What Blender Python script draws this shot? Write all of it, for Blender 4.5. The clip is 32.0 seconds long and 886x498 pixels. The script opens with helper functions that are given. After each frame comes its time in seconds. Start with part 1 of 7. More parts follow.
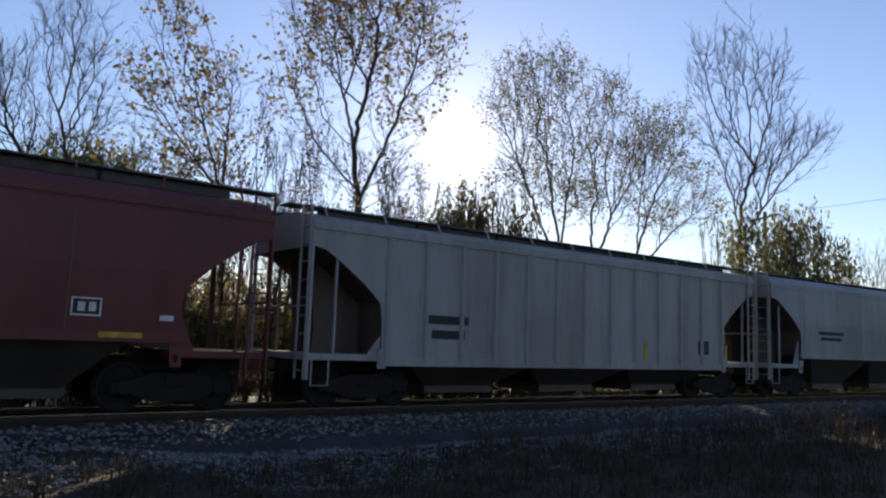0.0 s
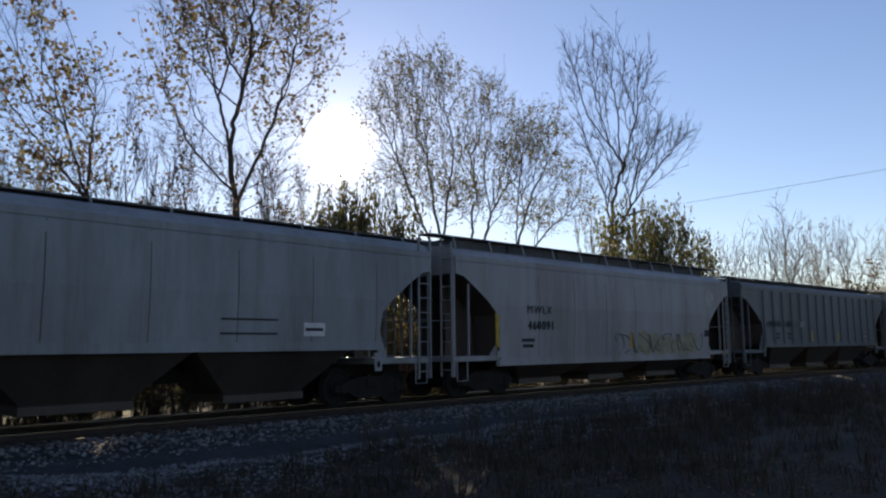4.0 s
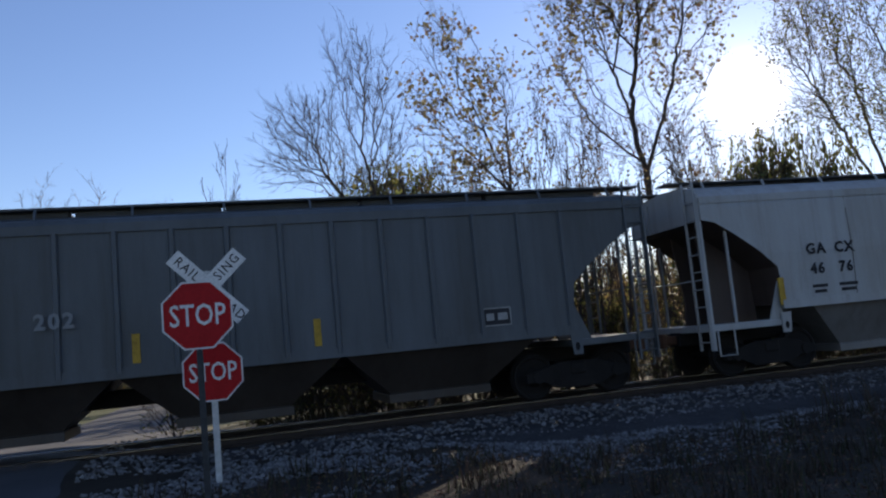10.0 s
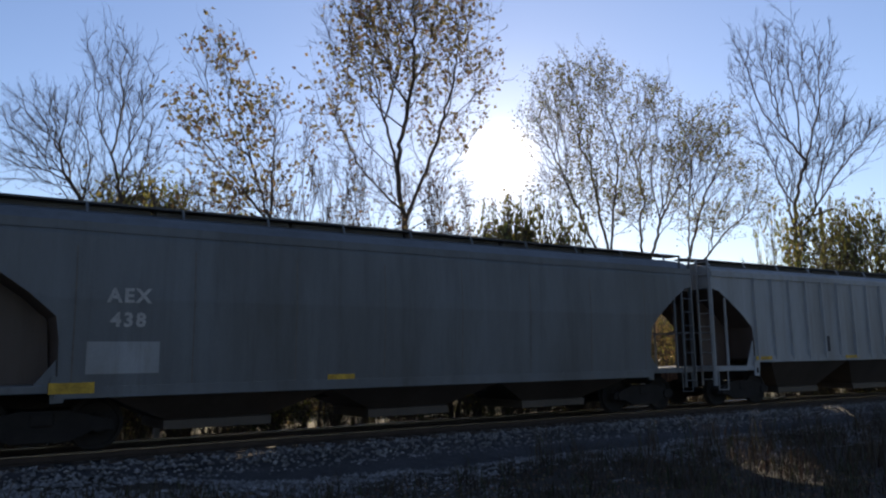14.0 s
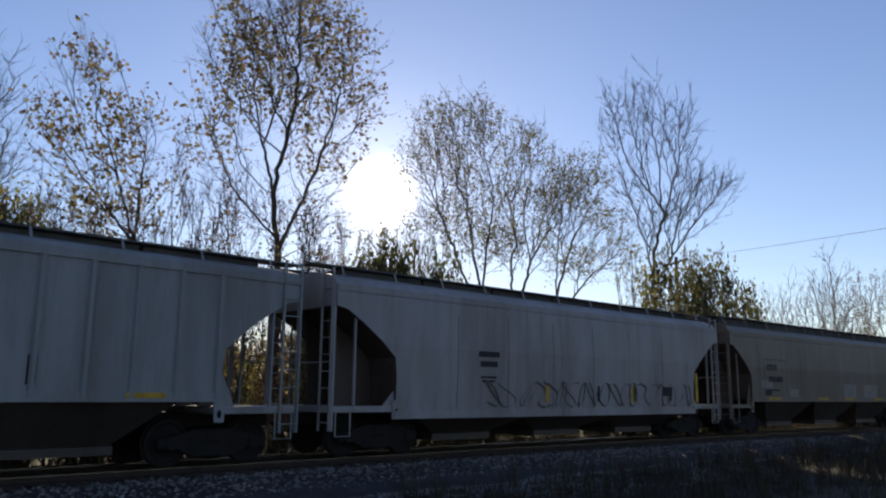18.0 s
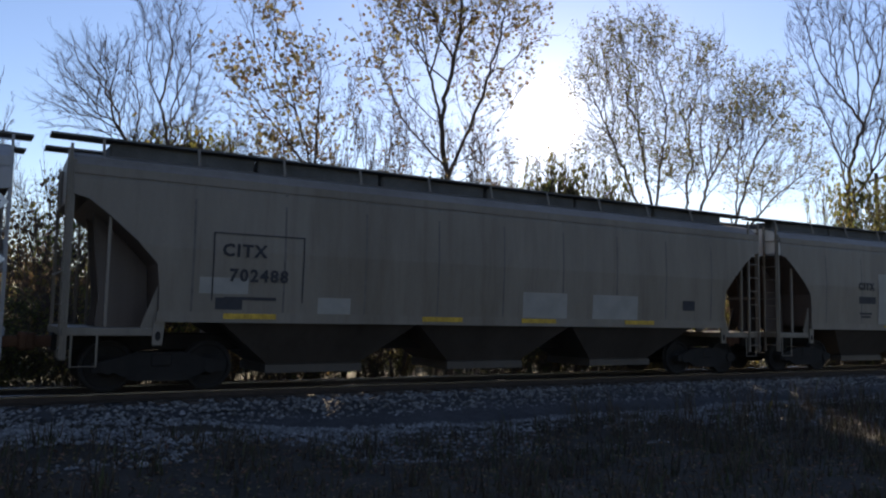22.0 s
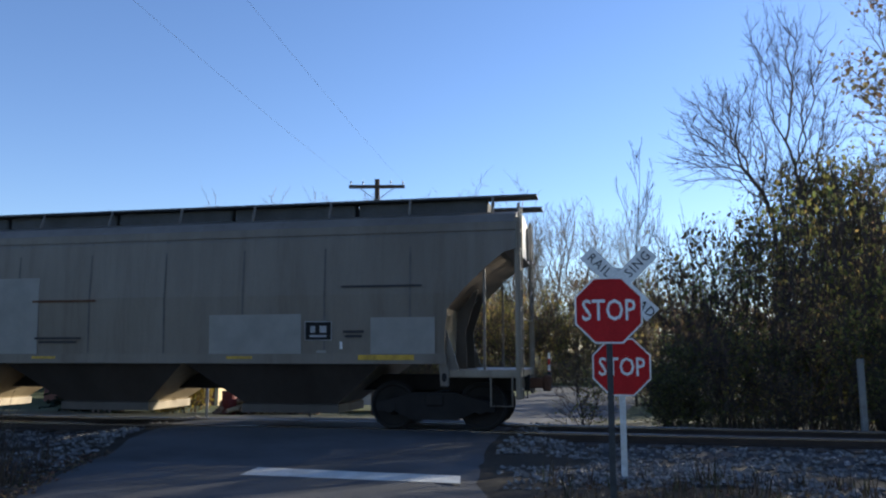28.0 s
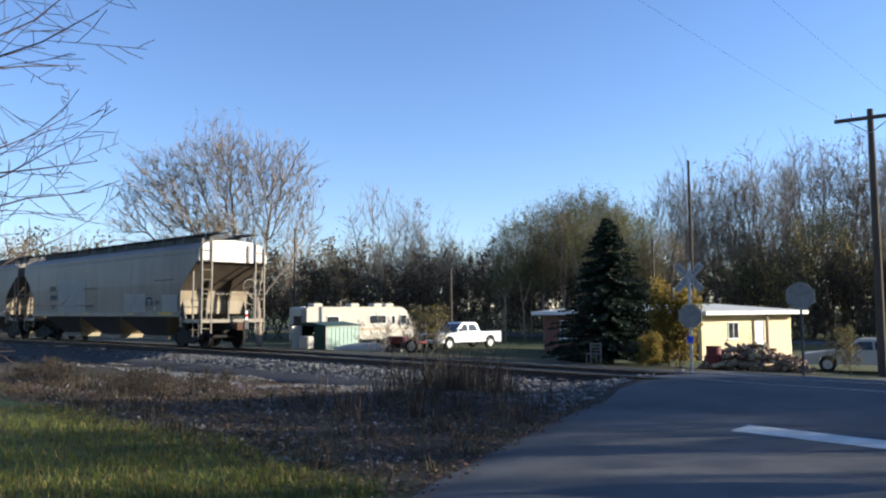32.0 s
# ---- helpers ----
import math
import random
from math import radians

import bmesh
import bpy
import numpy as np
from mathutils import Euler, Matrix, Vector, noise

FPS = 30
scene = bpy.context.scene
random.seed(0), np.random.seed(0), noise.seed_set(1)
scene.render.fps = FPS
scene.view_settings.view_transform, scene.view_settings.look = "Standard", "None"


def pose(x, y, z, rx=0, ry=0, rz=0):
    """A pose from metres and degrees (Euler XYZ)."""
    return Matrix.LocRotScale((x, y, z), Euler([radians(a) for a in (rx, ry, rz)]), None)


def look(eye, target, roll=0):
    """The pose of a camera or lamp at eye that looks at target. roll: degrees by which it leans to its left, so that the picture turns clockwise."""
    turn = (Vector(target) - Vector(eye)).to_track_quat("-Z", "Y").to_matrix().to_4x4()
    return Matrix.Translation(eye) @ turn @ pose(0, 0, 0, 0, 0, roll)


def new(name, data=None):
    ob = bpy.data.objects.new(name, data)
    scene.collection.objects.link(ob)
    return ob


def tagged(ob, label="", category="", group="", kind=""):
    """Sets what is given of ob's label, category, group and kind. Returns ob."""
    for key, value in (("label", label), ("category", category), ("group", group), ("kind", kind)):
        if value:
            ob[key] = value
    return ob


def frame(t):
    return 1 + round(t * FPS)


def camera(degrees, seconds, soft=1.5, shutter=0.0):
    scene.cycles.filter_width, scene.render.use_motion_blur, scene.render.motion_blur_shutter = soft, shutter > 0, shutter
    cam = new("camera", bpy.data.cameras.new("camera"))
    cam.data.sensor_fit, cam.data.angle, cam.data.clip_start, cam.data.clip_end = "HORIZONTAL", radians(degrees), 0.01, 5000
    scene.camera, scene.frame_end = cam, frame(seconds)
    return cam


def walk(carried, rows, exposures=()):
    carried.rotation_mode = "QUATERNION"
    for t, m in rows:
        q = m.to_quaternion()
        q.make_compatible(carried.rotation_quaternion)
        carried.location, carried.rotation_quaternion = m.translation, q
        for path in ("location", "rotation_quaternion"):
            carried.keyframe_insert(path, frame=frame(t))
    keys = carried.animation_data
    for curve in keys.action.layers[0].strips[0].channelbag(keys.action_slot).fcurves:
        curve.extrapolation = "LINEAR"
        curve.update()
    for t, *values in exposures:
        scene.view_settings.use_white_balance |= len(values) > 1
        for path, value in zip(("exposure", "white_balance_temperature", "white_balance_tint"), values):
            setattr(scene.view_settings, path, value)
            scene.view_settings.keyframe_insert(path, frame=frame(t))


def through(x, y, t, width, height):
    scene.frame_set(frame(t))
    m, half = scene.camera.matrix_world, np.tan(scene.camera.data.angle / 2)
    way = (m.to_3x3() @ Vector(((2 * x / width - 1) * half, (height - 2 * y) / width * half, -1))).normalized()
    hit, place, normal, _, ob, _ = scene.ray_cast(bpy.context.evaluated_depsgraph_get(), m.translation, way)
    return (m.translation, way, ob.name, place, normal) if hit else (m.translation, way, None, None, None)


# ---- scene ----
# camera: held by hand at one spot
cam = camera(59.41, 32.0, soft=2.2)
EYE = (0.0, 0.0, 1.46)
TURNS = [
    (0.0, 96.93, -1.99, -39.02),
    (0.5, 96.65, -0.93, -46.36),
    (1.0, 98.31, -0.86, -48.77),
    (1.5, 98.62, -1.29, -47.85),
    (2.0, 98.33, -0.21, -47.94),
    (2.5, 98.04, 0.07, -48.17),
    (4.5, 96.18, 1.17, -46.21),
    (5.0, 95.92, 1.10, -44.12),
    (5.5, 96.33, 0.31, -44.73),
    (6.0, 95.13, 0.13, -43.19),
    (6.5, 95.57, 0.15, -42.40),
    (7.0, 95.23, -0.77, -41.34),
    (7.5, 94.57, 1.14, -39.49),
    (8.0, 91.71, 0.10, -39.43),
    (8.5, 96.97, 0.35, -34.71),
    (9.0, 96.12, 5.97, -20.30),
    (9.5, 95.53, 5.70, -16.32),
    (10.0, 96.44, 5.36, -16.42),
    (10.5, 94.88, 6.54, -15.63),
    (11.0, 98.11, 2.87, -17.31),
    (11.5, 100.11, 1.60, -24.36),
    (12.0, 100.52, -1.12, -31.86),
    (12.5, 99.50, 0.38, -33.94),
    (13.0, 98.95, -0.40, -35.71),
    (13.5, 97.80, 0.02, -35.13),
    (14.0, 98.17, 0.92, -35.05),
    (14.5, 97.01, 1.50, -33.78),
    (16.5, 99.03, 0.26, -34.31),
    (17.0, 97.67, 0.18, -38.52),
    (17.5, 100.06, 1.14, -40.72),
    (18.0, 100.56, -0.52, -44.64),
    (18.5, 97.91, -0.72, -51.45),
    (19.0, 99.07, -0.48, -49.94),
    (19.5, 99.04, -0.58, -45.44),
    (20.0, 97.89, 0.23, -41.77),
    (20.5, 100.38, -0.45, -39.29),
    (21.0, 98.99, -1.34, -36.44),
    (21.5, 100.74, -0.80, -34.73),
    (22.0, 94.95, -1.04, -32.21),
    (22.5, 93.62, -0.81, -35.07),
    (23.0, 95.47, -0.23, -33.41),
    (23.5, 95.76, -0.65, -33.88),
    (24.0, 94.27, -0.84, -35.71),
    (24.5, 94.59, -0.69, -36.32),
    (26.5, 93.96, -1.03, -19.10),
    (27.0, 94.49, 0.95, -8.69),
    (27.5, 97.46, -0.08, 1.62),
    (28.0, 97.68, 0.01, 12.86),
    (28.5, 96.88, 0.51, 24.03),
    (29.0, 96.46, 0.60, 33.77),
    (29.5, 96.69, 0.33, 42.66),
    (30.0, 95.59, 0.32, 46.37),
    (30.5, 94.99, 0.87, 46.91),
    (31.0, 94.89, 0.50, 47.25),
    (31.5, 94.91, 0.07, 46.76),
    (32.0, 94.51, 0.33, 47.08),
]
EXPOSURE = [(0.0, 0.95, 6900, 12), (1.0, 0.78, 6900, 12), (8.0, 0.85, 6900, 12), (9.5, 0.92, 6400, 12), (10.8, 0.9, 6250, 12), (12.0, 0.7, 6800, 12), (14.0, 0.88, 6900, 12), (18.0, 0.76, 6800, 12), (19.0, 0.74, 6800, 12), (20.0, 0.9, 6900, 12), (22.0, 1.08, 6900, 12), (25.0, 1.06, 6900, 12), (26.5, 0.88, 6600, 12), (27.2, 1.0, 6250, 8), (28.0, 1.18, 5800, 7), (29.0, 1.27, 5700, 7), (32.0, 1.34, 5700, 7)]
walk(cam, [(t, pose(*EYE, rx, ry, rz)) for t, rx, ry, rz in TURNS], EXPOSURE)

# light: low autumn sun behind the trees, clear sky
SUN_AZ, SUN_EL = 39.75, 14.5
SUN_DIR = Vector((math.sin(radians(SUN_AZ)) * math.cos(radians(SUN_EL)),
                  math.cos(radians(SUN_AZ)) * math.cos(radians(SUN_EL)), math.sin(radians(SUN_EL))))


def make_world():
    world = bpy.data.worlds.new("sky")
    world.use_nodes = True
    scene.world = world
    nt = world.node_tree
    nt.nodes.clear()
    out = nt.nodes.new("ShaderNodeOutputWorld")
    sky = nt.nodes.new("ShaderNodeTexSky")
    sky.sky_type = "NISHITA"
    sky.sun_disc = False
    sky.sun_elevation, sky.sun_rotation = radians(SUN_EL), radians(SUN_AZ)
    sky.air_density, sky.dust_density, sky.ozone_density = 1.0, 0.05, 1.6
    bg = nt.nodes.new("ShaderNodeBackground")
    bg.inputs["Strength"].default_value = 0.08
    clear = nt.nodes.new("ShaderNodeMix")  # a clear, deep blue autumn air
    clear.data_type, clear.blend_type = "RGBA", "MULTIPLY"
    clear.inputs["Factor"].default_value = 1.0
    clear.inputs["B"].default_value = (0.92, 0.93, 1.14, 1)
    nt.links.new(sky.outputs[0], clear.inputs["A"])
    nt.links.new(clear.outputs["Result"], bg.inputs["Color"])
    # the sun's disc with its bright aureole
    tc = nt.nodes.new("ShaderNodeTexCoord")
    dot = nt.nodes.new("ShaderNodeVectorMath")
    dot.operation = "DOT_PRODUCT"
    dot.inputs[1].default_value = SUN_DIR
    nt.links.new(tc.outputs["Generated"], dot.inputs[0])
    total = None
    for power, gain in ((3600, 10.0), (200, 0.2), (16, 0.05)):
        p = nt.nodes.new("ShaderNodeMath")
        p.operation = "POWER"
        c = nt.nodes.new("ShaderNodeMath")
        c.operation = "MAXIMUM"
        c.inputs[1].default_value = 0.0
        nt.links.new(dot.outputs["Value"], c.inputs[0])
        nt.links.new(c.outputs[0], p.inputs[0])
        p.inputs[1].default_value = power
        m = nt.nodes.new("ShaderNodeMath")
        m.operation = "MULTIPLY"
        m.inputs[1].default_value = gain
        nt.links.new(p.outputs[0], m.inputs[0])
        if total is None:
            total = m
        else:
            a = nt.nodes.new("ShaderNodeMath")
            a.operation = "ADD"
            nt.links.new(total.outputs[0], a.inputs[0])
            nt.links.new(m.outputs[0], a.inputs[1])
            total = a
    glow = nt.nodes.new("ShaderNodeBackground")
    glow.inputs["Color"].default_value = (1.0, 0.93, 0.8, 1)
    nt.links.new(total.outputs[0], glow.inputs["Strength"])
    add = nt.nodes.new("ShaderNodeAddShader")
    nt.links.new(bg.outputs[0], add.inputs[0])
    nt.links.new(glow.outputs[0], add.inputs[1])
    nt.links.new(add.outputs[0], out.inputs["Surface"])


make_world()
sun = new("sun", bpy.data.lights.new("sun", "SUN"))
sun.data.energy, sun.data.angle, sun.data.color = 5.0, radians(0.5), (1.0, 0.85, 0.64)
sun.matrix_world = look(SUN_DIR * 100, (0, 0, 0))

# ---- materials ----
def mat(name, color, rough=0.8, metal=0.0, dark=0.7, light=1.2, scale=1.5, fine=40.0, bump=0.15, spec=0.3, island=0.0, stain=None, streak=0.0, grain=0.5):
    """Procedural surface: broad stains and fine grain over one base colour; island: variation from piece to piece."""
    m = bpy.data.materials.new(name)
    m.use_nodes = True
    nt = m.node_tree
    n, l = nt.nodes, nt.links
    b = n["Principled BSDF"]
    b.inputs["Roughness"].default_value, b.inputs["Metallic"].default_value = rough, metal
    b.inputs["Specular IOR Level"].default_value = spec
    tc = n.new("ShaderNodeTexCoord")
    mp = n.new("ShaderNodeMapping")
    l.new(tc.outputs["Object"], mp.inputs[0])
    if streak:
        mp.inputs["Scale"].default_value = (1, 1, streak)
    big = n.new("ShaderNodeTexNoise")
    big.inputs["Scale"].default_value, big.inputs["Detail"].default_value, big.inputs["Roughness"].default_value = scale, 6, 0.65
    l.new(mp.outputs[0], big.inputs["Vector"])
    small = n.new("ShaderNodeTexNoise")
    small.inputs["Scale"].default_value, small.inputs["Detail"].default_value = fine, 4
    l.new(tc.outputs["Object"], small.inputs["Vector"])
    ramp = n.new("ShaderNodeValToRGB")
    ramp.color_ramp.elements[0].position, ramp.color_ramp.elements[1].position = 0.3, 0.72
    ramp.color_ramp.elements[0].color = (*[c * dark for c in (stain or color)], 1)
    ramp.color_ramp.elements[1].color = (*[min(1, c * light) for c in color], 1)
    l.new(big.outputs["Fac"], ramp.inputs[0])
    mix = n.new("ShaderNodeMix")
    mix.data_type, mix.blend_type = "RGBA", "MULTIPLY"
    mix.inputs["Factor"].default_value = grain
    gr = n.new("ShaderNodeValToRGB")
    gr.color_ramp.elements[0].position, gr.color_ramp.elements[1].position = 0.25, 0.7
    gr.color_ramp.elements[0].color = (0.45, 0.45, 0.45, 1)
    l.new(small.outputs["Fac"], gr.inputs[0])
    l.new(ramp.outputs[0], mix.inputs["A"])
    l.new(gr.outputs[0], mix.inputs["B"])
    last = mix.outputs["Result"]
    if island:
        geo = n.new("ShaderNodeNewGeometry")
        hs = n.new("ShaderNodeHueSaturation")
        rng = n.new("ShaderNodeMapRange")
        rng.inputs["To Min"].default_value, rng.inputs["To Max"].default_value = 1 - island, 1 + island
        l.new(geo.outputs["Random Per Island"], rng.inputs["Value"])
        l.new(rng.outputs[0], hs.inputs["Value"])
        h2 = n.new("ShaderNodeMapRange")
        h2.inputs["To Min"].default_value, h2.inputs["To Max"].default_value = 0.5 - island * 0.06, 0.5 + island * 0.06
        fr = n.new("ShaderNodeMath")
        fr.operation = "FRACT"
        mu = n.new("ShaderNodeMath")
        mu.operation = "MULTIPLY"
        mu.inputs[1].default_value = 7.31
        l.new(geo.outputs["Random Per Island"], mu.inputs[0])
        l.new(mu.outputs[0], fr.inputs[0])
        l.new(fr.outputs[0], h2.inputs["Value"])
        l.new(h2.outputs[0], hs.inputs["Hue"])
        l.new(last, hs.inputs["Color"])
        last = hs.outputs[0]
    l.new(last, b.inputs["Base Color"])
    if bump:
        bp = n.new("ShaderNodeBump")
        bp.inputs["Strength"].default_value, bp.inputs["Distance"].default_value = bump, 0.02
        l.new(small.outputs["Fac"], bp.inputs["Height"])
        l.new(bp.outputs[0], b.inputs["Normal"])
    return m


def leaf_mat(name, color, island=0.5, through=0.5):
    """Thin leaves that let light through, varied leaf by leaf."""
    m = mat(name, color, rough=0.65, dark=0.75, light=1.15, scale=0.6, fine=25, bump=0.0, island=island)
    nt = m.node_tree
    b = nt.nodes["Principled BSDF"]
    tr = nt.nodes.new("ShaderNodeBsdfTranslucent")
    src = b.inputs["Base Color"].links[0].from_socket
    nt.links.new(src, tr.inputs["Color"])
    mx = nt.nodes.new("ShaderNodeMixShader")
    mx.inputs[0].default_value = through
    nt.links.new(b.outputs[0], mx.inputs[1])
    nt.links.new(tr.outputs[0], mx.inputs[2])
    nt.links.new(mx.outputs[0], nt.nodes["Material Output"].inputs["Surface"])
    return m


# ---- mesh tools ----
class Shape:
    """Collects vertices and faces for one mesh."""

    def __init__(self):
        self.v, self.f, self.m = [], [], []

    def add(self, verts, faces, slot=0):
        k = len(self.v)
        self.v.extend(verts)
        self.f.extend([tuple(i + k for i in f) for f in faces])
        self.m.extend([slot] * len(faces))
        return self

    def box(self, x0, x1, y0, y1, z0, z1, slot=0, c=0.0):
        """A box; c chamfers its upright edges and its top rim."""
        if c <= 0:
            v = [(x, y, z) for z in (z0, z1) for y in (y0, y1) for x in (x0, x1)]
            f = [(0, 2, 3, 1), (4, 5, 7, 6), (0, 1, 5, 4), (1, 3, 7, 5), (3, 2, 6, 7), (2, 0, 4, 6)]
            return self.add(v, f, slot)
        ring = lambda d, z: [(x0 + d + c, y0 + d, z), (x1 - d - c, y0 + d, z), (x1 - d, y0 + d + c, z), (x1 - d, y1 - d - c, z),
                             (x1 - d - c, y1 - d, z), (x0 + d + c, y1 - d, z), (x0 + d, y1 - d - c, z), (x0 + d, y0 + d + c, z)]
        rings = [ring(c * 0.6, z0), ring(0, z0 + c), ring(0, z1 - c), ring(c * 0.6, z1)]
        return self.loft(rings, slot)

    def loft(self, rings, slot=0, caps=True):
        n = len(rings[0])
        v = [p for r in rings for p in r]
        f = [(i * n + j, i * n + (j + 1) % n, (i + 1) * n + (j + 1) % n, (i + 1) * n + j) for i in range(len(rings) - 1) for j in range(n)]
        if caps:
            f.append(tuple(reversed(range(n))))
            f.append(tuple(range((len(rings) - 1) * n, len(rings) * n)))
        return self.add(v, f, slot)

    def tube(self, points, radii, n=6, slot=0):
        rings = []
        prev = None
        for i, p in enumerate(points):
            p = Vector(p)
            a, b = Vector(points[max(i - 1, 0)]), Vector(points[min(i + 1, len(points) - 1)])
            d = (b - a).normalized()
            u = d.cross(Vector((0.31, 0.17, 0.94)) if abs(d.z) < 0.9 else Vector((1, 0.1, 0))).normalized() if prev is None else (prev - d * prev.dot(d)).normalized()
            prev = u
            w = d.cross(u)
            r = radii[i]
            rings.append([tuple(p + (u * math.cos(2 * math.pi * k / n) + w * math.sin(2 * math.pi * k / n)) * r) for k in range(n)])
        return self.loft(rings, slot)

    def prism(self, outline, axis, a, b, slot=0):
        """Extrudes a 2D outline along an axis ('x', 'y' or 'z') from a to b."""
        put = {"x": lambda p, t: (t, p[0], p[1]), "y": lambda p, t: (p[0], t, p[1]), "z": lambda p, t: (p[0], p[1], t)}[axis]
        return self.loft([[put(p, a) for p in outline], [put(p, b) for p in outline]], slot)

    def mesh(self, name, *mats, smooth=False):
        me = bpy.data.meshes.new(name)
        me.from_pydata([tuple(p) for p in self.v], [], self.f)
        for mt in mats:
            me.materials.append(mt)
        if len(mats) > 1:
            me.polygons.foreach_set("material_index", self.m)
        if smooth:
            me.polygons.foreach_set("use_smooth", [True] * len(self.f))
        me.update()
        bm = bmesh.new()
        bm.from_mesh(me)
        bmesh.ops.recalc_face_normals(bm, faces=bm.faces)
        bm.to_mesh(me)
        bm.free()
        return me


def part(name, shape, material, parent, label="", m=None, smooth=False):
    """One mesh object under a thing or under a part."""
    me = shape if isinstance(shape, bpy.types.Mesh) else shape.mesh(name, *(material if isinstance(material, (list, tuple)) else [material]), smooth=smooth)
    ob = new(name, me)
    ob.parent = parent
    if m is not None:
        ob.matrix_basis = m
    return tagged(ob, label)


def thing(name, label, category, m=None, group="", kind=""):
    ob = new(name)
    if m is not None:
        ob.matrix_basis = m
    return tagged(ob, label, category, group, kind)


def single(name, shape, material, label, category, m=None, group="", kind="", smooth=False):
    me = shape.mesh(name, *(material if isinstance(material, (list, tuple)) else [material]), smooth=smooth)
    ob = new(name, me)
    if m is not None:
        ob.matrix_basis = m
    return tagged(ob, label, category, group, kind)


def text_mesh(body, size, depth=0.004, material=None, spacing=1.0, bold=0.006):
    """Upright lettering in the x-z plane, facing -y, centred."""
    cu = bpy.data.curves.new("lettering", "FONT")
    cu.body, cu.size, cu.extrude, cu.align_x, cu.align_y, cu.space_character = body, size, depth, "CENTER", "CENTER", spacing
    cu.resolution_u, cu.offset = 2, bold * size
    ob = bpy.data.objects.new("lettering", cu)
    scene.collection.objects.link(ob)
    bpy.context.view_layer.update()
    me = bpy.data.meshes.new_from_object(ob.evaluated_get(bpy.context.evaluated_depsgraph_get()))
    bpy.data.objects.remove(ob)
    me.transform(pose(0, 0, 0, 90, 0, 0))
    me.materials.clear()
    me.materials.append(material)
    return me


def at(az, d, z=0.0):
    """A place by bearing (degrees from +y towards +x) and distance."""
    return Vector((d * math.sin(radians(az)), d * math.cos(radians(az)), z))


# ---- track line and ground ----
TRACK_Y, RADIUS, BEND = 15.8, 450.0, 75.0


def on_track(s, side=0.0):
    """Place and heading (degrees) at s metres along the track; side: metres away from the camera's side."""
    a = max(-BEND, min(BEND, s)) / RADIUS
    rest = s - a * RADIUS
    x = RADIUS * math.sin(a) + rest * math.cos(a) + side * math.sin(a)
    y = TRACK_Y - RADIUS + RADIUS * math.cos(a) - rest * math.sin(a) + side * math.cos(a)
    return x, y, -math.degrees(a)


def off_track(x, y):
    """Signed distance to the track: negative on the camera's side."""
    cy = TRACK_Y - RADIUS
    a = math.atan2(x, y - cy)
    if abs(a * RADIUS) <= BEND:
        return math.hypot(x, y - cy) - RADIUS
    a = math.copysign(BEND / RADIUS, x)
    ex, ey, _ = on_track(math.copysign(BEND, x))
    return (x - ex) * math.sin(a) + (y - ey) * math.cos(a)


def smooth(a, b, t):
    t = max(0.0, min(1.0, (t - a) / (b - a)))
    return t * t * (3 - 2 * t)


ROAD_L = [(-2.0, -60), (-3.0, -6), (-4.0, 1.2), (-5.2, 4.3), (-6.3, 6.6), (-7.7, 9.8), (-8.9, 13.0), (-9.8, 15.8), (-10.1, 19), (-9.6, 24), (-8.0, 32), (-6.5, 44), (-6.0, 58)]
ROAD_R = [(5.0, -60), (3.6, -6), (2.0, 1.2), (0.6, 4.3), (-0.5, 6.6), (-1.8, 9.8), (-2.25, 13.0), (-2.3, 15.8), (-2.2, 19), (-1.6, 24), (-0.3, 32), (0.6, 44), (1.0, 58)]


def road_span(y):
    ys = [p[1] for p in ROAD_L]
    return float(np.interp(y, ys, [p[0] for p in ROAD_L])), float(np.interp(y, ys, [p[0] for p in ROAD_R]))


def ground_z(x, y):
    d = off_track(x, y)
    if d >= 0:
        z = -0.42 - 0.3 * smooth(3, 10, d) - 0.4 * smooth(9, 18, d) - 0.12 * smooth(18, 30, d)
    else:
        dd = -d
        ditch = 0.26 * smooth(0, 4, x - 2) + 0.3 * smooth(-11, -17, x)
        z = -0.16 - ditch * smooth(12, 7, dd) - 0.1 * smooth(5, 2.5, dd)
    lo, hi = road_span(y)
    over = max(lo - x, x - hi, 0.0)
    if -70 < y < 59:
        w = smooth(2.2, 0.2, over)
        z = z * (1 - w) + (road_z(x, y) - 0.05) * w
    bumps = 0.05 * noise.noise((x * 0.45, y * 0.45, 0.3)) + 0.03 * noise.noise((x * 1.3, y * 1.3, 4))
    if over > 1.0:
        z += bumps * smooth(1.0, 2.5, over)
    return z


def road_z(x, y):
    d = off_track(x, y)
    near, beyond = -0.14, -0.42 - 0.3 * smooth(3, 10, d) - 0.4 * smooth(9, 18, d) - 0.12 * smooth(18, 30, d)
    base = near if d < 0 else beyond + 0.02
    return base + (-0.02 - base) * smooth(4.5, 1.6, abs(d))

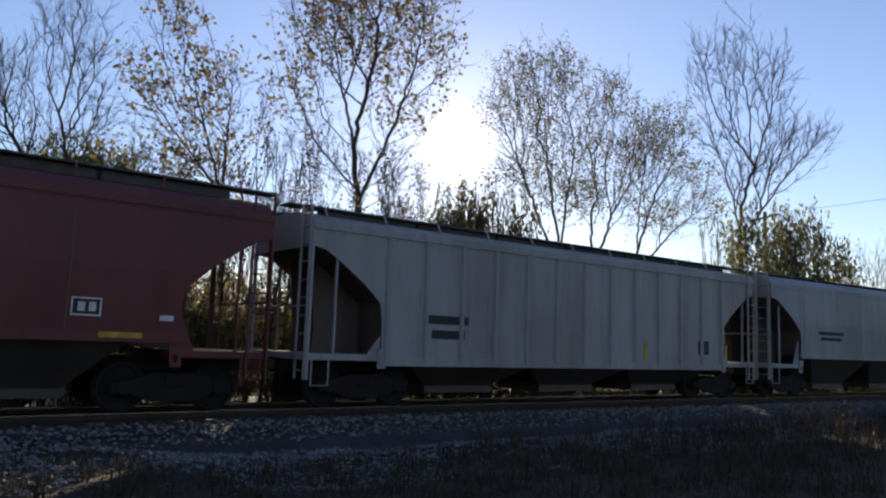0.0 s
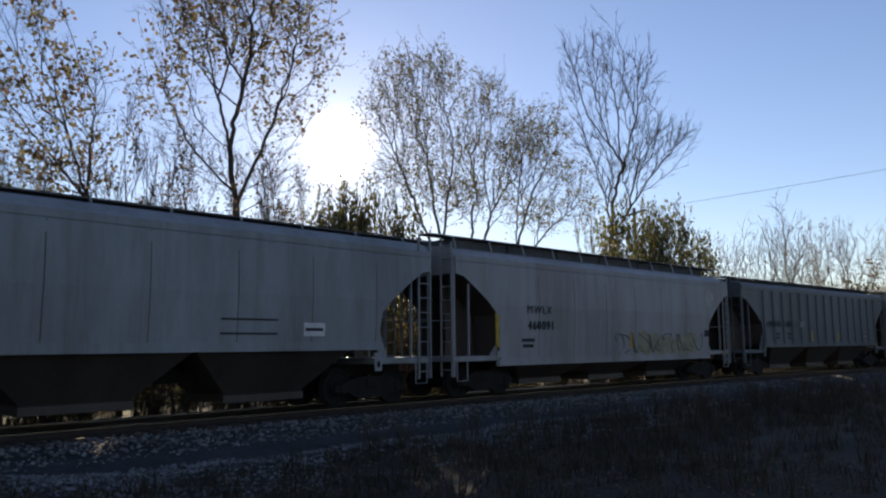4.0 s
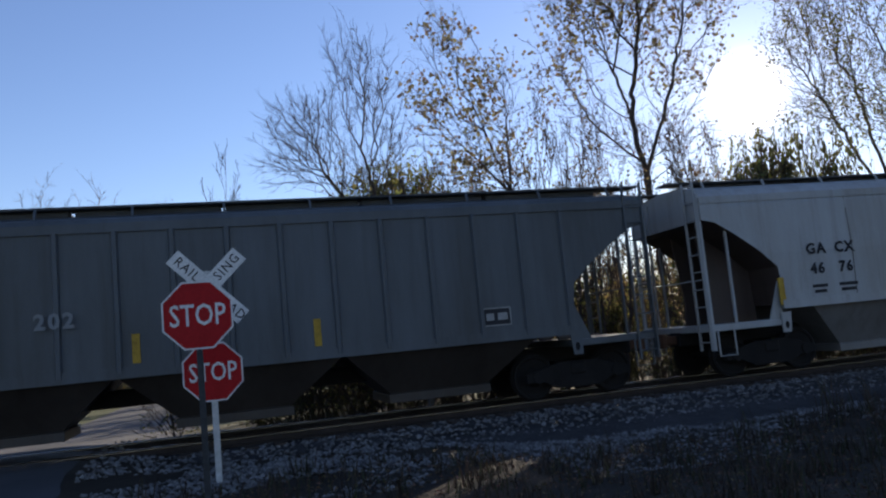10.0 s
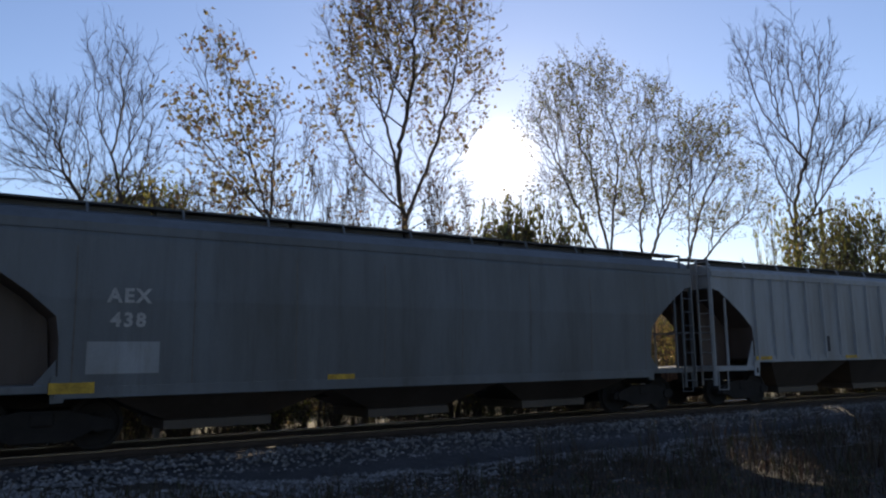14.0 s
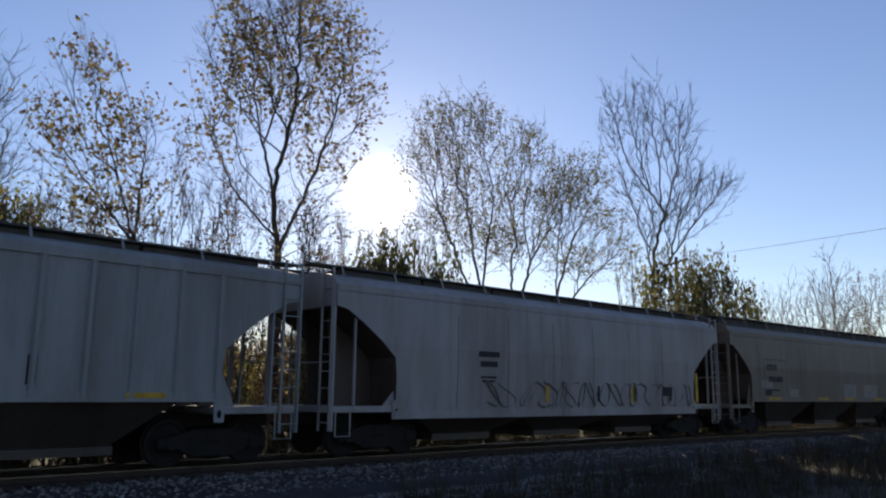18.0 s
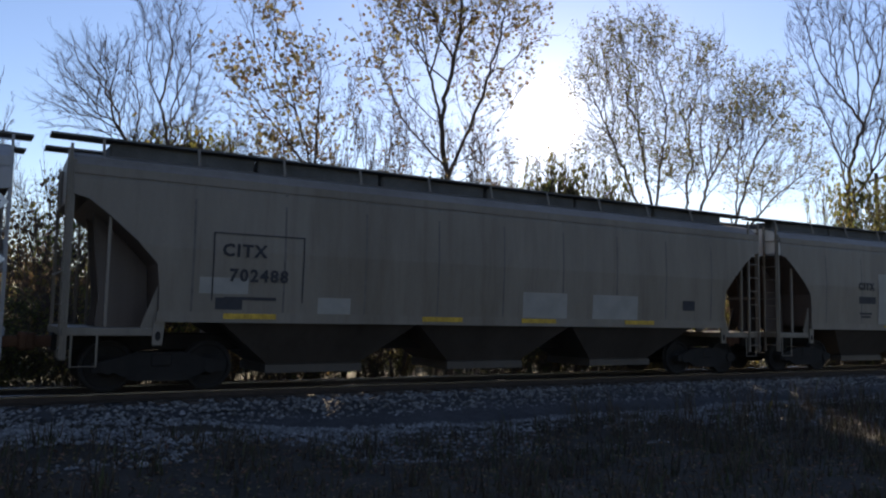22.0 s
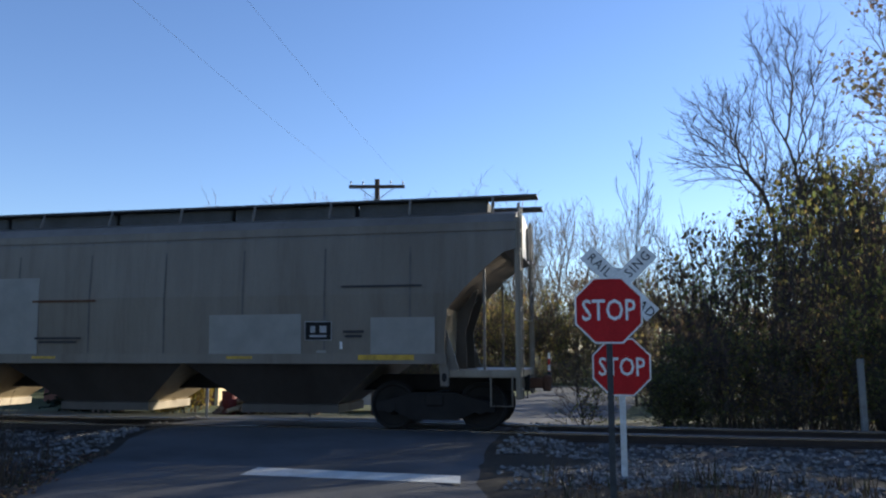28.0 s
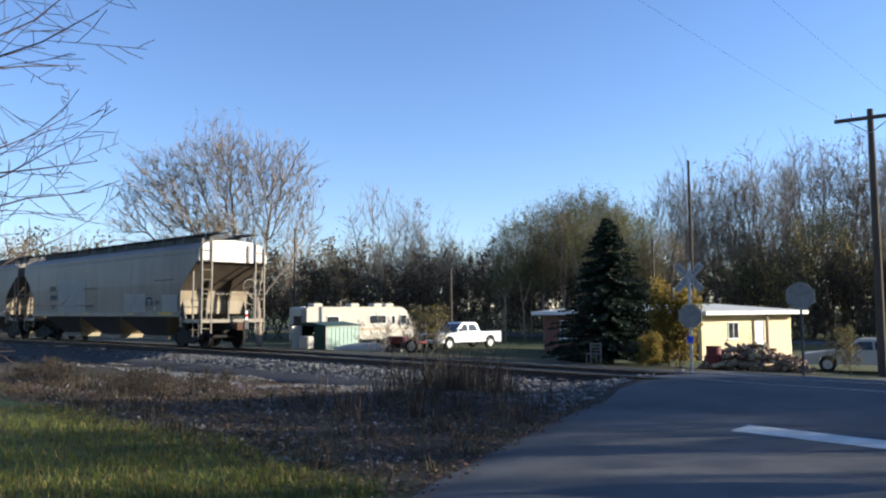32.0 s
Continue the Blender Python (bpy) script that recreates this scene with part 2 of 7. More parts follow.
ASPHALT = mat("asphalt", (0.083, 0.083, 0.087), 0.85, dark=0.6, light=1.35, scale=0.5, fine=60, bump=0.4)
ROAD_PAINT = mat("road_paint", (0.62, 0.62, 0.58), 0.7, dark=0.65, light=1.1, scale=3, fine=35, bump=0.3)
BALLAST = mat("ballast_stone", (0.18, 0.172, 0.165), 0.9, dark=0.5, light=1.3, scale=2, fine=30, bump=0.4, island=0.45)
BALLAST_BED = mat("ballast_bed", (0.055, 0.052, 0.053), 0.95, dark=0.5, light=1.3, scale=1.2, fine=14, bump=0.9)
RAIL_STEEL = mat("rail_steel", (0.045, 0.032, 0.025), 0.75, 0.2, dark=0.6, scale=4, fine=50)
RAIL_HEAD = mat("rail_head_steel", (0.24, 0.22, 0.205), 0.22, 1.0, dark=0.8, scale=4, fine=80, bump=0.03)
TIE_WOOD = mat("tie_wood", (0.06, 0.045, 0.035), 0.9, dark=0.6, scale=3, fine=30, bump=0.5, island=0.2)
GALV = mat("galvanised_steel", (0.32, 0.34, 0.36), 0.55, 0.6, dark=0.75, scale=6, fine=60, bump=0.05)
POST_DARK = mat("dark_post_steel", (0.05, 0.055, 0.06), 0.6, 0.3, scale=5)
POST_WHITE = mat("white_post_paint", (0.6, 0.6, 0.58), 0.6, dark=0.75, light=1.1, scale=6)
SIGN_RED = mat("sign_red", (0.4, 0.011, 0.014), 0.5, dark=0.85, light=1.1, scale=4, bump=0.02, spec=0.15)
SIGN_WHITE = mat("sign_white", (0.78, 0.78, 0.76), 0.4, dark=0.85, light=1.05, scale=5, bump=0.02)
SIGN_GREYED = mat("worn_sign_white", (0.34, 0.34, 0.33), 0.5, dark=0.7, light=1.1, scale=5, bump=0.02)
SIGN_BLACK = mat("sign_black", (0.02, 0.02, 0.022), 0.5, scale=5)
SIGN_BACK = mat("sign_back_metal", (0.2, 0.195, 0.18), 0.65, 0.1, scale=5)
SIGN_BLUE = mat("sign_blue", (0.02, 0.06, 0.5), 0.45, scale=6)
BARK = mat("bark", (0.09, 0.07, 0.055), 0.95, dark=0.5, light=1.4, scale=4, fine=30, bump=0.6)
BARK_PALE = mat("pale_bark", (0.3, 0.25, 0.2), 0.95, dark=0.5, light=1.3, scale=3, fine=30, bump=0.5)
BARK_BROWN = mat("brown_bark", (0.29, 0.23, 0.175), 0.95, dark=0.5, light=1.3, scale=3, fine=30, bump=0.5)
POLE_WOOD = mat("pole_wood", (0.10, 0.075, 0.055), 0.9, dark=0.6, scale=5, fine=40, bump=0.4, streak=0.15)
LEAF_GOLD = leaf_mat("gold_leaf", (0.3, 0.235, 0.08), 0.4, 0.62)
LEAF_RUST = leaf_mat("rust_leaf", (0.165, 0.115, 0.07), 0.45, 0.6)
LEAF_OLIVE = leaf_mat("olive_leaf", (0.19, 0.168, 0.088), 0.4, 0.62)
LEAF_GREEN = leaf_mat("green_leaf", (0.17, 0.18, 0.055), 0.45, 0.62)
LEAF_DARK = leaf_mat("dark_leaf", (0.115, 0.11, 0.052), 0.45, 0.55)
LEAF_YELLOW = leaf_mat("yellow_leaf", (0.25, 0.175, 0.025), 0.4, 0.5)
NEEDLE = leaf_mat("needle", (0.032, 0.046, 0.033), 0.4, 0.15)
NEEDLE.node_tree.nodes["Principled BSDF"].inputs["Specular IOR Level"].default_value = 0.05
GRASS = leaf_mat("grass_blade", (0.155, 0.165, 0.03), 0.5, 0.45)
WEED_GREEN = leaf_mat("weed_green", (0.05, 0.055, 0.02), 0.5, 0.3)
LITTER = leaf_mat("leaf_litter", (0.13, 0.08, 0.042), 0.7, 0.2)
STRAW = leaf_mat("straw_blade", (0.2, 0.15, 0.05), 0.4, 0.35)
DRY = leaf_mat("dry_grass", (0.06, 0.042, 0.027), 0.45, 0.25)
TWIG = mat("twig", (0.085, 0.065, 0.055), 0.95, scale=3, bump=0)
BLACK_STEEL = mat("running_gear_steel", (0.017, 0.015, 0.014), 0.8, 0.2, dark=0.6, scale=3, fine=40, bump=0.3)
RUST = mat("rusty_steel", (0.12, 0.06, 0.035), 0.85, 0.2, dark=0.6, scale=3, fine=40, bump=0.3)
ROOF_DARK = mat("roof_grime", (0.09, 0.09, 0.09), 0.85, dark=0.6, scale=1.5, bump=0.2)
YELLOW = mat("reflector_yellow", (0.5, 0.31, 0.035), 0.6, dark=0.5, scale=5, bump=0.0)
PATCH = mat("fresh_paint_patch", (0.235, 0.222, 0.2), 0.6, dark=0.8, light=1.05, grain=0.1, scale=2, bump=0.02)
STENCIL = mat("stencil_black", (0.03, 0.03, 0.035), 0.7, scale=5, bump=0)
STENCIL_FADED = mat("faded_white_stencil", (0.32, 0.32, 0.32), 0.7, scale=5, bump=0)
STENCIL_WHITE = mat("stencil_white", (0.6, 0.6, 0.6), 0.7, scale=5, bump=0)


def paint(name, color, dirt=0.55):
    """Old car paint with broad fading and thin brown streaks of dirt that run down it."""
    m = mat(name, color, 0.48, dark=dirt, light=1.08, scale=0.8, fine=26, bump=0.04, streak=0.2, grain=0.16, spec=0.4, stain=tuple(c * k for c, k in zip(color, (1.0, 0.93, 0.85))))
    n, l = m.node_tree.nodes, m.node_tree.links
    b = n["Principled BSDF"]
    base = b.inputs["Base Color"].links[0].from_socket
    tc, mp, run = n.new("ShaderNodeTexCoord"), n.new("ShaderNodeMapping"), n.new("ShaderNodeTexNoise")
    mp.inputs["Scale"].default_value = (2.6, 2.6, 0.16)
    run.inputs["Scale"].default_value, run.inputs["Detail"].default_value, run.inputs["Roughness"].default_value = 1.6, 7, 0.7
    l.new(tc.outputs["Object"], mp.inputs[0])
    l.new(mp.outputs[0], run.inputs["Vector"])
    r = n.new("ShaderNodeMapRange")
    r.inputs["From Min"].default_value, r.inputs["From Max"].default_value, r.inputs["To Max"].default_value = 0.5, 0.75, 0.6
    l.new(run.outputs["Fac"], r.inputs["Value"])
    mix = n.new("ShaderNodeMix")
    mix.data_type, mix.blend_type = "RGBA", "MULTIPLY"
    mix.inputs["B"].default_value = (0.6, 0.53, 0.45, 1)
    l.new(r.outputs[0], mix.inputs["Factor"])
    l.new(base, mix.inputs["A"])
    l.new(mix.outputs["Result"], b.inputs["Base Color"])
    return m


def ground_mat():
    """Mown grass, dry weedy strip, leaf litter and woodland floor by place."""
    m = mat("ground_soil", (0.032, 0.024, 0.016), 0.95, dark=0.5, light=1.4, scale=0.7, fine=14, bump=0.8)
    nt = m.node_tree
    n, l = nt.nodes, nt.links
    b = n["Principled BSDF"]
    soil = b.inputs["Base Color"].links[0].from_socket
    tc = n.new("ShaderNodeTexCoord")
    sep = n.new("ShaderNodeSeparateXYZ")
    l.new(tc.outputs["Object"], sep.inputs[0])
    wob = n.new("ShaderNodeTexNoise")
    wob.inputs["Scale"].default_value, wob.inputs["Detail"].default_value = 0.5, 6
    l.new(tc.outputs["Object"], wob.inputs["Vector"])
    y = n.new("ShaderNodeMath")
    y.operation = "MULTIPLY_ADD"
    y.inputs[1].default_value = 3.0
    l.new(wob.outputs["Fac"], y.inputs[0])
    l.new(sep.outputs["Y"], y.inputs[2])
    grass = n.new("ShaderNodeTexNoise")
    grass.inputs["Scale"].default_value, grass.inputs["Detail"].default_value = 9, 8
    l.new(tc.outputs["Object"], grass.inputs["Vector"])
    gr = n.new("ShaderNodeValToRGB")
    gr.color_ramp.elements[0].position, gr.color_ramp.elements[1].position = 0.35, 0.7
    gr.color_ramp.elements[0].color, gr.color_ramp.elements[1].color = (0.025, 0.035, 0.008, 1), (0.09, 0.11, 0.022, 1)
    l.new(grass.outputs["Fac"], gr.inputs[0])
    last = soil
    for lo, hi, flip in ((5.6, 6.6, True), (22.0, 36.0, False)):
        r = n.new("ShaderNodeMapRange")
        r.inputs["From Min"].default_value, r.inputs["From Max"].default_value = lo, hi
        r.inputs["To Min"].default_value, r.inputs["To Max"].default_value = (1, 0) if flip else (0, 0.75)
        l.new(y.outputs[0], r.inputs["Value"])
        fac = r.outputs[0]
        if flip:  # the lawn lies on the house side of the road only
            side = n.new("ShaderNodeMapRange")
            side.inputs["From Min"].default_value, side.inputs["From Max"].default_value = -4.0, -2.0
            side.inputs["To Min"].default_value, side.inputs["To Max"].default_value = 1, 0
            l.new(sep.outputs["X"], side.inputs["Value"])
            both = n.new("ShaderNodeMath")
            both.operation = "MULTIPLY"
            l.new(fac, both.inputs[0])
            l.new(side.outputs[0], both.inputs[1])
            fac = both.outputs[0]
        mx = n.new("ShaderNodeMix")
        mx.data_type = "RGBA"
        l.new(fac, mx.inputs["Factor"])
        l.new(last, mx.inputs["A"])
        l.new(gr.outputs[0], mx.inputs["B"])
        last = mx.outputs["Result"]
    l.new(last, b.inputs["Base Color"])
    return m


GROUND = ground_mat()

# ---- ground, road, track ----
def axis(fine_lo, fine_hi, step, reach):
    vals = list(np.arange(fine_lo, fine_hi + 1e-6, step))
    d, lo, hi = step, vals[0], vals[-1]
    while hi < reach:
        d *= 1.45
        hi += d
        lo -= d
        vals = [lo] + vals + [hi]
    return vals


def build_ground():
    xs, ys = axis(-60, 60, 0.8, 2500), axis(-8, 64, 0.8, 2500)
    s = Shape()
    s.v = [(x, y, ground_z(x, y)) for y in ys for x in xs]
    n = len(xs)
    s.f = [(j * n + i, j * n + i + 1, (j + 1) * n + i + 1, (j + 1) * n + i) for j in range(len(ys) - 1) for i in range(n - 1)]
    single("ground", s, GROUND, "autumn ground of mown grass, dry weeds and leaf litter", "ground", kind="structure", smooth=True)


def strip(edge_l, edge_r, zfun, cols, rows, lift=0.0):
    s = Shape()
    yl = [p[1] for p in edge_l]
    t = np.linspace(yl[0], yl[-1], rows)
    if rows < 3:
        t = [yl[0], yl[-1]]
    v = []
    for y in t:
        a, b = np.interp(y, yl, [p[0] for p in edge_l]), np.interp(y, yl, [p[0] for p in edge_r])
        for k in range(cols + 1):
            w = k / cols
            x = a + (b - a) * w
            edge = 0.1 * (noise.noise((x, y * 1.5, 2)) if k in (0, cols) else 0)
            v.append((x + edge, y, zfun(x, y) + lift - (0.05 if k in (0, cols) else 0)))
    n = cols + 1
    s.add(v, [(j * n + i, j * n + i + 1, (j + 1) * n + i + 1, (j + 1) * n + i) for j in range(len(t) - 1) for i in range(cols)])
    return s


def build_road():
    road = single("road", strip(ROAD_L, ROAD_R, road_z, 10, 240), ASPHALT, "worn grey asphalt road over the level crossing", "road", kind="structure", smooth=True)
    s = Shape()
    pts = [(-5.08, 10.45), (-5.0, 9.78), (-2.0, 9.72), (-2.12, 10.32)]
    k = 24
    top, bot = [], []
    for i in range(k + 1):
        w = i / k
        for lst, a, b in ((top, pts[0], pts[3]), (bot, pts[1], pts[2])):
            x, y = a[0] + (b[0] - a[0]) * w, a[1] + (b[1] - a[1]) * w + 0.015 * noise.noise((w * 9, a[1], 1))
            lst.append((x, y, road_z(x, y) + 0.006))
    s.add(top + bot, [(i, i + 1, k + 2 + i, k + 1 + i) for i in range(k)])
    part("stop_line", s, ROAD_PAINT, road, "worn white painted stop line")
    cross = Shape()
    v, xs = [], np.linspace(-120, 120, 41)
    for x in xs:
        for y in (58, 65):
            v.append((x, y, ground_z(x, y) + 0.05))
    cross.add(v, [(2 * i, 2 * i + 2, 2 * i + 3, 2 * i + 1) for i in range(40)])
    single("cross_road", cross, ASPHALT, "far grey asphalt cross road", "road", kind="structure")


def sweep(profile, s0, s1, step, closed=True):
    """Sweeps a (side, z) profile along the track."""
    ss = np.arange(s0, s1 + step / 2, step)
    rings = []
    for s in ss:
        ring = []
        for side, z in profile:
            x, y, _ = on_track(s, side)
            ring.append((x, y, z))
        rings.append(ring)
    return Shape().loft(rings)


def stone_mesh(rng, count, place, size):
    """Many small angular stones in one mesh."""
    s = Shape()
    base = [(1, 0, 0), (-1, 0, 0), (0, 1, 0), (0, -1, 0), (0, 0, 1), (0, 0, -1)]
    faces = [(0, 2, 4), (2, 1, 4), (1, 3, 4), (3, 0, 4), (2, 0, 5), (1, 2, 5), (3, 1, 5), (0, 3, 5)]
    for _ in range(count):
        p = place(rng)
        if p is None:
            continue
        r = size * rng.uniform(0.6, 1.5)
        a = rng.uniform(0, 6.28)
        ca, sa = math.cos(a), math.sin(a)
        v = []
        for bx, by, bz in base:
            k = r * rng.uniform(0.6, 1.15)
            x, y, z = bx * k, by * k * 0.8, bz * k * 0.6
            v.append((p[0] + x * ca - y * sa, p[1] + x * sa + y * ca, p[2] + z))
        s.add(v, faces)
    me = bpy.data.meshes.new("stones")
    me.from_pydata(s.v, [], s.f)
    me.update()
    return me


def bed_z(side):
    a = abs(side)
    return -0.19 - 0.02 * smooth(0, 1.6, a) - 0.42 * smooth(1.6, 4.3, a)


def build_track():
    reach = 235
    bed = sweep([(-4.6, -0.9), (-4.4, -0.62), (-3.2, -0.42), (-1.7, -0.21), (0, -0.19), (1.7, -0.21), (3.2, -0.42), (4.4, -0.62), (4.6, -0.9)], -reach, reach, 2.5)
    single("ballast_bed", bed, BALLAST_BED, "long bed of grey crushed stone ballast", "ballast", kind="structure", smooth=True)
    track = thing("railway_track", "single railway track with steel rails on dark timber ties", "railway track", kind="structure")
    for side in (-0.755, 0.755):
        foot = sweep([(side - 0.07, -0.17), (side + 0.07, -0.17), (side + 0.07, -0.15), (side + 0.012, -0.13), (side + 0.012, -0.045), (side - 0.012, -0.045), (side - 0.012, -0.13), (side - 0.07, -0.15)], -reach, reach, 1.0)
        rail = part("rail", foot, RAIL_STEEL, track, "rusty steel rail", smooth=False)
        crown = [(-0.036, -0.045), (-0.036, -0.012), (-0.027, -0.004), (-0.018, -0.0016), (-0.009, -0.0004), (0.009, -0.0004), (0.018, -0.0016), (0.027, -0.004), (0.036, -0.012), (0.036, -0.045)]
        head = sweep([(side + a, z) for a, z in crown], -reach, reach, 1.0)
        part("rail_head", head, RAIL_HEAD, rail, "bright worn running surface of the rail")
    tie = Shape().box(-0.115, 0.115, -1.3, 1.3, -0.33, -0.165, c=0.015).mesh("tie", TIE_WOOD)
    for i in range(280):
        s = -77 + i * 0.55
        x, y, a = on_track(s, 0.03 * math.sin(i * 2.3))
        part("tie", tie, None, track, m=pose(x, y, 0, 0, 0, a + 1.2 * math.sin(i * 1.7)))
    rng = random.Random(5)

    def place(r):
        s = r.uniform(-62, 62) * (1 if r.random() < 0.35 else 0.55)
        side = -r.uniform(0.9, 5.6) if r.random() < 0.8 else r.uniform(-0.9, 2.5)
        x, y, _ = on_track(s, side)
        lo, hi = road_span(y)
        if lo - 0.2 < x < hi + 0.2:
            return None
        if side < -3.0 and noise.noise((x * 0.45, y * 0.8, 9)) < -0.22 + 0.08 * (-3.0 - side):
            return None
        z = max(bed_z(side), ground_z(x, y)) if abs(side) < 4.3 else ground_z(x, y)
        return x, y, z + 0.012
    me = stone_mesh(rng, 34000, place, 0.05)
    me.materials.append(BALLAST)
    tagged(new("ballast_stones", me), "loose grey crushed stones beside the rails", "ballast", kind="stuff")


build_ground()
build_road()
build_track()

# ---- train of covered hopper cars ----
def side_y(z, curved):
    """Half width of a car body at height z."""
    if curved:
        return float(np.interp(z, [0.9, 1.4, 2.6, 3.7, 3.95, 4.12, 4.24, 4.3], [1.47, 1.5, 1.56, 1.53, 1.47, 1.3, 0.9, 0.0]))
    return float(np.interp(z, [0.9, 3.95, 4.04, 4.2, 4.28], [1.46, 1.46, 1.4, 0.75, 0.0]))


def body_shape(h, sill, curved, bay=1.0):
    zs_top = [1.4, 2.0, 2.6, 3.2, 3.7, 3.95, 4.12, 4.24, 4.3] if curved else [1.4, 2.6, 3.95, 4.04, 4.2, 4.28]
    cut = [(h - a * bay, z) for a, z in ((0, 3.42), (0.3, 3.36), (0.75, 3.08), (1.3, 2.68), (1.72, 2.3), (1.78, 1.9), (1.8, sill))]
    xs = [(-a, z) for a, z in cut] + [(a, z) for a, z in reversed(cut)]
    rings = []
    for x, zb in xs:
        zz = [zb + (max(z, zb) - zb) for z in [zb] + zs_top]
        right = [(x, side_y(z, curved), z) for z in zz]
        left = [(x, -side_y(z, curved), z) for z in reversed(zz)]
        rings.append([(x, 0.0, zb)] + right + left[1:])
    s = Shape().loft(rings)
    n, k = len(rings[0]), len(rings) - 1
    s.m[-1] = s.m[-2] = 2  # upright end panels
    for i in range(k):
        if i < 6 or i > k - 7:  # end sheets carry painted shade; on the last cars the rear carries sunlight
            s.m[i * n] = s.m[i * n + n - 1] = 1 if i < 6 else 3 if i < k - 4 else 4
    return s


def ladder_shape(z0, z1, w):
    s = Shape()
    for x in (0, w):
        s.box(x - 0.022, x + 0.022, -0.025, 0.025, z0, z1)
    z = z0 + 0.18
    while z < z1 - 0.05:
        s.tube([(0, 0, z), (w, 0, z)], [0.016, 0.016], 5)
        z += 0.38
    return s


WHEEL_R = 0.457


def wheelset_mesh():
    s = Shape()
    prof = [(0.68, 0.0), (0.68, 0.2), (0.7, 0.4), (0.685, 0.485), (0.715, 0.485), (0.725, WHEEL_R), (0.82, WHEEL_R - 0.005), (0.825, 0.4), (0.79, 0.37), (0.76, 0.2), (0.85, 0.12), (0.85, 0.0)]
    n = 20
    for sg in (-1, 1):
        s.loft([[(r * math.cos(2 * math.pi * k / n), sg * y, r * math.sin(2 * math.pi * k / n)) for k in range(n)] for y, r in [(a, max(b, 0.01)) for a, b in prof]])
    s.tube([(0, -1.0, 0), (0, 1.0, 0)], [0.075, 0.075], 10)
    return s.mesh("wheelset", BLACK_STEEL)


WHEELSET = wheelset_mesh()


def truck_shape():
    s = Shape()
    for y in (-1.0, 1.0):
        out = [(-1.15, 0.52), (-0.75, 0.62), (-0.4, 0.72), (0.4, 0.72), (0.75, 0.62), (1.15, 0.52), (1.15, 0.36), (0.8, 0.36), (0.45, 0.2), (-0.45, 0.2), (-0.8, 0.36), (-1.15, 0.36)]
        s.prism(out, "y", y - 0.07, y + 0.07)
        for x in (-0.89, 0.89):
            s.tube([(x, y - 0.1, WHEEL_R), (x, y + 0.14 * (1 if y > 0 else 1), WHEEL_R)], [0.13, 0.11], 10)
        for k in (-0.16, 0, 0.16):
            s.tube([(k, y, 0.28), (k, y, 0.6)], [0.07, 0.07], 8)
    s.box(-0.2, 0.2, -1.1, 1.1, 0.45, 0.7, c=0.04)
    return s


TRUCK = truck_shape().mesh("truck", BLACK_STEEL)
PARTS = {}


def shared(key, make, material):
    if key not in PARTS:
        PARTS[key] = make().mesh(key.split(":")[0], material)
    return PARTS[key]


def graffiti(seed, x0, x1, z0, z1, curved):
    """Loose looping spray-paint strokes along the lower side."""
    rng = random.Random(seed)
    strokes = []
    x = x0
    while x < x1:
        w = rng.uniform(0.35, 0.7)
        n = 12
        a, b, ph = rng.uniform(0.5, 1.5), rng.uniform(1.0, 2.5), rng.uniform(0, 6.28)
        wide = rng.uniform(0.018, 0.04)
        v = []
        for i in range(n + 1):
            f = i / n
            px = x + w * (0.5 + 0.5 * math.sin(a * 6.28 * f + ph)) + 0.2 * f
            pz = min(z1, max(z0, (z0 + z1) / 2 + (z1 - z0) / 2 * math.sin(b * 3.14 * f + ph * 1.7) * rng.uniform(0.85, 1.0)))
            for d in (-wide, wide):
                v.append((px + d, -(side_y(pz, curved) + 0.014), pz + d * 0.6))
        strokes.append(Shape().add(v, [(2 * i, 2 * i + 1, 2 * i + 3, 2 * i + 2) for i in range(n)]))
        x += w * rng.uniform(0.8, 1.3)
    return strokes


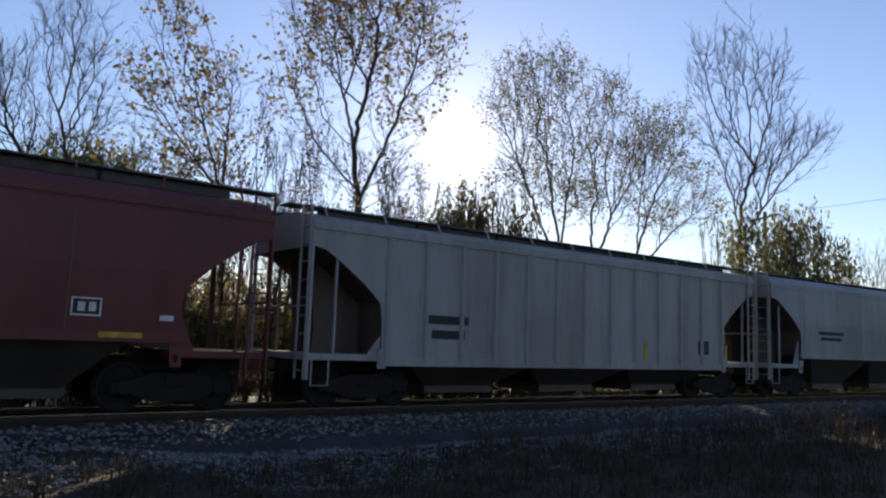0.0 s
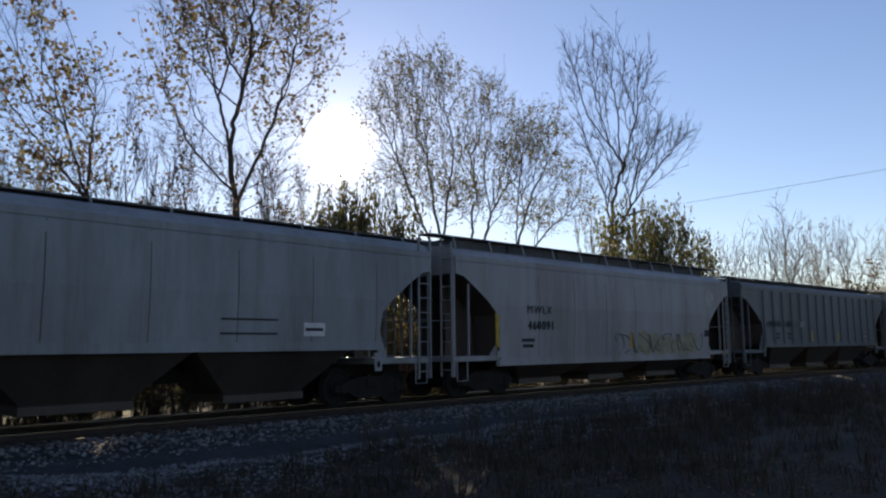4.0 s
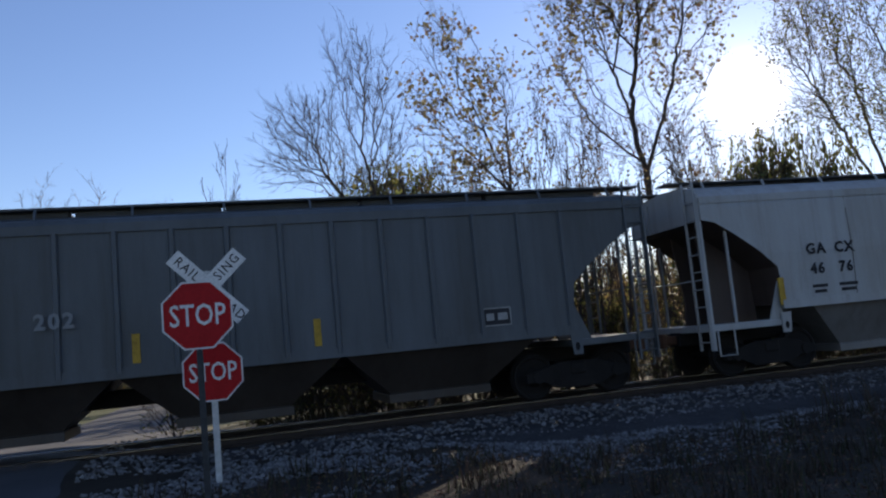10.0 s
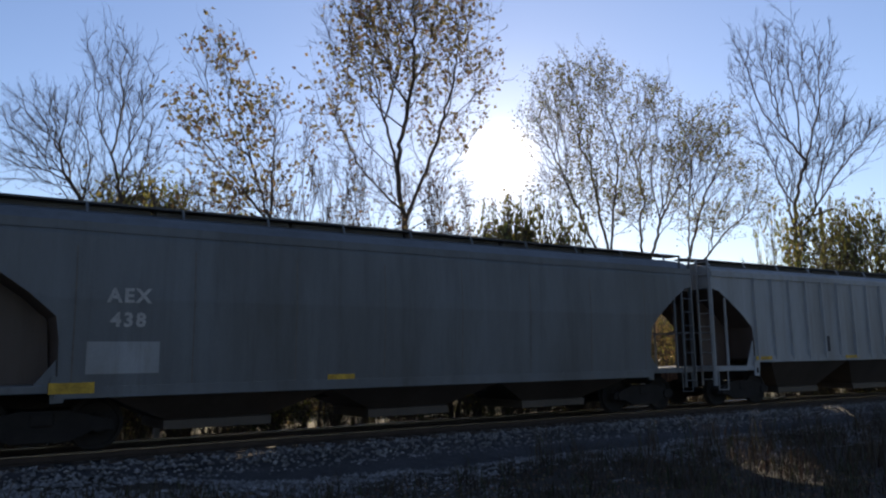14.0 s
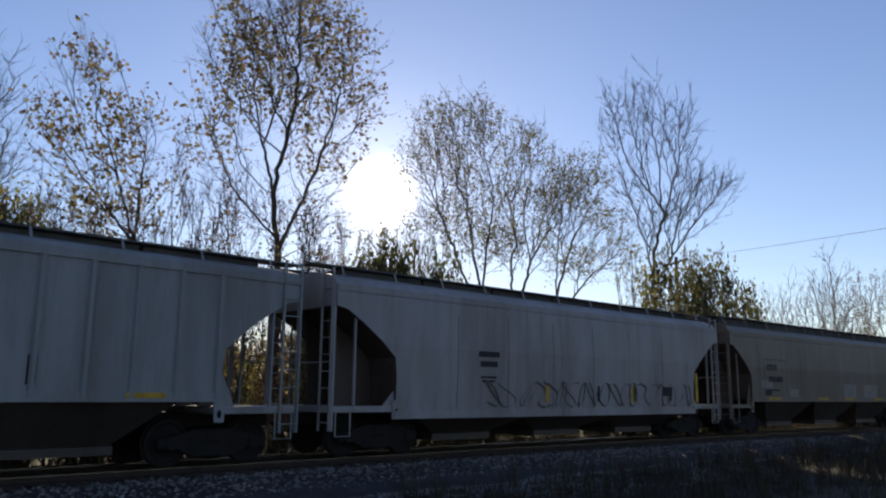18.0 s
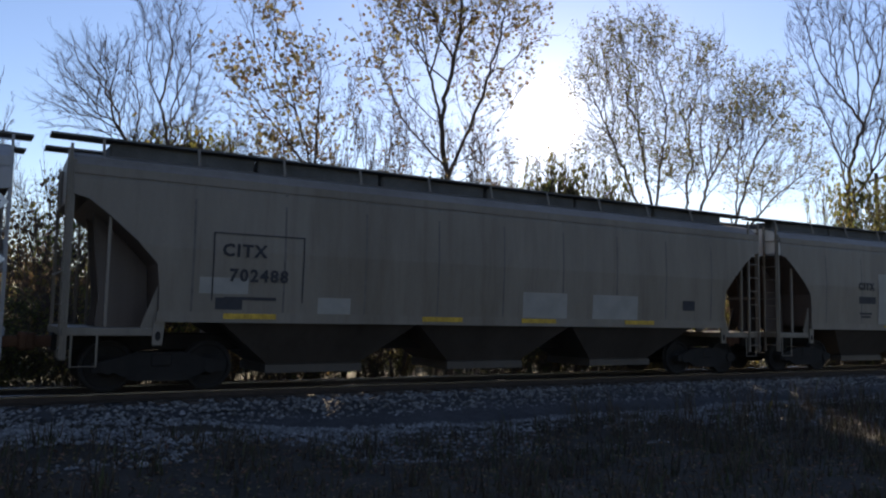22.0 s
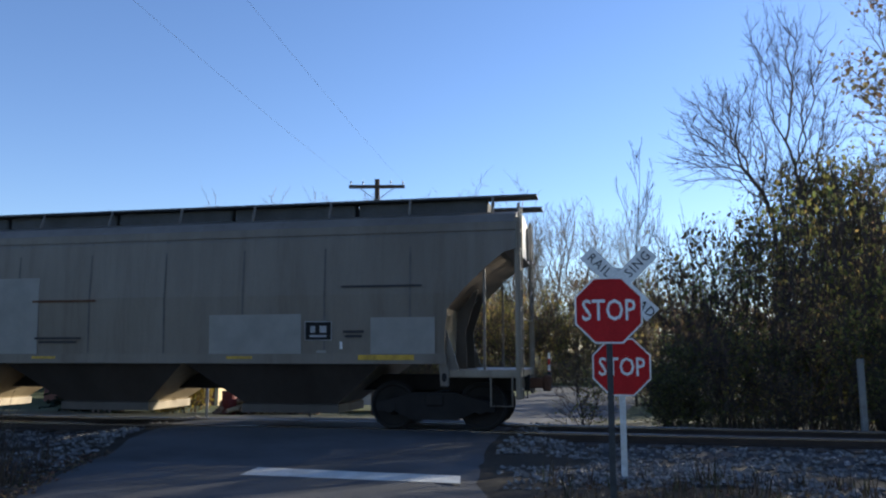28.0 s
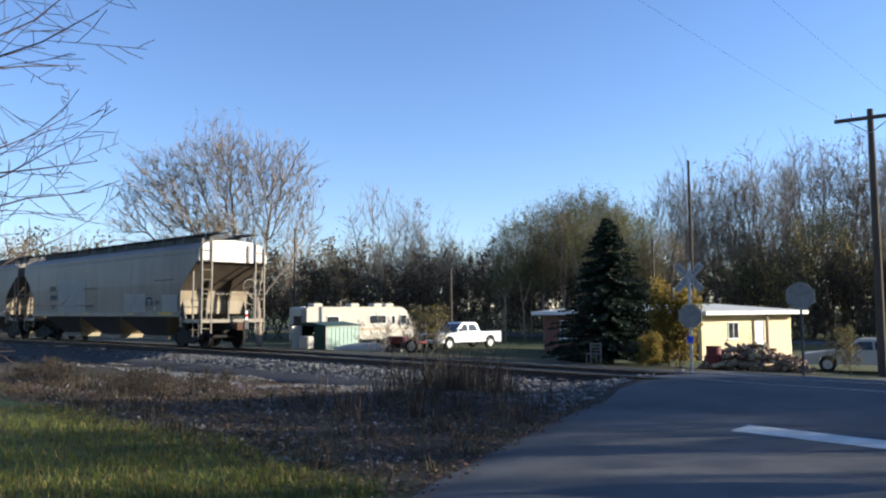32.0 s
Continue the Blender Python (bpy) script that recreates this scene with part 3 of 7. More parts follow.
def hopper_car(label, length, sill, curved, body_mat, ribs=0, marks=(), patches=(), reflectors=(), roof_mat=None, tall=4.48, big=None, plate=None, end_mat=None, spin=False, slope_mat=None, hopper_mat=None, scribble=None, bay=1.0):
    car = thing("hopper_car", label, "railway car", group="cars of the freight train")
    h = length / 2 - 0.5
    roof_mat = roof_mat or ROOF_DARK
    part("body", body_shape(h, sill, curved, bay), [body_mat, SLOPE_SHADED, end_mat or body_mat, slope_mat or SLOPE_SHADED, SLOPE_BROWN if slope_mat else SLOPE_SHADED], car)
    # top chord along the eaves
    for sg in (-1, 1):
        y = sg * (side_y(3.86, curved) + 0.012)
        s = Shape().prism([(y - 0.03, 3.78), (y + 0.03, 3.78), (y + 0.03, 3.9), (y - 0.03, 3.93)], "x", -h, h)
        part("top_chord", s, body_mat, car)
        y = sg * (side_y(sill, curved) - 0.02)
        s = Shape().box(-h + 1.75 * bay, h - 1.75 * bay, min(y, y + 0.07 * sg), max(y, y + 0.07 * sg), sill - 0.1, sill + 0.09)
        part("side_sill", s, body_mat, car)
        # raised walkway on brackets
        y0, y1 = sorted((sg * 0.45, sg * 0.92))
        board = part("running_board", Shape().box(-h - 0.35, h + 0.35, y0, y1, tall - 0.04, tall), roof_mat, car, "steel grating walkway on the roof")
        k = 11
        for i in range(k):
            x = -h + 0.5 + i * (2 * h - 1.0) / (k - 1)
            key = "bracket:%s%d%d%s" % (curved, sg, int(tall * 100), body_mat.name)
            me = shared(key, lambda: Shape().tube([(0, sg * 1.12, 4.03), (0, sg * 0.95, tall - 0.03)], [0.028, 0.028], 4), body_mat)
            part("bracket", me, None, board, m=pose(x, 0, 0))
    # wide hatches fill the walkway gap; their dark colour carries its shade
    for i in range(6):
        w = (2 * h - 1.2) / 6
        x = -h + 0.6 + i * w
        part("hatch", Shape().box(x + 0.04, x + w - 0.04, -0.74, 0.74, 4.1, tall - 0.045, c=0.03), roof_mat, car)
    part("centre_sill", Shape().box(-h - 0.1, h + 0.1, -0.2, 0.2, 0.72, 1.04, c=0.02), BLACK_STEEL, car)
    # discharge hoppers
    span = 2 * (h - 2.6)
    n, foot = 3, 0.85 if hopper_mat else 1.0
    for i in range(n):
        c, w = -span / 2 + span * (i + 0.5) / n, span / n / 2 - 0.06
        rings = [[(c - a, -b, z), (c + a, -b, z), (c + a, b, z), (c - a, b, z)] for a, b, z in ((w, 1.4, sill + 0.02), (w, 1.36, sill - 0.12), (foot, 0.8, 0.46), (foot + 0.04, 0.85, 0.44), (foot + 0.04, 0.85, 0.28))]
        low = Shape().loft(rings)
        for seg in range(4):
            low.m[seg * 4 + 1] = 1  # rear-facing sheet, on the last cars lightened as if sunlit
        part("discharge_hopper", low, [hopper_mat or HOPPER_GRIME, SLOPE_LIT if slope_mat else hopper_mat or HOPPER_GRIME], car, "grimy sloped discharge hopper")
    for e in (-1, 1):
        # rear trim of the last car is paler, sunlight painted into its colour
        trim = END_SUNLIT if end_mat and e > 0 else body_mat
        x0, x1 = sorted((e * (h - 1.85 * bay), e * (h + 0.06)))
        part("end_platform", Shape().box(x0, x1, -1.46, 1.46, 1.02, 1.16, c=0.015), trim, car)
        for sg in (-1, 1):
            part("bolster_web", Shape().prism([(e * (h - 1.78 * bay), 1.16), (e * (h - 1.45 * bay), 1.16), (e * (h - 1.78 * bay), sill + 0.55)], "y", sg * 1.4 - 0.02, sg * 1.4 + 0.02), body_mat, car)
            part("corner_post", Shape().box(e * h - 0.03, e * h + 0.03, sg * 1.44 - 0.03, sg * 1.44 + 0.03, 0.62, 4.02), trim, car)
            part("end_post", Shape().box(e * (h - 0.62) - 0.022, e * (h - 0.62) + 0.022, sg * 1.4 - 0.03, sg * 1.4 + 0.03, 1.16, 3.2), body_mat, car)
            me = shared("ladder:%s" % trim.name, lambda: ladder_shape(0.62, 4.3, 0.42), trim)
            if e * sg == -1 and not (end_mat and e > 0):
                part("ladder", me, None, car, "steel corner ladder", m=pose(e * h - (0.42 if e > 0 else 0), sg * 1.5, 0))
            else:
                part("ladder", me, None, car, "steel end ladder", m=pose(e * (h + 0.05), sg * 1.42 - (0.42 if sg > 0 else 0), 0, 0, 0, 90))
            part("handrail", Shape().tube([(e * (h + 0.02), sg * 1.4, 2.15), (e * (h + 0.02), 0, 2.15)], [0.018, 0.018], 5), trim, car)
            part("sill_step", Shape().tube([(e * (h - 0.1), sg * 1.46, 1.05), (e * (h - 0.1), sg * 1.46, 0.5), (e * (h - 0.5), sg * 1.46, 0.5), (e * (h - 0.5), sg * 1.46, 1.05)], [0.02] * 4, 5), body_mat, car)
            # jacking plate below the sill corner; a flat black oval paints its hole's shade
            part("jacking_plate", Shape().prism([(e * (h - 1.95 * bay), 1.3), (e * (h - 1.7 * bay), 1.3), (e * (h - 1.7 * bay), 0.86), (e * (h - 1.9 * bay), 0.86)], "y", sg * 1.47 - 0.02, sg * 1.47 + 0.02), body_mat, car)
            if sg < 0:
                part("jacking_hole", Shape().prism([(e * (h - 1.81 * bay) + 0.05 * math.cos(k * math.pi / 6), 1.02 + 0.085 * math.sin(k * math.pi / 6)) for k in range(12)], "y", -1.494, -1.488), BLACK_STEEL, car)
        for y in (-0.5, 0.5):
            # front webs close the view through, in the colour with shade painted in
            part("slope_web", Shape().prism(([(e * (h - 1.78 * bay), 1.16), (e * (h - 1.45 * bay), 1.16), (e * (h - 1.5 * bay), 1.9), (e * (h - 1.12 * bay), 2.78), (e * (h - 1.3 * bay), 2.66), (e * (h - 1.72 * bay), 2.28)] if e > 0 else [(e * (h - 1.78 * bay), 1.16), (e * (h - 0.55), 1.16), (e * (h - 0.6), 1.7), (e * (h - 0.42), 3.28), (e * (h - 0.72), 3.06), (e * (h - 1.3 * bay), 2.66), (e * (h - 1.72 * bay), 2.28)]), "y", y - 0.02, y + 0.02), (SLOPE_BROWN if slope_mat and e > 0 else SLOPE_SHADED), car)
        part("end_rib", Shape().box(min(e * h, e * (h + 0.05)), max(e * h, e * (h + 0.05)), 0.62, 0.72, 3.42, 4.12), body_mat, car)
        coupler = Shape().box(min(e * h, e * (h + 0.42)), max(e * h, e * (h + 0.42)), -0.1, 0.1, 0.78, 0.98, c=0.02)
        coupler.box(min(e * (h + 0.36), e * (h + 0.52)), max(e * (h + 0.36), e * (h + 0.52)), -0.16, 0.16, 0.72, 1.04, c=0.04)
        part("coupler", coupler, RUST, car, "rusty coupler")
        truck = part("truck", TRUCK, None, car, "black two-axle truck", m=pose(e * (h - 1.65), 0, 0))
        for ax in (-0.89, 0.89):
            w = part("wheelset", WHEELSET, None, truck, m=pose(ax, 0, WHEEL_R))
            if spin:
                SPINNING.append((w, ax))
    wheel = Shape().tube([(0.3 * math.cos(a), 0, 0.3 * math.sin(a)) for a in np.linspace(0, 2 * math.pi, 17)], [0.018] * 17, 5)
    for a in (0.3, 1.9, 3.4, 5.0):
        wheel.tube([(0, 0, 0), (0.3 * math.cos(a), 0, 0.3 * math.sin(a))], [0.012, 0.012], 4)
    part("brake_wheel", wheel, body_mat, car, m=pose(h + 0.08, 0.7, 2.45, 0, 0, 90))
    for i in range(ribs):
        x = -(h - 1.9) + i * 2 * (h - 1.9) / (ribs - 1)
        for sg in (-1, 1):
            me = shared("rib:%s%.2f%d" % (body_mat.name, sill, sg), lambda: Shape().prism([(-0.06, sg * 1.455), (-0.035, sg * 1.535), (0.035, sg * 1.535), (0.06, sg * 1.455)], "z", sill - 0.02, 3.8), body_mat)
            part("rib", me, None, car, m=pose(x, 0, 0))
    if not ribs and curved:
        # weld seams between the side sheets
        for i in range(9):
            x = (-h + i * 2 * h / 9) if bay == 1.0 else 0.772 * h * (i / 4 - 1)
            if abs(x) < h - 1.9:
                s = Shape()
                zz = [sill + 0.1, 1.9, 2.6, 3.2, 3.75]
                v = [(x + d, -(side_y(z, True) + 0.006), z) for z in zz for d in ((-0.012, 0.012) if bay == 1.0 else (-0.02, 0.02))]
                s.add(v, [(2 * j, 2 * j + 1, 2 * j + 3, 2 * j + 2) for j in range(4)])
                part("weld_seam", s, SEAM, car)
    for lift, (x, z, w, ht, mt) in enumerate(patches):
        s = Shape()
        zz = np.linspace(z - ht / 2, z + ht / 2, 4)
        v = [(x + d, -(side_y(q, curved) + 0.009 + 0.0015 * lift), q) for q in zz for d in (-w / 2, w / 2)]
        s.add(v, [(2 * j, 2 * j + 1, 2 * j + 3, 2 * j + 2) for j in range(3)])
        part("paint_patch", s, mt, car, "repainted rectangular patch")
    for x, z, body, size, mt in marks:
        me = text_mesh(body, size, 0.003, mt, spacing=1.22, bold=0.0 if "M" in body or "W" in body else 0.035)
        tilt = math.degrees(math.atan2(side_y(z + 0.3, curved) - side_y(z - 0.3, curved), 0.6))
        part("lettering", me, None, car, m=pose(x, -(side_y(z, curved) + (0.09 if ribs else 0.02)), z, tilt, 0, 0))
    if scribble:
        for stroke in graffiti(*scribble, curved):
            part("graffiti_stroke", stroke, GRAFFITI, car, "faded dark spray-painted stroke")
    for x, z, w, ht in reflectors:
        part("reflector", Shape().box(x - w / 2, x + w / 2, -(side_y(z, curved) + 0.062 if z < sill + 0.1 else side_y(z, curved) + 0.02), -side_y(z, curved) + 0.01, z - ht / 2, z + ht / 2), YELLOW, car, "yellow reflective strip")
    return car


SPINNING = []
# sunlight on the rear-facing sheets is put into this cream
SLOPE_LIT = paint("grimy_slope_sheet", (0.33, 0.265, 0.165), 0.5)
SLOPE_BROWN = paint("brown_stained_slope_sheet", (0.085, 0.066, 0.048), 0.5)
# shade of the car ends put into the colour, over grime
SLOPE_SHADED = paint("dark_grimy_slope_sheet", (0.075, 0.055, 0.048), 0.6)
HOPPER_GREY = paint("grimy_grey_hopper_paint", (0.2, 0.2, 0.2), 0.6)
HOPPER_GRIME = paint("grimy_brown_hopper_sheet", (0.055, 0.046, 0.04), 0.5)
END_SUNLIT = paint("worn_cream_trim_paint", (0.24, 0.205, 0.155), 0.6)
SEAM = mat("weld_seam_grime", (0.11, 0.1, 0.09), 0.7, scale=4)
END_WHITE = paint("pale_end_panel_paint", (0.62, 0.61, 0.57), 0.85)
GREY = paint("pale_grey_car_paint", (0.28, 0.28, 0.295), 0.6)
GREY_WARM = paint("warm_grey_car_paint", (0.152, 0.131, 0.108), 0.65)
GREY_DARK = paint("slate_grey_car_paint", (0.095, 0.11, 0.125), 0.6)
GREY_BLUE = paint("blue_grey_car_paint", (0.235, 0.257, 0.28), 0.6)
WHITE = paint("white_car_paint", (0.35, 0.365, 0.37), 0.75)
MAROON = paint("maroon_car_paint", (0.12, 0.022, 0.024), 0.6)
GRAFFITI_CREAM = mat("faded_cream_graffiti", (0.3, 0.27, 0.18), 0.7, dark=0.7, scale=3)
GRAFFITI = mat("faded_dark_graffiti", (0.1, 0.095, 0.085), 0.7, dark=0.7, scale=3)

# coupler places at the start, from the leading car back
JOINTS = [-10.3, 7.58, 25.07, 43.47, 60.62, 79.05, 97.22, 116.25, 134.71, 152.71, 171.52, 190.31]
SPEED, SLOWING = 7.0426, 0.01395


def bars(x, z, w, n, size=0.09):
    """Rows of small unreadable stencil as plain bars."""
    return [(x, z - i * size * 1.7, w * (1 - 0.18 * (i % 2)), size, STENCIL) for i in range(n)]


def sill_marks(sill, xs, w=0.75):
    return [(x, sill + 0.02, w, 0.1) for x in xs]


def build_train():
    cars = []
    ln = [b - a for a, b in zip(JOINTS, JOINTS[1:])]
    cars.append(hopper_car("maroon covered hopper car with grimy smooth sides", ln[0], 1.39, True, MAROON, tall=4.5,
                           patches=[(5.0, 1.88, 0.5, 0.32, STENCIL_WHITE), (5.0, 1.88, 0.44, 0.26, STENCIL), (4.92, 1.88, 0.12, 0.16, STENCIL_WHITE), (5.1, 1.88, 0.12, 0.16, STENCIL_WHITE), (6.4, 1.74, 0.25, 0.1, STENCIL_WHITE)],
                           reflectors=sill_marks(1.39, (-5, -1.5, 1.2, 5.6))))
    cars.append(hopper_car("pale grey covered hopper car with exterior ribs", ln[1], 1.02, False, GREY, ribs=13, tall=4.36,
                           patches=[(5.4, 1.6, 0.55, 0.42, STENCIL)] + bars(-4.6, 2.0, 1.2, 2, 0.2), reflectors=[(2.6, 1.45, 0.12, 0.5), (6.6, 1.45, 0.12, 0.5)]))
    cars.append(hopper_car("grey smooth-sided covered hopper car", ln[2], 1.47, True, GREY_BLUE, tall=4.34,
                           patches=bars(-5, 2.3, 1.7, 2, 0.12) + [(4.9, 1.85, 0.6, 0.3, STENCIL_WHITE), (4.9, 1.85, 0.5, 0.07, STENCIL), (3.2, 1.75, 1.4, 0.04, STENCIL), (3.2, 2.05, 1.4, 0.04, STENCIL)]))
    cars.append(hopper_car("grey low-sided covered hopper car with faded graffiti", ln[3], 0.97, True, GREY, tall=4.58,
                           marks=[(-4.5, 2.5, "MWLX", 0.36, STENCIL), (-4.4, 2.03, "460091", 0.36, STENCIL)],
                           patches=bars(-5.0, 1.6, 0.6, 2, 0.1) + [(6.1, 1.85, 0.4, 0.25, STENCIL)], scribble=(3, -0.4, 5.0, 1.15, 1.85),
                           reflectors=[(0.6, 1.6, 0.12, 0.55), (-6.4, 1.9, 0.14, 1.0)]))
    cars.append(hopper_car("slate blue-grey ribbed covered hopper car", ln[4] - 0.5, 1.36, False, GREY_DARK, ribs=15, tall=4.36,
                           marks=[(-5.65, 2.3, "NAHX", 0.36, STENCIL), (-4.15, 2.3, "041", 0.36, STENCIL), (-2.85, 2.3, "202", 0.36, GREY_BLUE)],
                           patches=bars(-5.3, 1.85, 0.5, 2, 0.1) + bars(-4.1, 1.85, 0.4, 2, 0.1) + [(5.0, 1.75, 0.6, 0.36, SIGN_GREYED), (5.0, 1.75, 0.55, 0.31, STENCIL), (4.86, 1.75, 0.16, 0.14, SIGN_GREYED), (5.12, 1.75, 0.2, 0.14, SIGN_GREYED)],
                           reflectors=[(-1.6, 1.75, 0.13, 0.5), (1.5, 1.75, 0.13, 0.5)]))
    cars.append(hopper_car("clean white covered hopper car with large black lettering", ln[5] - 0.44, 1.47, True, WHITE, tall=4.38,
                           marks=[(-5.63, 2.62, "GA", 0.33, STENCIL), (-4.88, 2.62, "CX", 0.33, STENCIL), (-5.63, 2.18, "46", 0.33, STENCIL), (-4.88, 2.18, "76", 0.33, STENCIL), (2.93, 3.46, "G", 0.8, STENCIL), (3.88, 3.46, "A", 0.8, STENCIL), (4.73, 3.46, "T", 0.8, STENCIL), (5.58, 3.46, "X", 0.8, STENCIL)],
                           patches=bars(-5.6, 1.8, 0.4, 2, 0.07) + bars(-4.85, 1.8, 0.5, 2, 0.07) + bars(3.6, 1.95, 1.0, 2, 0.07),
                           reflectors=[(-6.6, 1.75, 0.14, 0.6), (-3.2, 1.7, 0.12, 0.5), (0.4, 1.7, 0.12, 0.5), (4.4, 1.7, 0.12, 0.55)], hopper_mat=HOPPER_GREY))
    cars.append(hopper_car("dark slate covered hopper car with white stencils", ln[6], 1.03, True, GREY_DARK, tall=4.42,
                           marks=[(-6.15, 2.66, "AEX", 0.34, STENCIL_FADED), (-6.15, 2.24, "438", 0.34, STENCIL_FADED)],
                           patches=[(-6.2, 1.6, 1.2, 0.55, GREY_BLUE)], reflectors=[(-7.0, 1.1, 0.7, 0.18), (-2.0, 1.15, 0.6, 0.14)]))
    cars.append(hopper_car("grey ribbed covered hopper car with weathered panels", ln[7], 1.36, False, GREY_BLUE, ribs=17, tall=4.36,
                           patches=[(x, 1.8, 0.16, 0.5, STENCIL) for x in (-3.2, 0.2, 3.4)], reflectors=sill_marks(1.36, (-6.6, -2.0, 1.6, 5.4))))
    cars.append(hopper_car("pale grey smooth low-sided covered hopper car", ln[8], 0.96, True, GREY, tall=4.46,
                           patches=bars(-3.6, 2.5, 0.8, 2, 0.15) + bars(-3.6, 1.9, 0.6, 2, 0.06) + [(x, 1.5, 0.12, 0.45, STENCIL) for x in (1.2, 3.1, 5.2)] + [(5.0, 1.6, 0.6, 0.3, STENCIL)], scribble=(5, -3.8, 6.2, 1.1, 1.85),
                           reflectors=[(-1.2, 1.5, 0.13, 0.5), (3.0, 1.5, 0.13, 0.5), (6.9, 1.75, 0.13, 1.0)]))
    cars.append(hopper_car("warm grey covered hopper car with boxed stencils", ln[9], 1.37, True, GREY_WARM, tall=4.57,
                           marks=[(-5.95, 2.6, "CITX", 0.32, STENCIL), (-5.65, 2.14, "702488", 0.32, STENCIL)],
                           patches=[(-6.2, 1.62, 0.5, 0.22, STENCIL), (-4.1, 1.62, 0.7, 0.32, PATCH), (-6.3, 1.95, 0.9, 0.3, PATCH), (1.2, 1.75, 1.3, 0.6, PATCH), (3.4, 1.75, 1.5, 0.6, PATCH), (6.0, 1.85, 0.45, 0.26, STENCIL)] + bars(-5.8, 1.72, 1.0, 1, 0.06) + [(-5.65, 2.92, 1.75, 0.025, STENCIL), (-6.52, 2.3, 0.025, 1.25, STENCIL), (-4.78, 2.3, 0.025, 1.25, STENCIL)],
                           reflectors=sill_marks(1.37, (-5.8, -1.6, 1.0, 4.2), 1.0), spin=True, slope_mat=SLOPE_LIT, bay=0.82))
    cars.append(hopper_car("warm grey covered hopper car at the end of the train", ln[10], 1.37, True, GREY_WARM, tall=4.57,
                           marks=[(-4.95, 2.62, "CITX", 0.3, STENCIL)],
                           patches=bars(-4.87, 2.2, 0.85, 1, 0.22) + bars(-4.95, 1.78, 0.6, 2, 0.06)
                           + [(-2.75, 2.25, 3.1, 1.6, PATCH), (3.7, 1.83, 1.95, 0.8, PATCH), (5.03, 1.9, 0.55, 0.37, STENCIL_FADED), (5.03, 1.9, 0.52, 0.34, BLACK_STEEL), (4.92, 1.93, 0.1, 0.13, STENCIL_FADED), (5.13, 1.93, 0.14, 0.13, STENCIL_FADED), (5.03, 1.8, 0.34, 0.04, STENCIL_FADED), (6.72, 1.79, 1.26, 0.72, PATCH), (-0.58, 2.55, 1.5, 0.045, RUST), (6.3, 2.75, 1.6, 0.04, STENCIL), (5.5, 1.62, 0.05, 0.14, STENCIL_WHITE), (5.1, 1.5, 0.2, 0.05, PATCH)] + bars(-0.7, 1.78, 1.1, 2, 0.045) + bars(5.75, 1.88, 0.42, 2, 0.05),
                           reflectors=sill_marks(1.37, (6.4,), 1.1) + [(x, 1.385, 0.55, 0.05) for x in (-3.8, -1.0, 3.4)], spin=True, end_mat=END_WHITE, slope_mat=SLOPE_LIT, bay=0.76))
    fill, n = Shape(), 60
    for i in range(n + 1):
        x = 1.0 + 4.2 * i / n
        top = 1.62 + 0.22 * abs(math.sin(i * 0.26)) + 0.1 * math.sin(i * 0.11 + 1)
        fill.v += [(x, -(side_y(z, True) + 0.011), z) for z in (1.1 + 0.06 * math.sin(i * 0.5), top)]
    fill.f = [(2 * i, 2 * i + 2, 2 * i + 3, 2 * i + 1) for i in range(n)]
    fill.m = [0] * n
    part("graffiti", fill, GRAFFITI_CREAM, cars[3], "faded cream spray-painted lettering shape")
    disc = Shape()
    disc.add([(6.45 + 0.32 * math.cos(k * math.pi / 12), -(side_y(3.25 + 0.32 * math.sin(k * math.pi / 12), True) + 0.012), 3.25 + 0.32 * math.sin(k * math.pi / 12)) for k in range(24)], [tuple(range(24))])
    part("emblem", disc, SIGN_GREYED, cars[3], "plain white round emblem")
    h = ln[10] / 2 - 0.5
    mark = part("end_of_train_marker", Shape().box(h + 0.42, h + 0.5, 0.2, 0.42, 0.75, 1.1, c=0.02), SIGN_BLACK, cars[-1], "end-of-train device with red and white stripes")
    for i in range(4):
        part("stripe", Shape().box(h + 0.44, h + 0.48, 0.27, 0.37, 1.0 + i * 0.12, 1.12 + i * 0.12), SIGN_RED if i % 2 == 0 else SIGN_WHITE, mark)
    return cars


TRAIN = build_train()


def motions():
    """The train rolls by to the left and slows a little."""
    ts = list(range(0, 33))
    for i, (car, a, b) in enumerate(zip(TRAIN, JOINTS, JOINTS[1:])):
        rows = []
        shift = {4: 0.25, 5: 0.22}.get(i, 0.0)
        for t in ts:
            x, y, turn = on_track((a + b) / 2 + shift - SPEED * t + SLOWING * t * t / 2)
            rows.append((t, pose(x, y, 0, 0, 0, turn)))
        walk(car, rows)
    for w, ax in SPINNING:
        rows = []
        for i in range(0, 321):
            t = i / 10
            rows.append((t, pose(ax, 0, WHEEL_R, 0, -math.degrees((SPEED * t - SLOWING * t * t / 2) / WHEEL_R), 0)))
        walk(w, rows)

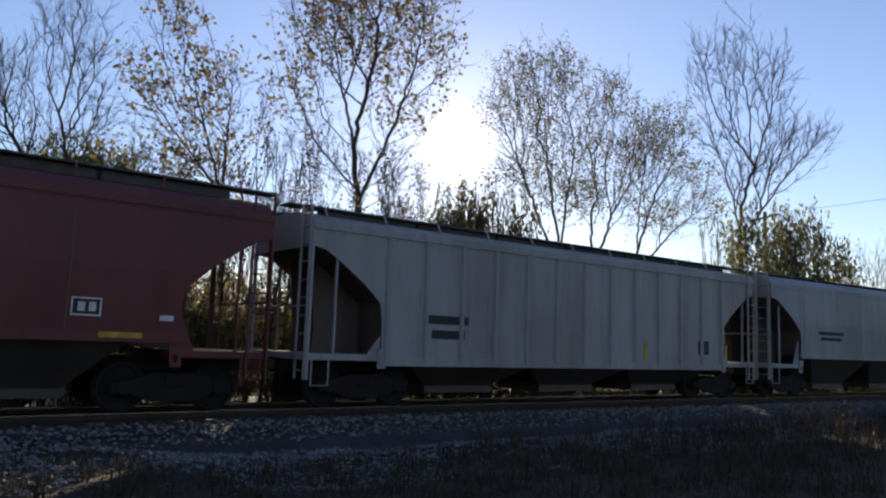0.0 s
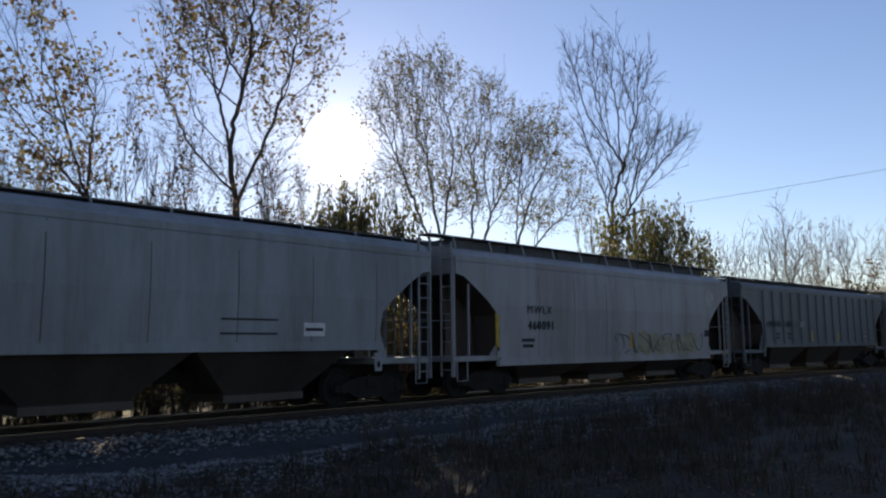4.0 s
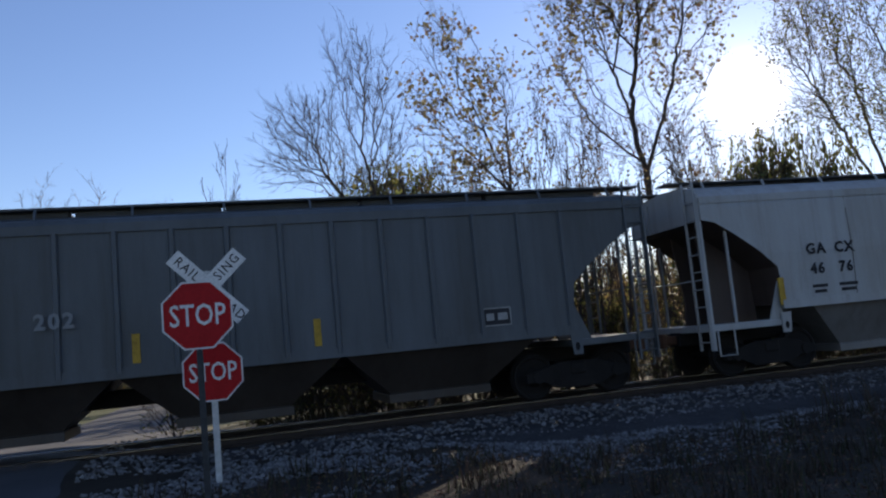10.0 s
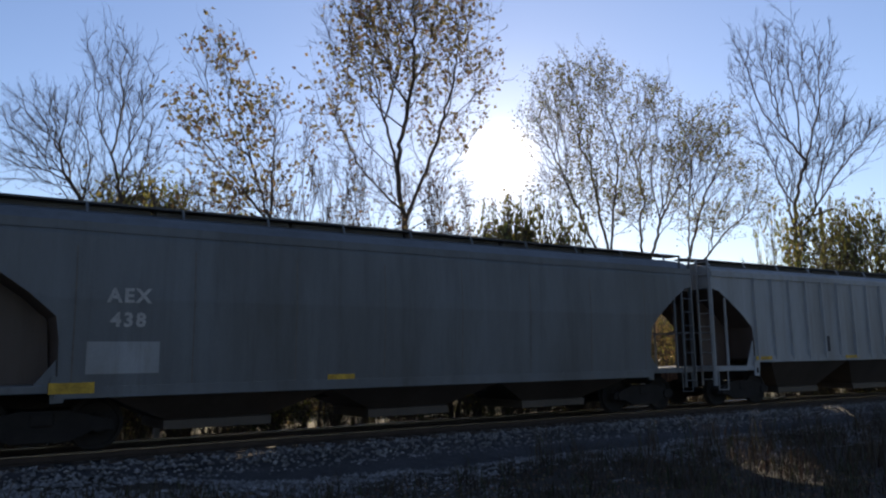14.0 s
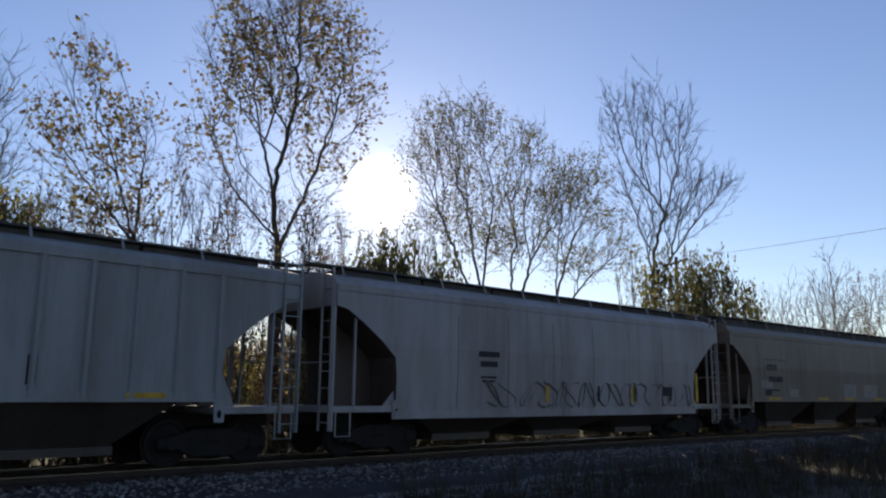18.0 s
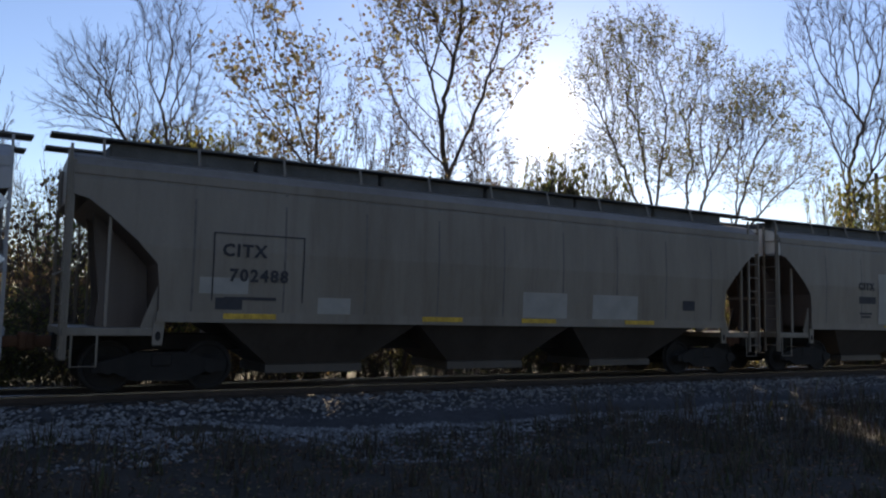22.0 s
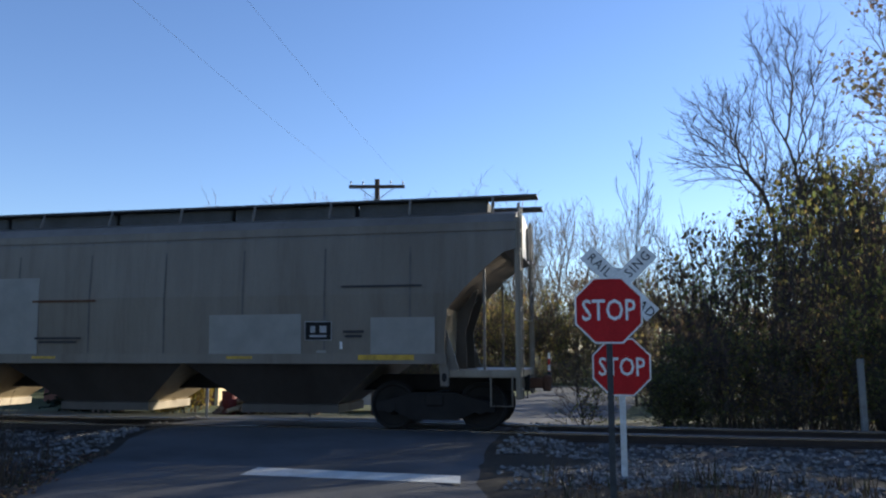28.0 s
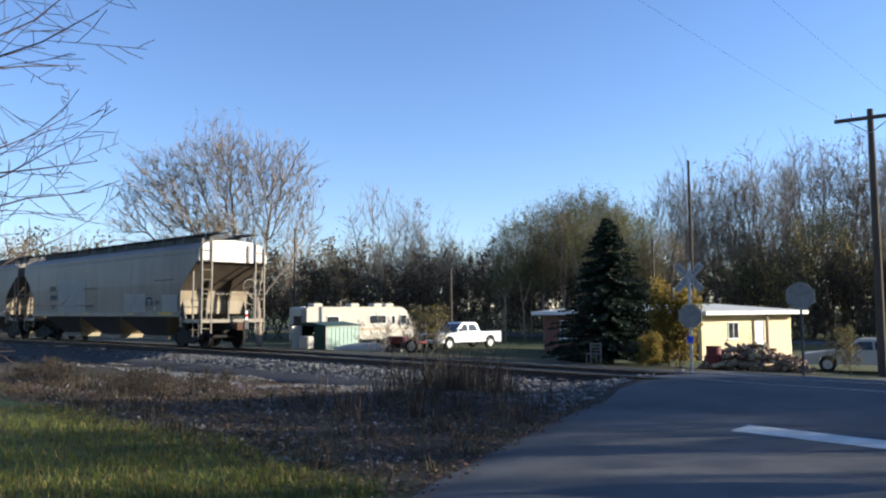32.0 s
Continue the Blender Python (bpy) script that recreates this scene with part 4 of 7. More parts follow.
# ---- trees ----
def limb(rng, out, p, d, length, radius, level, spec, tips):
    """Grows one limb and its side shoots; out[level] collects the tubes."""
    n = 7 if level == 0 else 5 if level == 1 else 3 if level == 2 else 2
    pts, dirs = [p.copy()], [d.copy()]
    wig, up = spec["wiggle"] * (0.5 if level == 0 else 1.0), spec["up"] * (1.6 if level == 0 else 1.0)
    for i in range(n):
        d = (d + Vector((rng.gauss(0, wig), rng.gauss(0, wig), rng.gauss(0, wig) * 0.6 + up * 0.16))).normalized()
        p = p + d * (length / n)
        pts.append(p.copy())
        dirs.append(d.copy())
    thin = spec["twig"]
    radii = [max(thin, radius * (1 - 0.8 * i / n)) for i in range(n + 1)]
    if level >= spec["levels"]:
        radii = [max(thin * 0.7, r) for r in radii]
        tips.append((pts[-1], dirs[-1], length))
        tips.append((pts[-2], dirs[-1], length))
    out.append((level, pts, radii))
    if level >= spec["levels"]:
        return
    count = spec["shoots"][level]
    start = spec["clear"] if level == 0 else 0.25
    for k in range(count):
        f = start + (1 - start) * (k + rng.uniform(0.2, 0.9)) / count
        i = min(n - 1, int(f * n))
        w = f * n - i
        q = pts[i].lerp(pts[i + 1], min(1, max(0, w)))
        base = dirs[min(i + 1, n)]
        side = Vector((rng.gauss(0, 1), rng.gauss(0, 1), rng.gauss(0, 0.5)))
        side = (side - base * side.dot(base)).normalized()
        a = radians(rng.uniform(*spec["angle"]))
        nd = (base * math.cos(a) + side * math.sin(a)).normalized()
        shrink = (1.15 - 0.75 * f) if level == 0 else (1.1 - 0.6 * f)
        limb(rng, out, q, nd, length * spec["ratio"][level] * shrink * rng.uniform(0.75, 1.2), max(thin, radii[i] * rng.uniform(0.4, 0.6)), level + 1, spec, tips)


def tree_meshes(seed, height, width, stems=1, lean=(0, 0), bark=None, leaves=None, leaf_size=0.14, per_tip=0, spread_stems=0.25, trunk_r=0.2, clear=0.3, shoots=(13, 7, 5), levels=3, angle=(28, 55), ratio=(0.42, 0.5, 0.5), wiggle=0.14, up=0.5, twig=0.011, leaf_low=0.0, leaf_share=1.0, fork=0.0):
    """Trunk mesh and crown mesh (twigs and leaves) of one tree, scaled to its height and crown width."""
    rng = random.Random(seed)
    spec = dict(wiggle=wiggle, up=up, twig=twig, levels=levels, shoots=shoots, clear=clear, angle=angle, ratio=ratio)
    out, tips = [], []
    for k in range(stems):
        a = 6.28 * k / stems + rng.uniform(-0.5, 0.5)
        tilt = spread_stems * (0.3 + 0.7 * ((k * 5) % stems) / (stems - 1) if stems > 6 else 1.0) if stems > 1 else 0.0
        d = Vector((math.cos(a) * tilt + lean[0], math.sin(a) * tilt + lean[1], 1)).normalized()
        p = Vector((math.cos(a) * 0.25 * (stems > 1), math.sin(a) * 0.25 * (stems > 1), -0.35))
        if fork:
            p = Vector((lean[0] * fork * height, 0, fork * height * rng.uniform(0.75, 1.1)))
        limb(rng, out, p, d, height * (1 - fork) * rng.uniform(0.82, 1.0), trunk_r * rng.uniform(0.4, 0.55) if fork else trunk_r * rng.uniform(0.75, 1), 0, spec, tips)
    if fork:
        t = Vector((lean[0] * fork * height, 0, fork * height * 1.1))
        out.append((0, [Vector((0, 0, -0.4)), Vector((0.05, 0, fork * height * 0.25)), t * 0.6, t], [trunk_r * 1.35, trunk_r * 1.05, trunk_r * 0.95, trunk_r * 0.7]))
    top = max(q.z for _, pts, _ in out for q in pts)
    xs = sorted(q.x for lv, pts, _ in out for q in pts if lv > 0)
    half = (xs[int(len(xs) * 0.985)] - xs[int(len(xs) * 0.015)]) / 2
    kz, kx = height / top, (width / 2) / max(half, 0.1)
    fit = lambda q: Vector((q.x * kx, q.y * kx, q.z * kz))
    trunk, crown = Shape(), Shape()
    for lv, pts, radii in out:
        pts = [fit(q) for q in pts]
        (trunk if lv <= 1 else crown).tube(pts, radii, 8 if lv == 0 else 5 if lv == 1 else 3, 0)
    if leaves:
        for q, d, _ in tips:
            q = fit(q)
            if q.z < leaf_low * height or rng.random() > leaf_share:
                continue
            for _ in range(per_tip):
                c = q + Vector((rng.gauss(0, 0.22), rng.gauss(0, 0.22), rng.gauss(0, 0.2)))
                u = Vector((rng.gauss(0, 1), rng.gauss(0, 1), rng.gauss(0, 0.7))).normalized()
                v = u.cross(Vector((rng.gauss(0, 1), rng.gauss(0, 1), rng.gauss(0, 1)))).normalized()
                w = u.cross(v)
                r = leaf_size * rng.uniform(0.6, 1.3)
                crown.add([c, c + u * r * 0.5 + v * r * 0.42 + w * r * 0.1, c + u * r, c + u * r * 0.5 - v * r * 0.42 + w * r * 0.1], [(0, 1, 2, 3)], 1 if rng.random() < 0.72 else 2)
    mats = [TWIG if bark is BARK or bark is None else bark]
    a = bpy.data.meshes.new("trunk")
    a.from_pydata([tuple(q) for q in trunk.v], [], trunk.f)
    a.materials.append(bark or BARK)
    a.polygons.foreach_set("use_smooth", [True] * len(trunk.f))
    b = bpy.data.meshes.new("crown")
    b.from_pydata([tuple(q) for q in crown.v], [], crown.f)
    for mt in mats + list(leaves or ()):
        b.materials.append(mt)
    b.polygons.foreach_set("material_index", crown.m)
    a.update(), b.update()
    return a, b


def branch_out(rng, stems, blobs, density, step, direct, depth):
    """Branch skeleton: stems that branch out to points scattered through the crown's lobes. Returns places and parents."""
    pts, par, pull = [], [], []
    for path in stems:
        path = [Vector((x, depth * 0.22 * rng.uniform(-1, 1) * max(0.0, z - path[0][1]), z)) for x, z in path]
        last = -1
        if pts:
            near = min(range(len(pts)), key=lambda i: (pts[i] - path[0]).length)
            if (pts[near] - path[0]).length < 1.6:
                last, path = near, [pts[near]] + path[1:]
        for a, b in zip(path, path[1:]):
            n = max(1, int((b - a).length / step))
            for i in range(0 if a is path[0] and last < 0 else 1, n + 1):
                wob = Vector((rng.gauss(0, 0.035), rng.gauss(0, 0.035), 0)) if i else Vector((0, 0, 0))
                pts.append(a.lerp(b, i / n) + wob)
                par.append(last)
                last = len(pts) - 1
    for cx, cz, rx, rz in blobs:
        ry = depth * rx
        for _ in range(int(density * 4.19 * rx * ry * rz) + 8):
            q = Vector((rng.gauss(0, 1), rng.gauss(0, 1), rng.gauss(0, 1))).normalized() * rng.random() ** 0.45 * rng.choice((0.8, 0.95, 1.0, 1.1, 1.3))
            pull.append((cx + q.x * rx, q.y * ry, cz + q.z * rz))
    # each point joins the branch that costs least: its distance, and a share of the way down to the root
    way = []
    for p, q in zip(pts, par):
        way.append(0.0 if q < 0 else way[q] + (p - pts[q]).length)
    pos, aim = np.array([tuple(p) for p in pts]), np.array(pull)
    way = np.array(way)
    cost = np.linalg.norm(aim[:, None] - pos[None], axis=2)
    total = cost + direct * way[None]
    best, link = total.min(1), total.argmin(1)
    pos, way = list(pos), list(way)
    for _ in range(len(aim)):
        k = int(best.argmin())
        i = int(link[k])
        pos.append(aim[k])
        par.append(i)
        way.append(way[i] + float(np.linalg.norm(aim[k] - pos[i])))
        best[k] = 1e18
        c = np.linalg.norm(aim - aim[k], axis=1) + direct * way[-1]
        closer = (c < best) & (best < 1e17)
        best[closer] = c[closer]
        link[closer] = len(pos) - 1
    # straighten the zigzag of the limbs
    kids = [[] for _ in pos]
    for i, q in enumerate(par):
        if q >= 0:
            kids[q].append(i)
    for _ in range(3):
        old = [p.copy() for p in pos]
        for i in range(len(pts), len(pos)):
            if kids[i]:
                mean = sum(old[k] for k in kids[i]) / len(kids[i])
                pos[i] = 0.4 * old[i] + 0.3 * old[par[i]] + 0.3 * mean
    return [Vector(p) for p in pos], par


def grown_tree(seed, stems, blobs, bark=None, leaves=None, leaf_size=0.14, per_tip=2, leaf_share=0.5, clump=0.0, density=20, step=0.3, direct=0.55, depth=0.9, twig=0.008, power=2.25, spurs=3, spur=0.45, leaf_low=0.0, scatter=0.1):
    """Trunk mesh and crown mesh of a tree from its main stems (across, height) and its crown's lobes (across, height, half sizes)."""
    rng = random.Random(seed)
    pts, par = branch_out(rng, stems, blobs, density, step, direct, depth)
    n = len(pts)
    load, kids = [0.0] * n, [[] for _ in range(n)]
    for i in range(n - 1, -1, -1):
        load[i] = max(load[i], twig ** power)
        if par[i] >= 0:
            load[par[i]] += load[i]
            kids[par[i]].append(i)
    rad = [w ** (1 / power) for w in load]
    trunk, crown = Shape(), Shape()
    todo = [(i, None) for i in range(n) if par[i] < 0]
    while todo:
        i, start = todo.pop()
        path, radii = ([pts[start]], [min(rad[start], rad[i] * 1.15)]) if start is not None else ([], [])
        while True:
            path.append(pts[i])
            radii.append(rad[i])
            if not kids[i]:
                break
            main = max(kids[i], key=lambda k: rad[k])
            todo += [(k, i) for k in kids[i] if k != main]
            i = main
        if len(path) > 1:
            thick = radii[0]
            (trunk if thick > 0.045 else crown).tube(path, radii, 8 if thick > 0.1 else 5 if thick > 0.03 else 3, 0)
    for i in range(n):
        if rad[i] > twig * 2.6 or par[i] < 0:
            continue
        along = (pts[i] - pts[par[i]]).normalized()
        for _ in range(spurs):
            d = (along * 1.1 + Vector((rng.gauss(0, 0.5), rng.gauss(0, 0.5), rng.gauss(0.3, 0.4)))).normalized()
            ln = spur * rng.uniform(0.4, 1.2)
            a = pts[i].lerp(pts[par[i]], rng.random())
            b = a + d * ln * 0.55
            c = b + (d + Vector((rng.gauss(0, 0.3), rng.gauss(0, 0.3), rng.gauss(0.2, 0.2)))).normalized() * ln * 0.5
            crown.tube([a, b, c], [twig * 0.75, twig * 0.6, twig * 0.4], 3, 0)
            if not leaves or c.z < leaf_low or rng.random() > leaf_share or noise.noise(c * 0.55 + Vector((seed, 0, 0))) < clump - 0.5:
                continue
            for _ in range(per_tip):
                q = b.lerp(c, rng.random()) + Vector((rng.gauss(0, scatter), rng.gauss(0, scatter), rng.gauss(-0.04, scatter)))
                u = Vector((rng.gauss(0, 1), rng.gauss(0, 1), rng.gauss(-0.3, 0.8))).normalized()
                v = u.cross(Vector((rng.gauss(0, 1), rng.gauss(0, 1), rng.gauss(0, 1)))).normalized()
                w = u.cross(v)
                r = leaf_size * rng.uniform(0.55, 1.3)
                crown.add([q, q + u * r * 0.5 + v * r * 0.45 + w * r * 0.12, q + u * r, q + u * r * 0.5 - v * r * 0.45 + w * r * 0.12], [(0, 1, 2, 3)], 1 if rng.random() < 0.65 else 2)
    bark = bark or BARK
    made = []
    for name, shape, mats in (("trunk", trunk, [bark]), ("crown", crown, [TWIG if bark is BARK else bark] + list(leaves or ()))):
        me = bpy.data.meshes.new(name)
        me.from_pydata([tuple(q) for q in shape.v], [], shape.f)
        for mt in mats:
            me.materials.append(mt)
        me.polygons.foreach_set("material_index", shape.m)
        if name == "trunk":
            me.polygons.foreach_set("use_smooth", [True] * len(shape.f))
        me.update()
        made.append(me)
    return made


def row_tree(label, az, d, seed, stems, blobs, **kw):
    """A tree of the row behind the track, its own x axis across the view from the camera's spot."""
    p = at(az, d)
    g = ground_z(p.x, p.y)
    low = lambda q: (q[0], q[1] - g)
    return plant(label, grown_tree(seed, [[low(q) for q in st] for st in stems], [(*low(b), *b[2:]) for b in blobs], **kw), p.x, p.y, face(az))


def plant(label, meshes, x, y, turn=0.0, group="", scale=None, name="tree", category="tree"):
    t = thing(name, label, category, pose(x, y, ground_z(x, y), 0, 0, turn), group)
    part("trunk", meshes[0], None, t)
    part("crown", meshes[1], None, t)
    if scale:
        t.scale = scale
    return t


def height_for(el, d, x, y):
    return 1.46 + d * math.tan(radians(el)) - ground_z(x, y)


def tree_at(label, az, d, el, width, seed, turn=0.0, **kw):
    p = at(az, d)
    kw.setdefault("bark", BARK)
    return plant(label, tree_meshes(seed, height_for(el, d, p.x, p.y), width, **kw), p.x, p.y, turn)


def face(az):
    """Turn that lets a tree's own x axis lie across the view from the camera's spot."""
    return -az


def build_trees():
    # the row behind the track, from the small bare tree to the open right
    row_tree("bare dark three-stemmed tree without leaves", 11.2, 30, 11,
             [[(-0.1, -0.9), (-0.3, 5.9), (-0.8, 7.9), (-1.5, 9.5), (-2.3, 10.6)], [(0.1, -0.9), (-0.1, 5.9), (-0.2, 7.9), (-0.1, 10.7), (0.0, 13.3)], [(0.3, -0.9), (0.7, 5.9), (0.5, 8.2), (0.5, 10.8), (0.9, 13.3)]],
             [(0.1, 12.0, 1.2, 2.4), (-2.1, 10.0, 1.6, 1.7), (1.1, 11.1, 1.1, 2.3), (-2.4, 8.5, 1.5, 1.0), (-1.0, 9.7, 1.2, 1.7), (1.6, 9.0, 1.1, 1.3), (0.3, 8.0, 1.6, 1.0)],
             density=20, direct=0.45, twig=0.0064, power=2.25, spurs=3, spur=0.45)
    row_tree("slender tree with sparse golden autumn leaves", 22.5, 29, 12,
             [[(0.4, -0.9), (0.0, 6.7), (-0.7, 9.0), (-1.6, 11.4), (-2.1, 13.3)], [(0.0, 6.5), (0.1, 9.3), (0.2, 11.3)], [(0.0, 6.5), (-1.5, 8.4), (-2.8, 10.2)]],
             [(-2.0, 12.7, 1.25, 1.6), (-2.9, 10.4, 1.2, 1.7), (-0.4, 10.7, 1.5, 1.4), (-1.3, 8.8, 1.9, 1.5), (0.5, 8.9, 0.8, 1.5), (-0.6, 7.4, 1.8, 0.9)],
             leaves=(LEAF_OLIVE, LEAF_RUST), leaf_size=0.17, per_tip=2, leaf_share=0.5, clump=0.36, density=20, direct=0.45, twig=0.0056, power=2.3, spurs=2)
    row_tree("tall sycamore with thinning brown and gold leaves", 32.4, 29, 13,
             [[(0.2, -0.9), (0.0, 6.7), (-0.4, 9.3), (-1.0, 12.0), (-1.7, 15.5)], [(0.0, 6.7), (1.1, 9.4), (1.9, 12.1), (2.4, 15.2)], [(-0.1, 6.9), (-1.7, 8.8), (-2.6, 10.6)], [(-0.3, 9.3), (0.4, 12.5), (0.4, 17.0)]],
             [(-1.8, 14.2, 2.0, 2.6), (-0.3, 16.4, 2.6, 2.4), (1.9, 14.3, 1.8, 2.9), (0.2, 13.2, 2.4, 2.6), (-2.6, 11.3, 1.4, 2.1), (2.9, 12.4, 1.0, 1.6), (1.4, 10.0, 1.7, 1.4), (-1.5, 8.8, 1.9, 1.4), (0.9, 8.0, 2.2, 1.0)],
             leaves=(LEAF_OLIVE, LEAF_RUST), leaf_size=0.16, per_tip=2, leaf_share=0.55, clump=0.33, leaf_low=10.5, density=13, direct=0.42, twig=0.0058, power=2.32, spurs=2, spur=0.45)
    dome = dict(leaves=(LEAF_OLIVE, LEAF_GREEN), leaf_size=0.1, per_tip=3, leaf_share=0.72, clump=0.28, direct=0.5, twig=0.0056, power=2.3, spurs=2, spur=0.45)
    row_tree("spreading multi-stemmed tree with fine olive foliage", 47.5, 35, 14,
             [[(-0.1, -0.9), (-0.1, 5.9), (-0.7, 9.8), (-1.4, 12.8), (-1.9, 14.7)], [(0.1, 4.9), (0.5, 10.5), (-0.1, 13.8)], [(-0.3, 4.7), (-1.7, 9.1), (-2.7, 11.5)]],
             [(-1.4, 13.2, 2.2, 2.4), (-2.7, 11.6, 1.5, 1.8), (-0.1, 14.0, 1.3, 1.5), (-0.6, 10.6, 1.8, 1.6), (-2.2, 9.4, 1.9, 1.3), (0.2, 8.4, 1.8, 1.2)], density=17, **dome)
    row_tree("spreading multi-stemmed tree with fine olive foliage", 49.8, 36, 15,
             [[(0.0, -0.9), (-0.1, 5.8), (0.0, 10.2), (0.6, 13.4), (1.1, 14.6)], [(0.1, 4.9), (1.4, 9.6), (2.5, 12.5)]],
             [(0.8, 13.1, 1.4, 1.9), (1.6, 10.9, 1.7, 1.7), (-0.3, 11.3, 1.3, 2.2), (0.4, 8.6, 1.9, 1.3), (2.4, 10.2, 1.2, 1.5)], density=18, **dome)
    row_tree("spreading multi-stemmed tree with fine olive foliage", 52.8, 38, 16,
             [[(0.0, -0.9), (0.0, 5.9), (1.0, 9.1), (2.4, 11.5)], [(0.0, 5.0), (0.2, 8.9), (0.6, 11.4)], [(0.0, 5.0), (1.7, 7.1), (3.0, 8.2)]],
             [(1.4, 11.9, 1.9, 1.7), (2.4, 9.6, 1.6, 1.4), (0.5, 9.7, 1.5, 1.5), (3.2, 8.2, 1.3, 0.9), (1.2, 7.9, 1.8, 1.1)], density=18, **dome)
    row_tree("tall bare leafless tree with upright limbs", 59.9, 40, 17,
             [[(0.0, -0.9), (0.0, 7.3), (0.1, 10.9), (-0.2, 14.7), (-0.2, 18.0)], [(0.0, 9.4), (1.4, 13.0), (2.3, 16.0)], [(0.1, 10.5), (-1.1, 13.3), (-1.9, 17.0)], [(0.4, 7.0), (2.2, 10.2), (3.8, 11.9)]],
             [(-0.2, 15.9, 1.3, 2.7), (-1.7, 15.9, 1.1, 2.3), (1.5, 14.6, 1.4, 2.6), (-0.9, 12.4, 1.3, 1.7), (2.1, 11.6, 1.9, 1.7), (3.6, 11.9, 0.9, 0.9), (0.4, 10.2, 1.8, 1.4)],
             density=14, direct=0.5, twig=0.0075, power=2.4, spurs=3, spur=0.5)
    row_tree("leafy olive-green tree at the edge of the thicket", 13.6, 33, 19,
             [[(0.0, -0.9), (0.1, 3.5), (-0.1, 8.2)], [(0.1, 2.5), (1.6, 6.4)], [(0.0, 2.2), (-1.8, 5.6)]],
             [(-0.6, 7.2, 1.9, 1.6), (0.9, 8.0, 1.4, 1.2), (1.5, 5.8, 1.9, 1.7), (-2.0, 4.8, 1.6, 1.8), (0.2, 4.0, 2.4, 1.8)],
             leaves=(LEAF_GREEN, LEAF_OLIVE), leaf_size=0.15, per_tip=4, leaf_share=0.9, clump=0.18, density=12, twig=0.006, power=2.35, spurs=2, spur=0.4)
    tree_at("small slender bare leafless tree", 0.9, 42, 15.4, 2.6, 18, trunk_r=0.08, clear=0.4, shoots=(10, 5, 4), twig=0.009)
    # thin stems between the larger trees
    rng = random.Random(3)
    thin = [tree_meshes(40 + k, 9.5, 2.3, stems=1 + k % 2, trunk_r=0.07, clear=0.3, shoots=(15, 6, 4), leaves=(LEAF_RUST, LEAF_OLIVE) if k != 1 else None, per_tip=1, leaf_size=0.13, leaf_share=0.3, twig=0.007, bark=BARK) for k in range(3)]
    for k, (az, d, el) in enumerate(((25.2, 27, 17.5), (26.8, 30, 15.5), (28.4, 28, 14), (29.8, 31, 16), (34.5, 31, 14), (36.2, 27, 15), (37.6, 32, 13.5), (17.5, 33, 14.5), (14.8, 31, 13), (8.6, 29, 13.2), (43.2, 32, 12.5), (39.3, 35, 13), (19.6, 26, 12), (24.0, 34, 13), (26.0, 26, 11.5), (27.6, 34, 13), (29.0, 26, 10.5), (31.2, 35, 13.5), (33.2, 27, 11.5), (35.2, 34, 12), (36.8, 30, 11), (38.4, 28, 10), (40.2, 31, 10.5), (22.6, 31, 12.5), (16.0, 27, 12), (13.0, 29, 13))):
        p = at(az, d)
        hgt = height_for(el, d, p.x, p.y)
        plant("thin understorey tree with few leaves", thin[k % 3], p.x, p.y, rng.uniform(0, 360), "thin trees behind the track", (0.8 + 0.3 * rng.random(),) * 2 + (hgt / 9.5,))
    # evergreen and olive shrubs
    fan = lambda r, n, hgt, wide: [[(0.05 * k, -0.3), (wide * (k / (n - 1) - 0.5) * 0.5, hgt * 0.35), (wide * (k / (n - 1) - 0.5), hgt * r.uniform(0.65, 0.85))] for k in range(n)]
    shrub = [grown_tree(60 + k, fan(random.Random(k), 6, 4.0, 3.2), [(0, 2.6, 1.7, 1.3), (-0.9, 1.6, 1.1, 1.1), (0.9, 1.5, 1.1, 1.1), (0.3, 3.3, 1.0, 0.7), (0, 0.8, 1.6, 0.6)], leaves=lv, per_tip=pt, leaf_size=0.12, leaf_share=sh, clump=cl, density=15, step=0.25, twig=0.006, spurs=2, spur=0.32, scatter=0.1) for k, (lv, sh, pt, cl) in enumerate((((LEAF_GREEN, LEAF_GOLD), 0.6, 3, 0.42), ((LEAF_DARK, LEAF_GREEN), 0.9, 4, 0.2), ((LEAF_RUST, LEAF_GOLD), 0.45, 2, 0.4), ((LEAF_GOLD, LEAF_GREEN), 0.5, 3, 0.35)))]
    far_shrub = [tree_meshes(65 + k, 4.0, 4.2, stems=5, spread_stems=0.55, trunk_r=0.05, clear=0.12, shoots=(6, 4), levels=2, leaves=lv, per_tip=13, leaf_size=0.13, leaf_share=sh, up=0.2, wiggle=0.25, twig=0.014) for k, (lv, sh) in enumerate((((LEAF_RUST, LEAF_OLIVE), 0.5), ((LEAF_RUST, LEAF_DARK), 0.75), ((LEAF_OLIVE, LEAF_RUST), 0.45)))]
    spots = [(13.2, 33, 13.2, 1, 4.2), (16.0, 32, 12.6, 1, 3.4), (19.2, 33, 12.0, 0, 3.4), (39.8, 30, 11.2, 0, 3.0), (38.6, 32, 11.4, 1, 3.0), (40.6, 31, 11.8, 1, 3.2), (42.2, 31, 12.0, 1, 3.4), (45.0, 32, 11.2, 1, 3.6), (58.6, 39, 10.4, 0, 3.6), (60.6, 40, 10.6, 1, 3.6), (62.4, 41, 10.2, 1, 3.6), (63.4, 42, 9.6, 1, 3.8), (64.2, 42, 9.9, 1, 3.6), (66.2, 43, 7.6, 1, 3.4)]
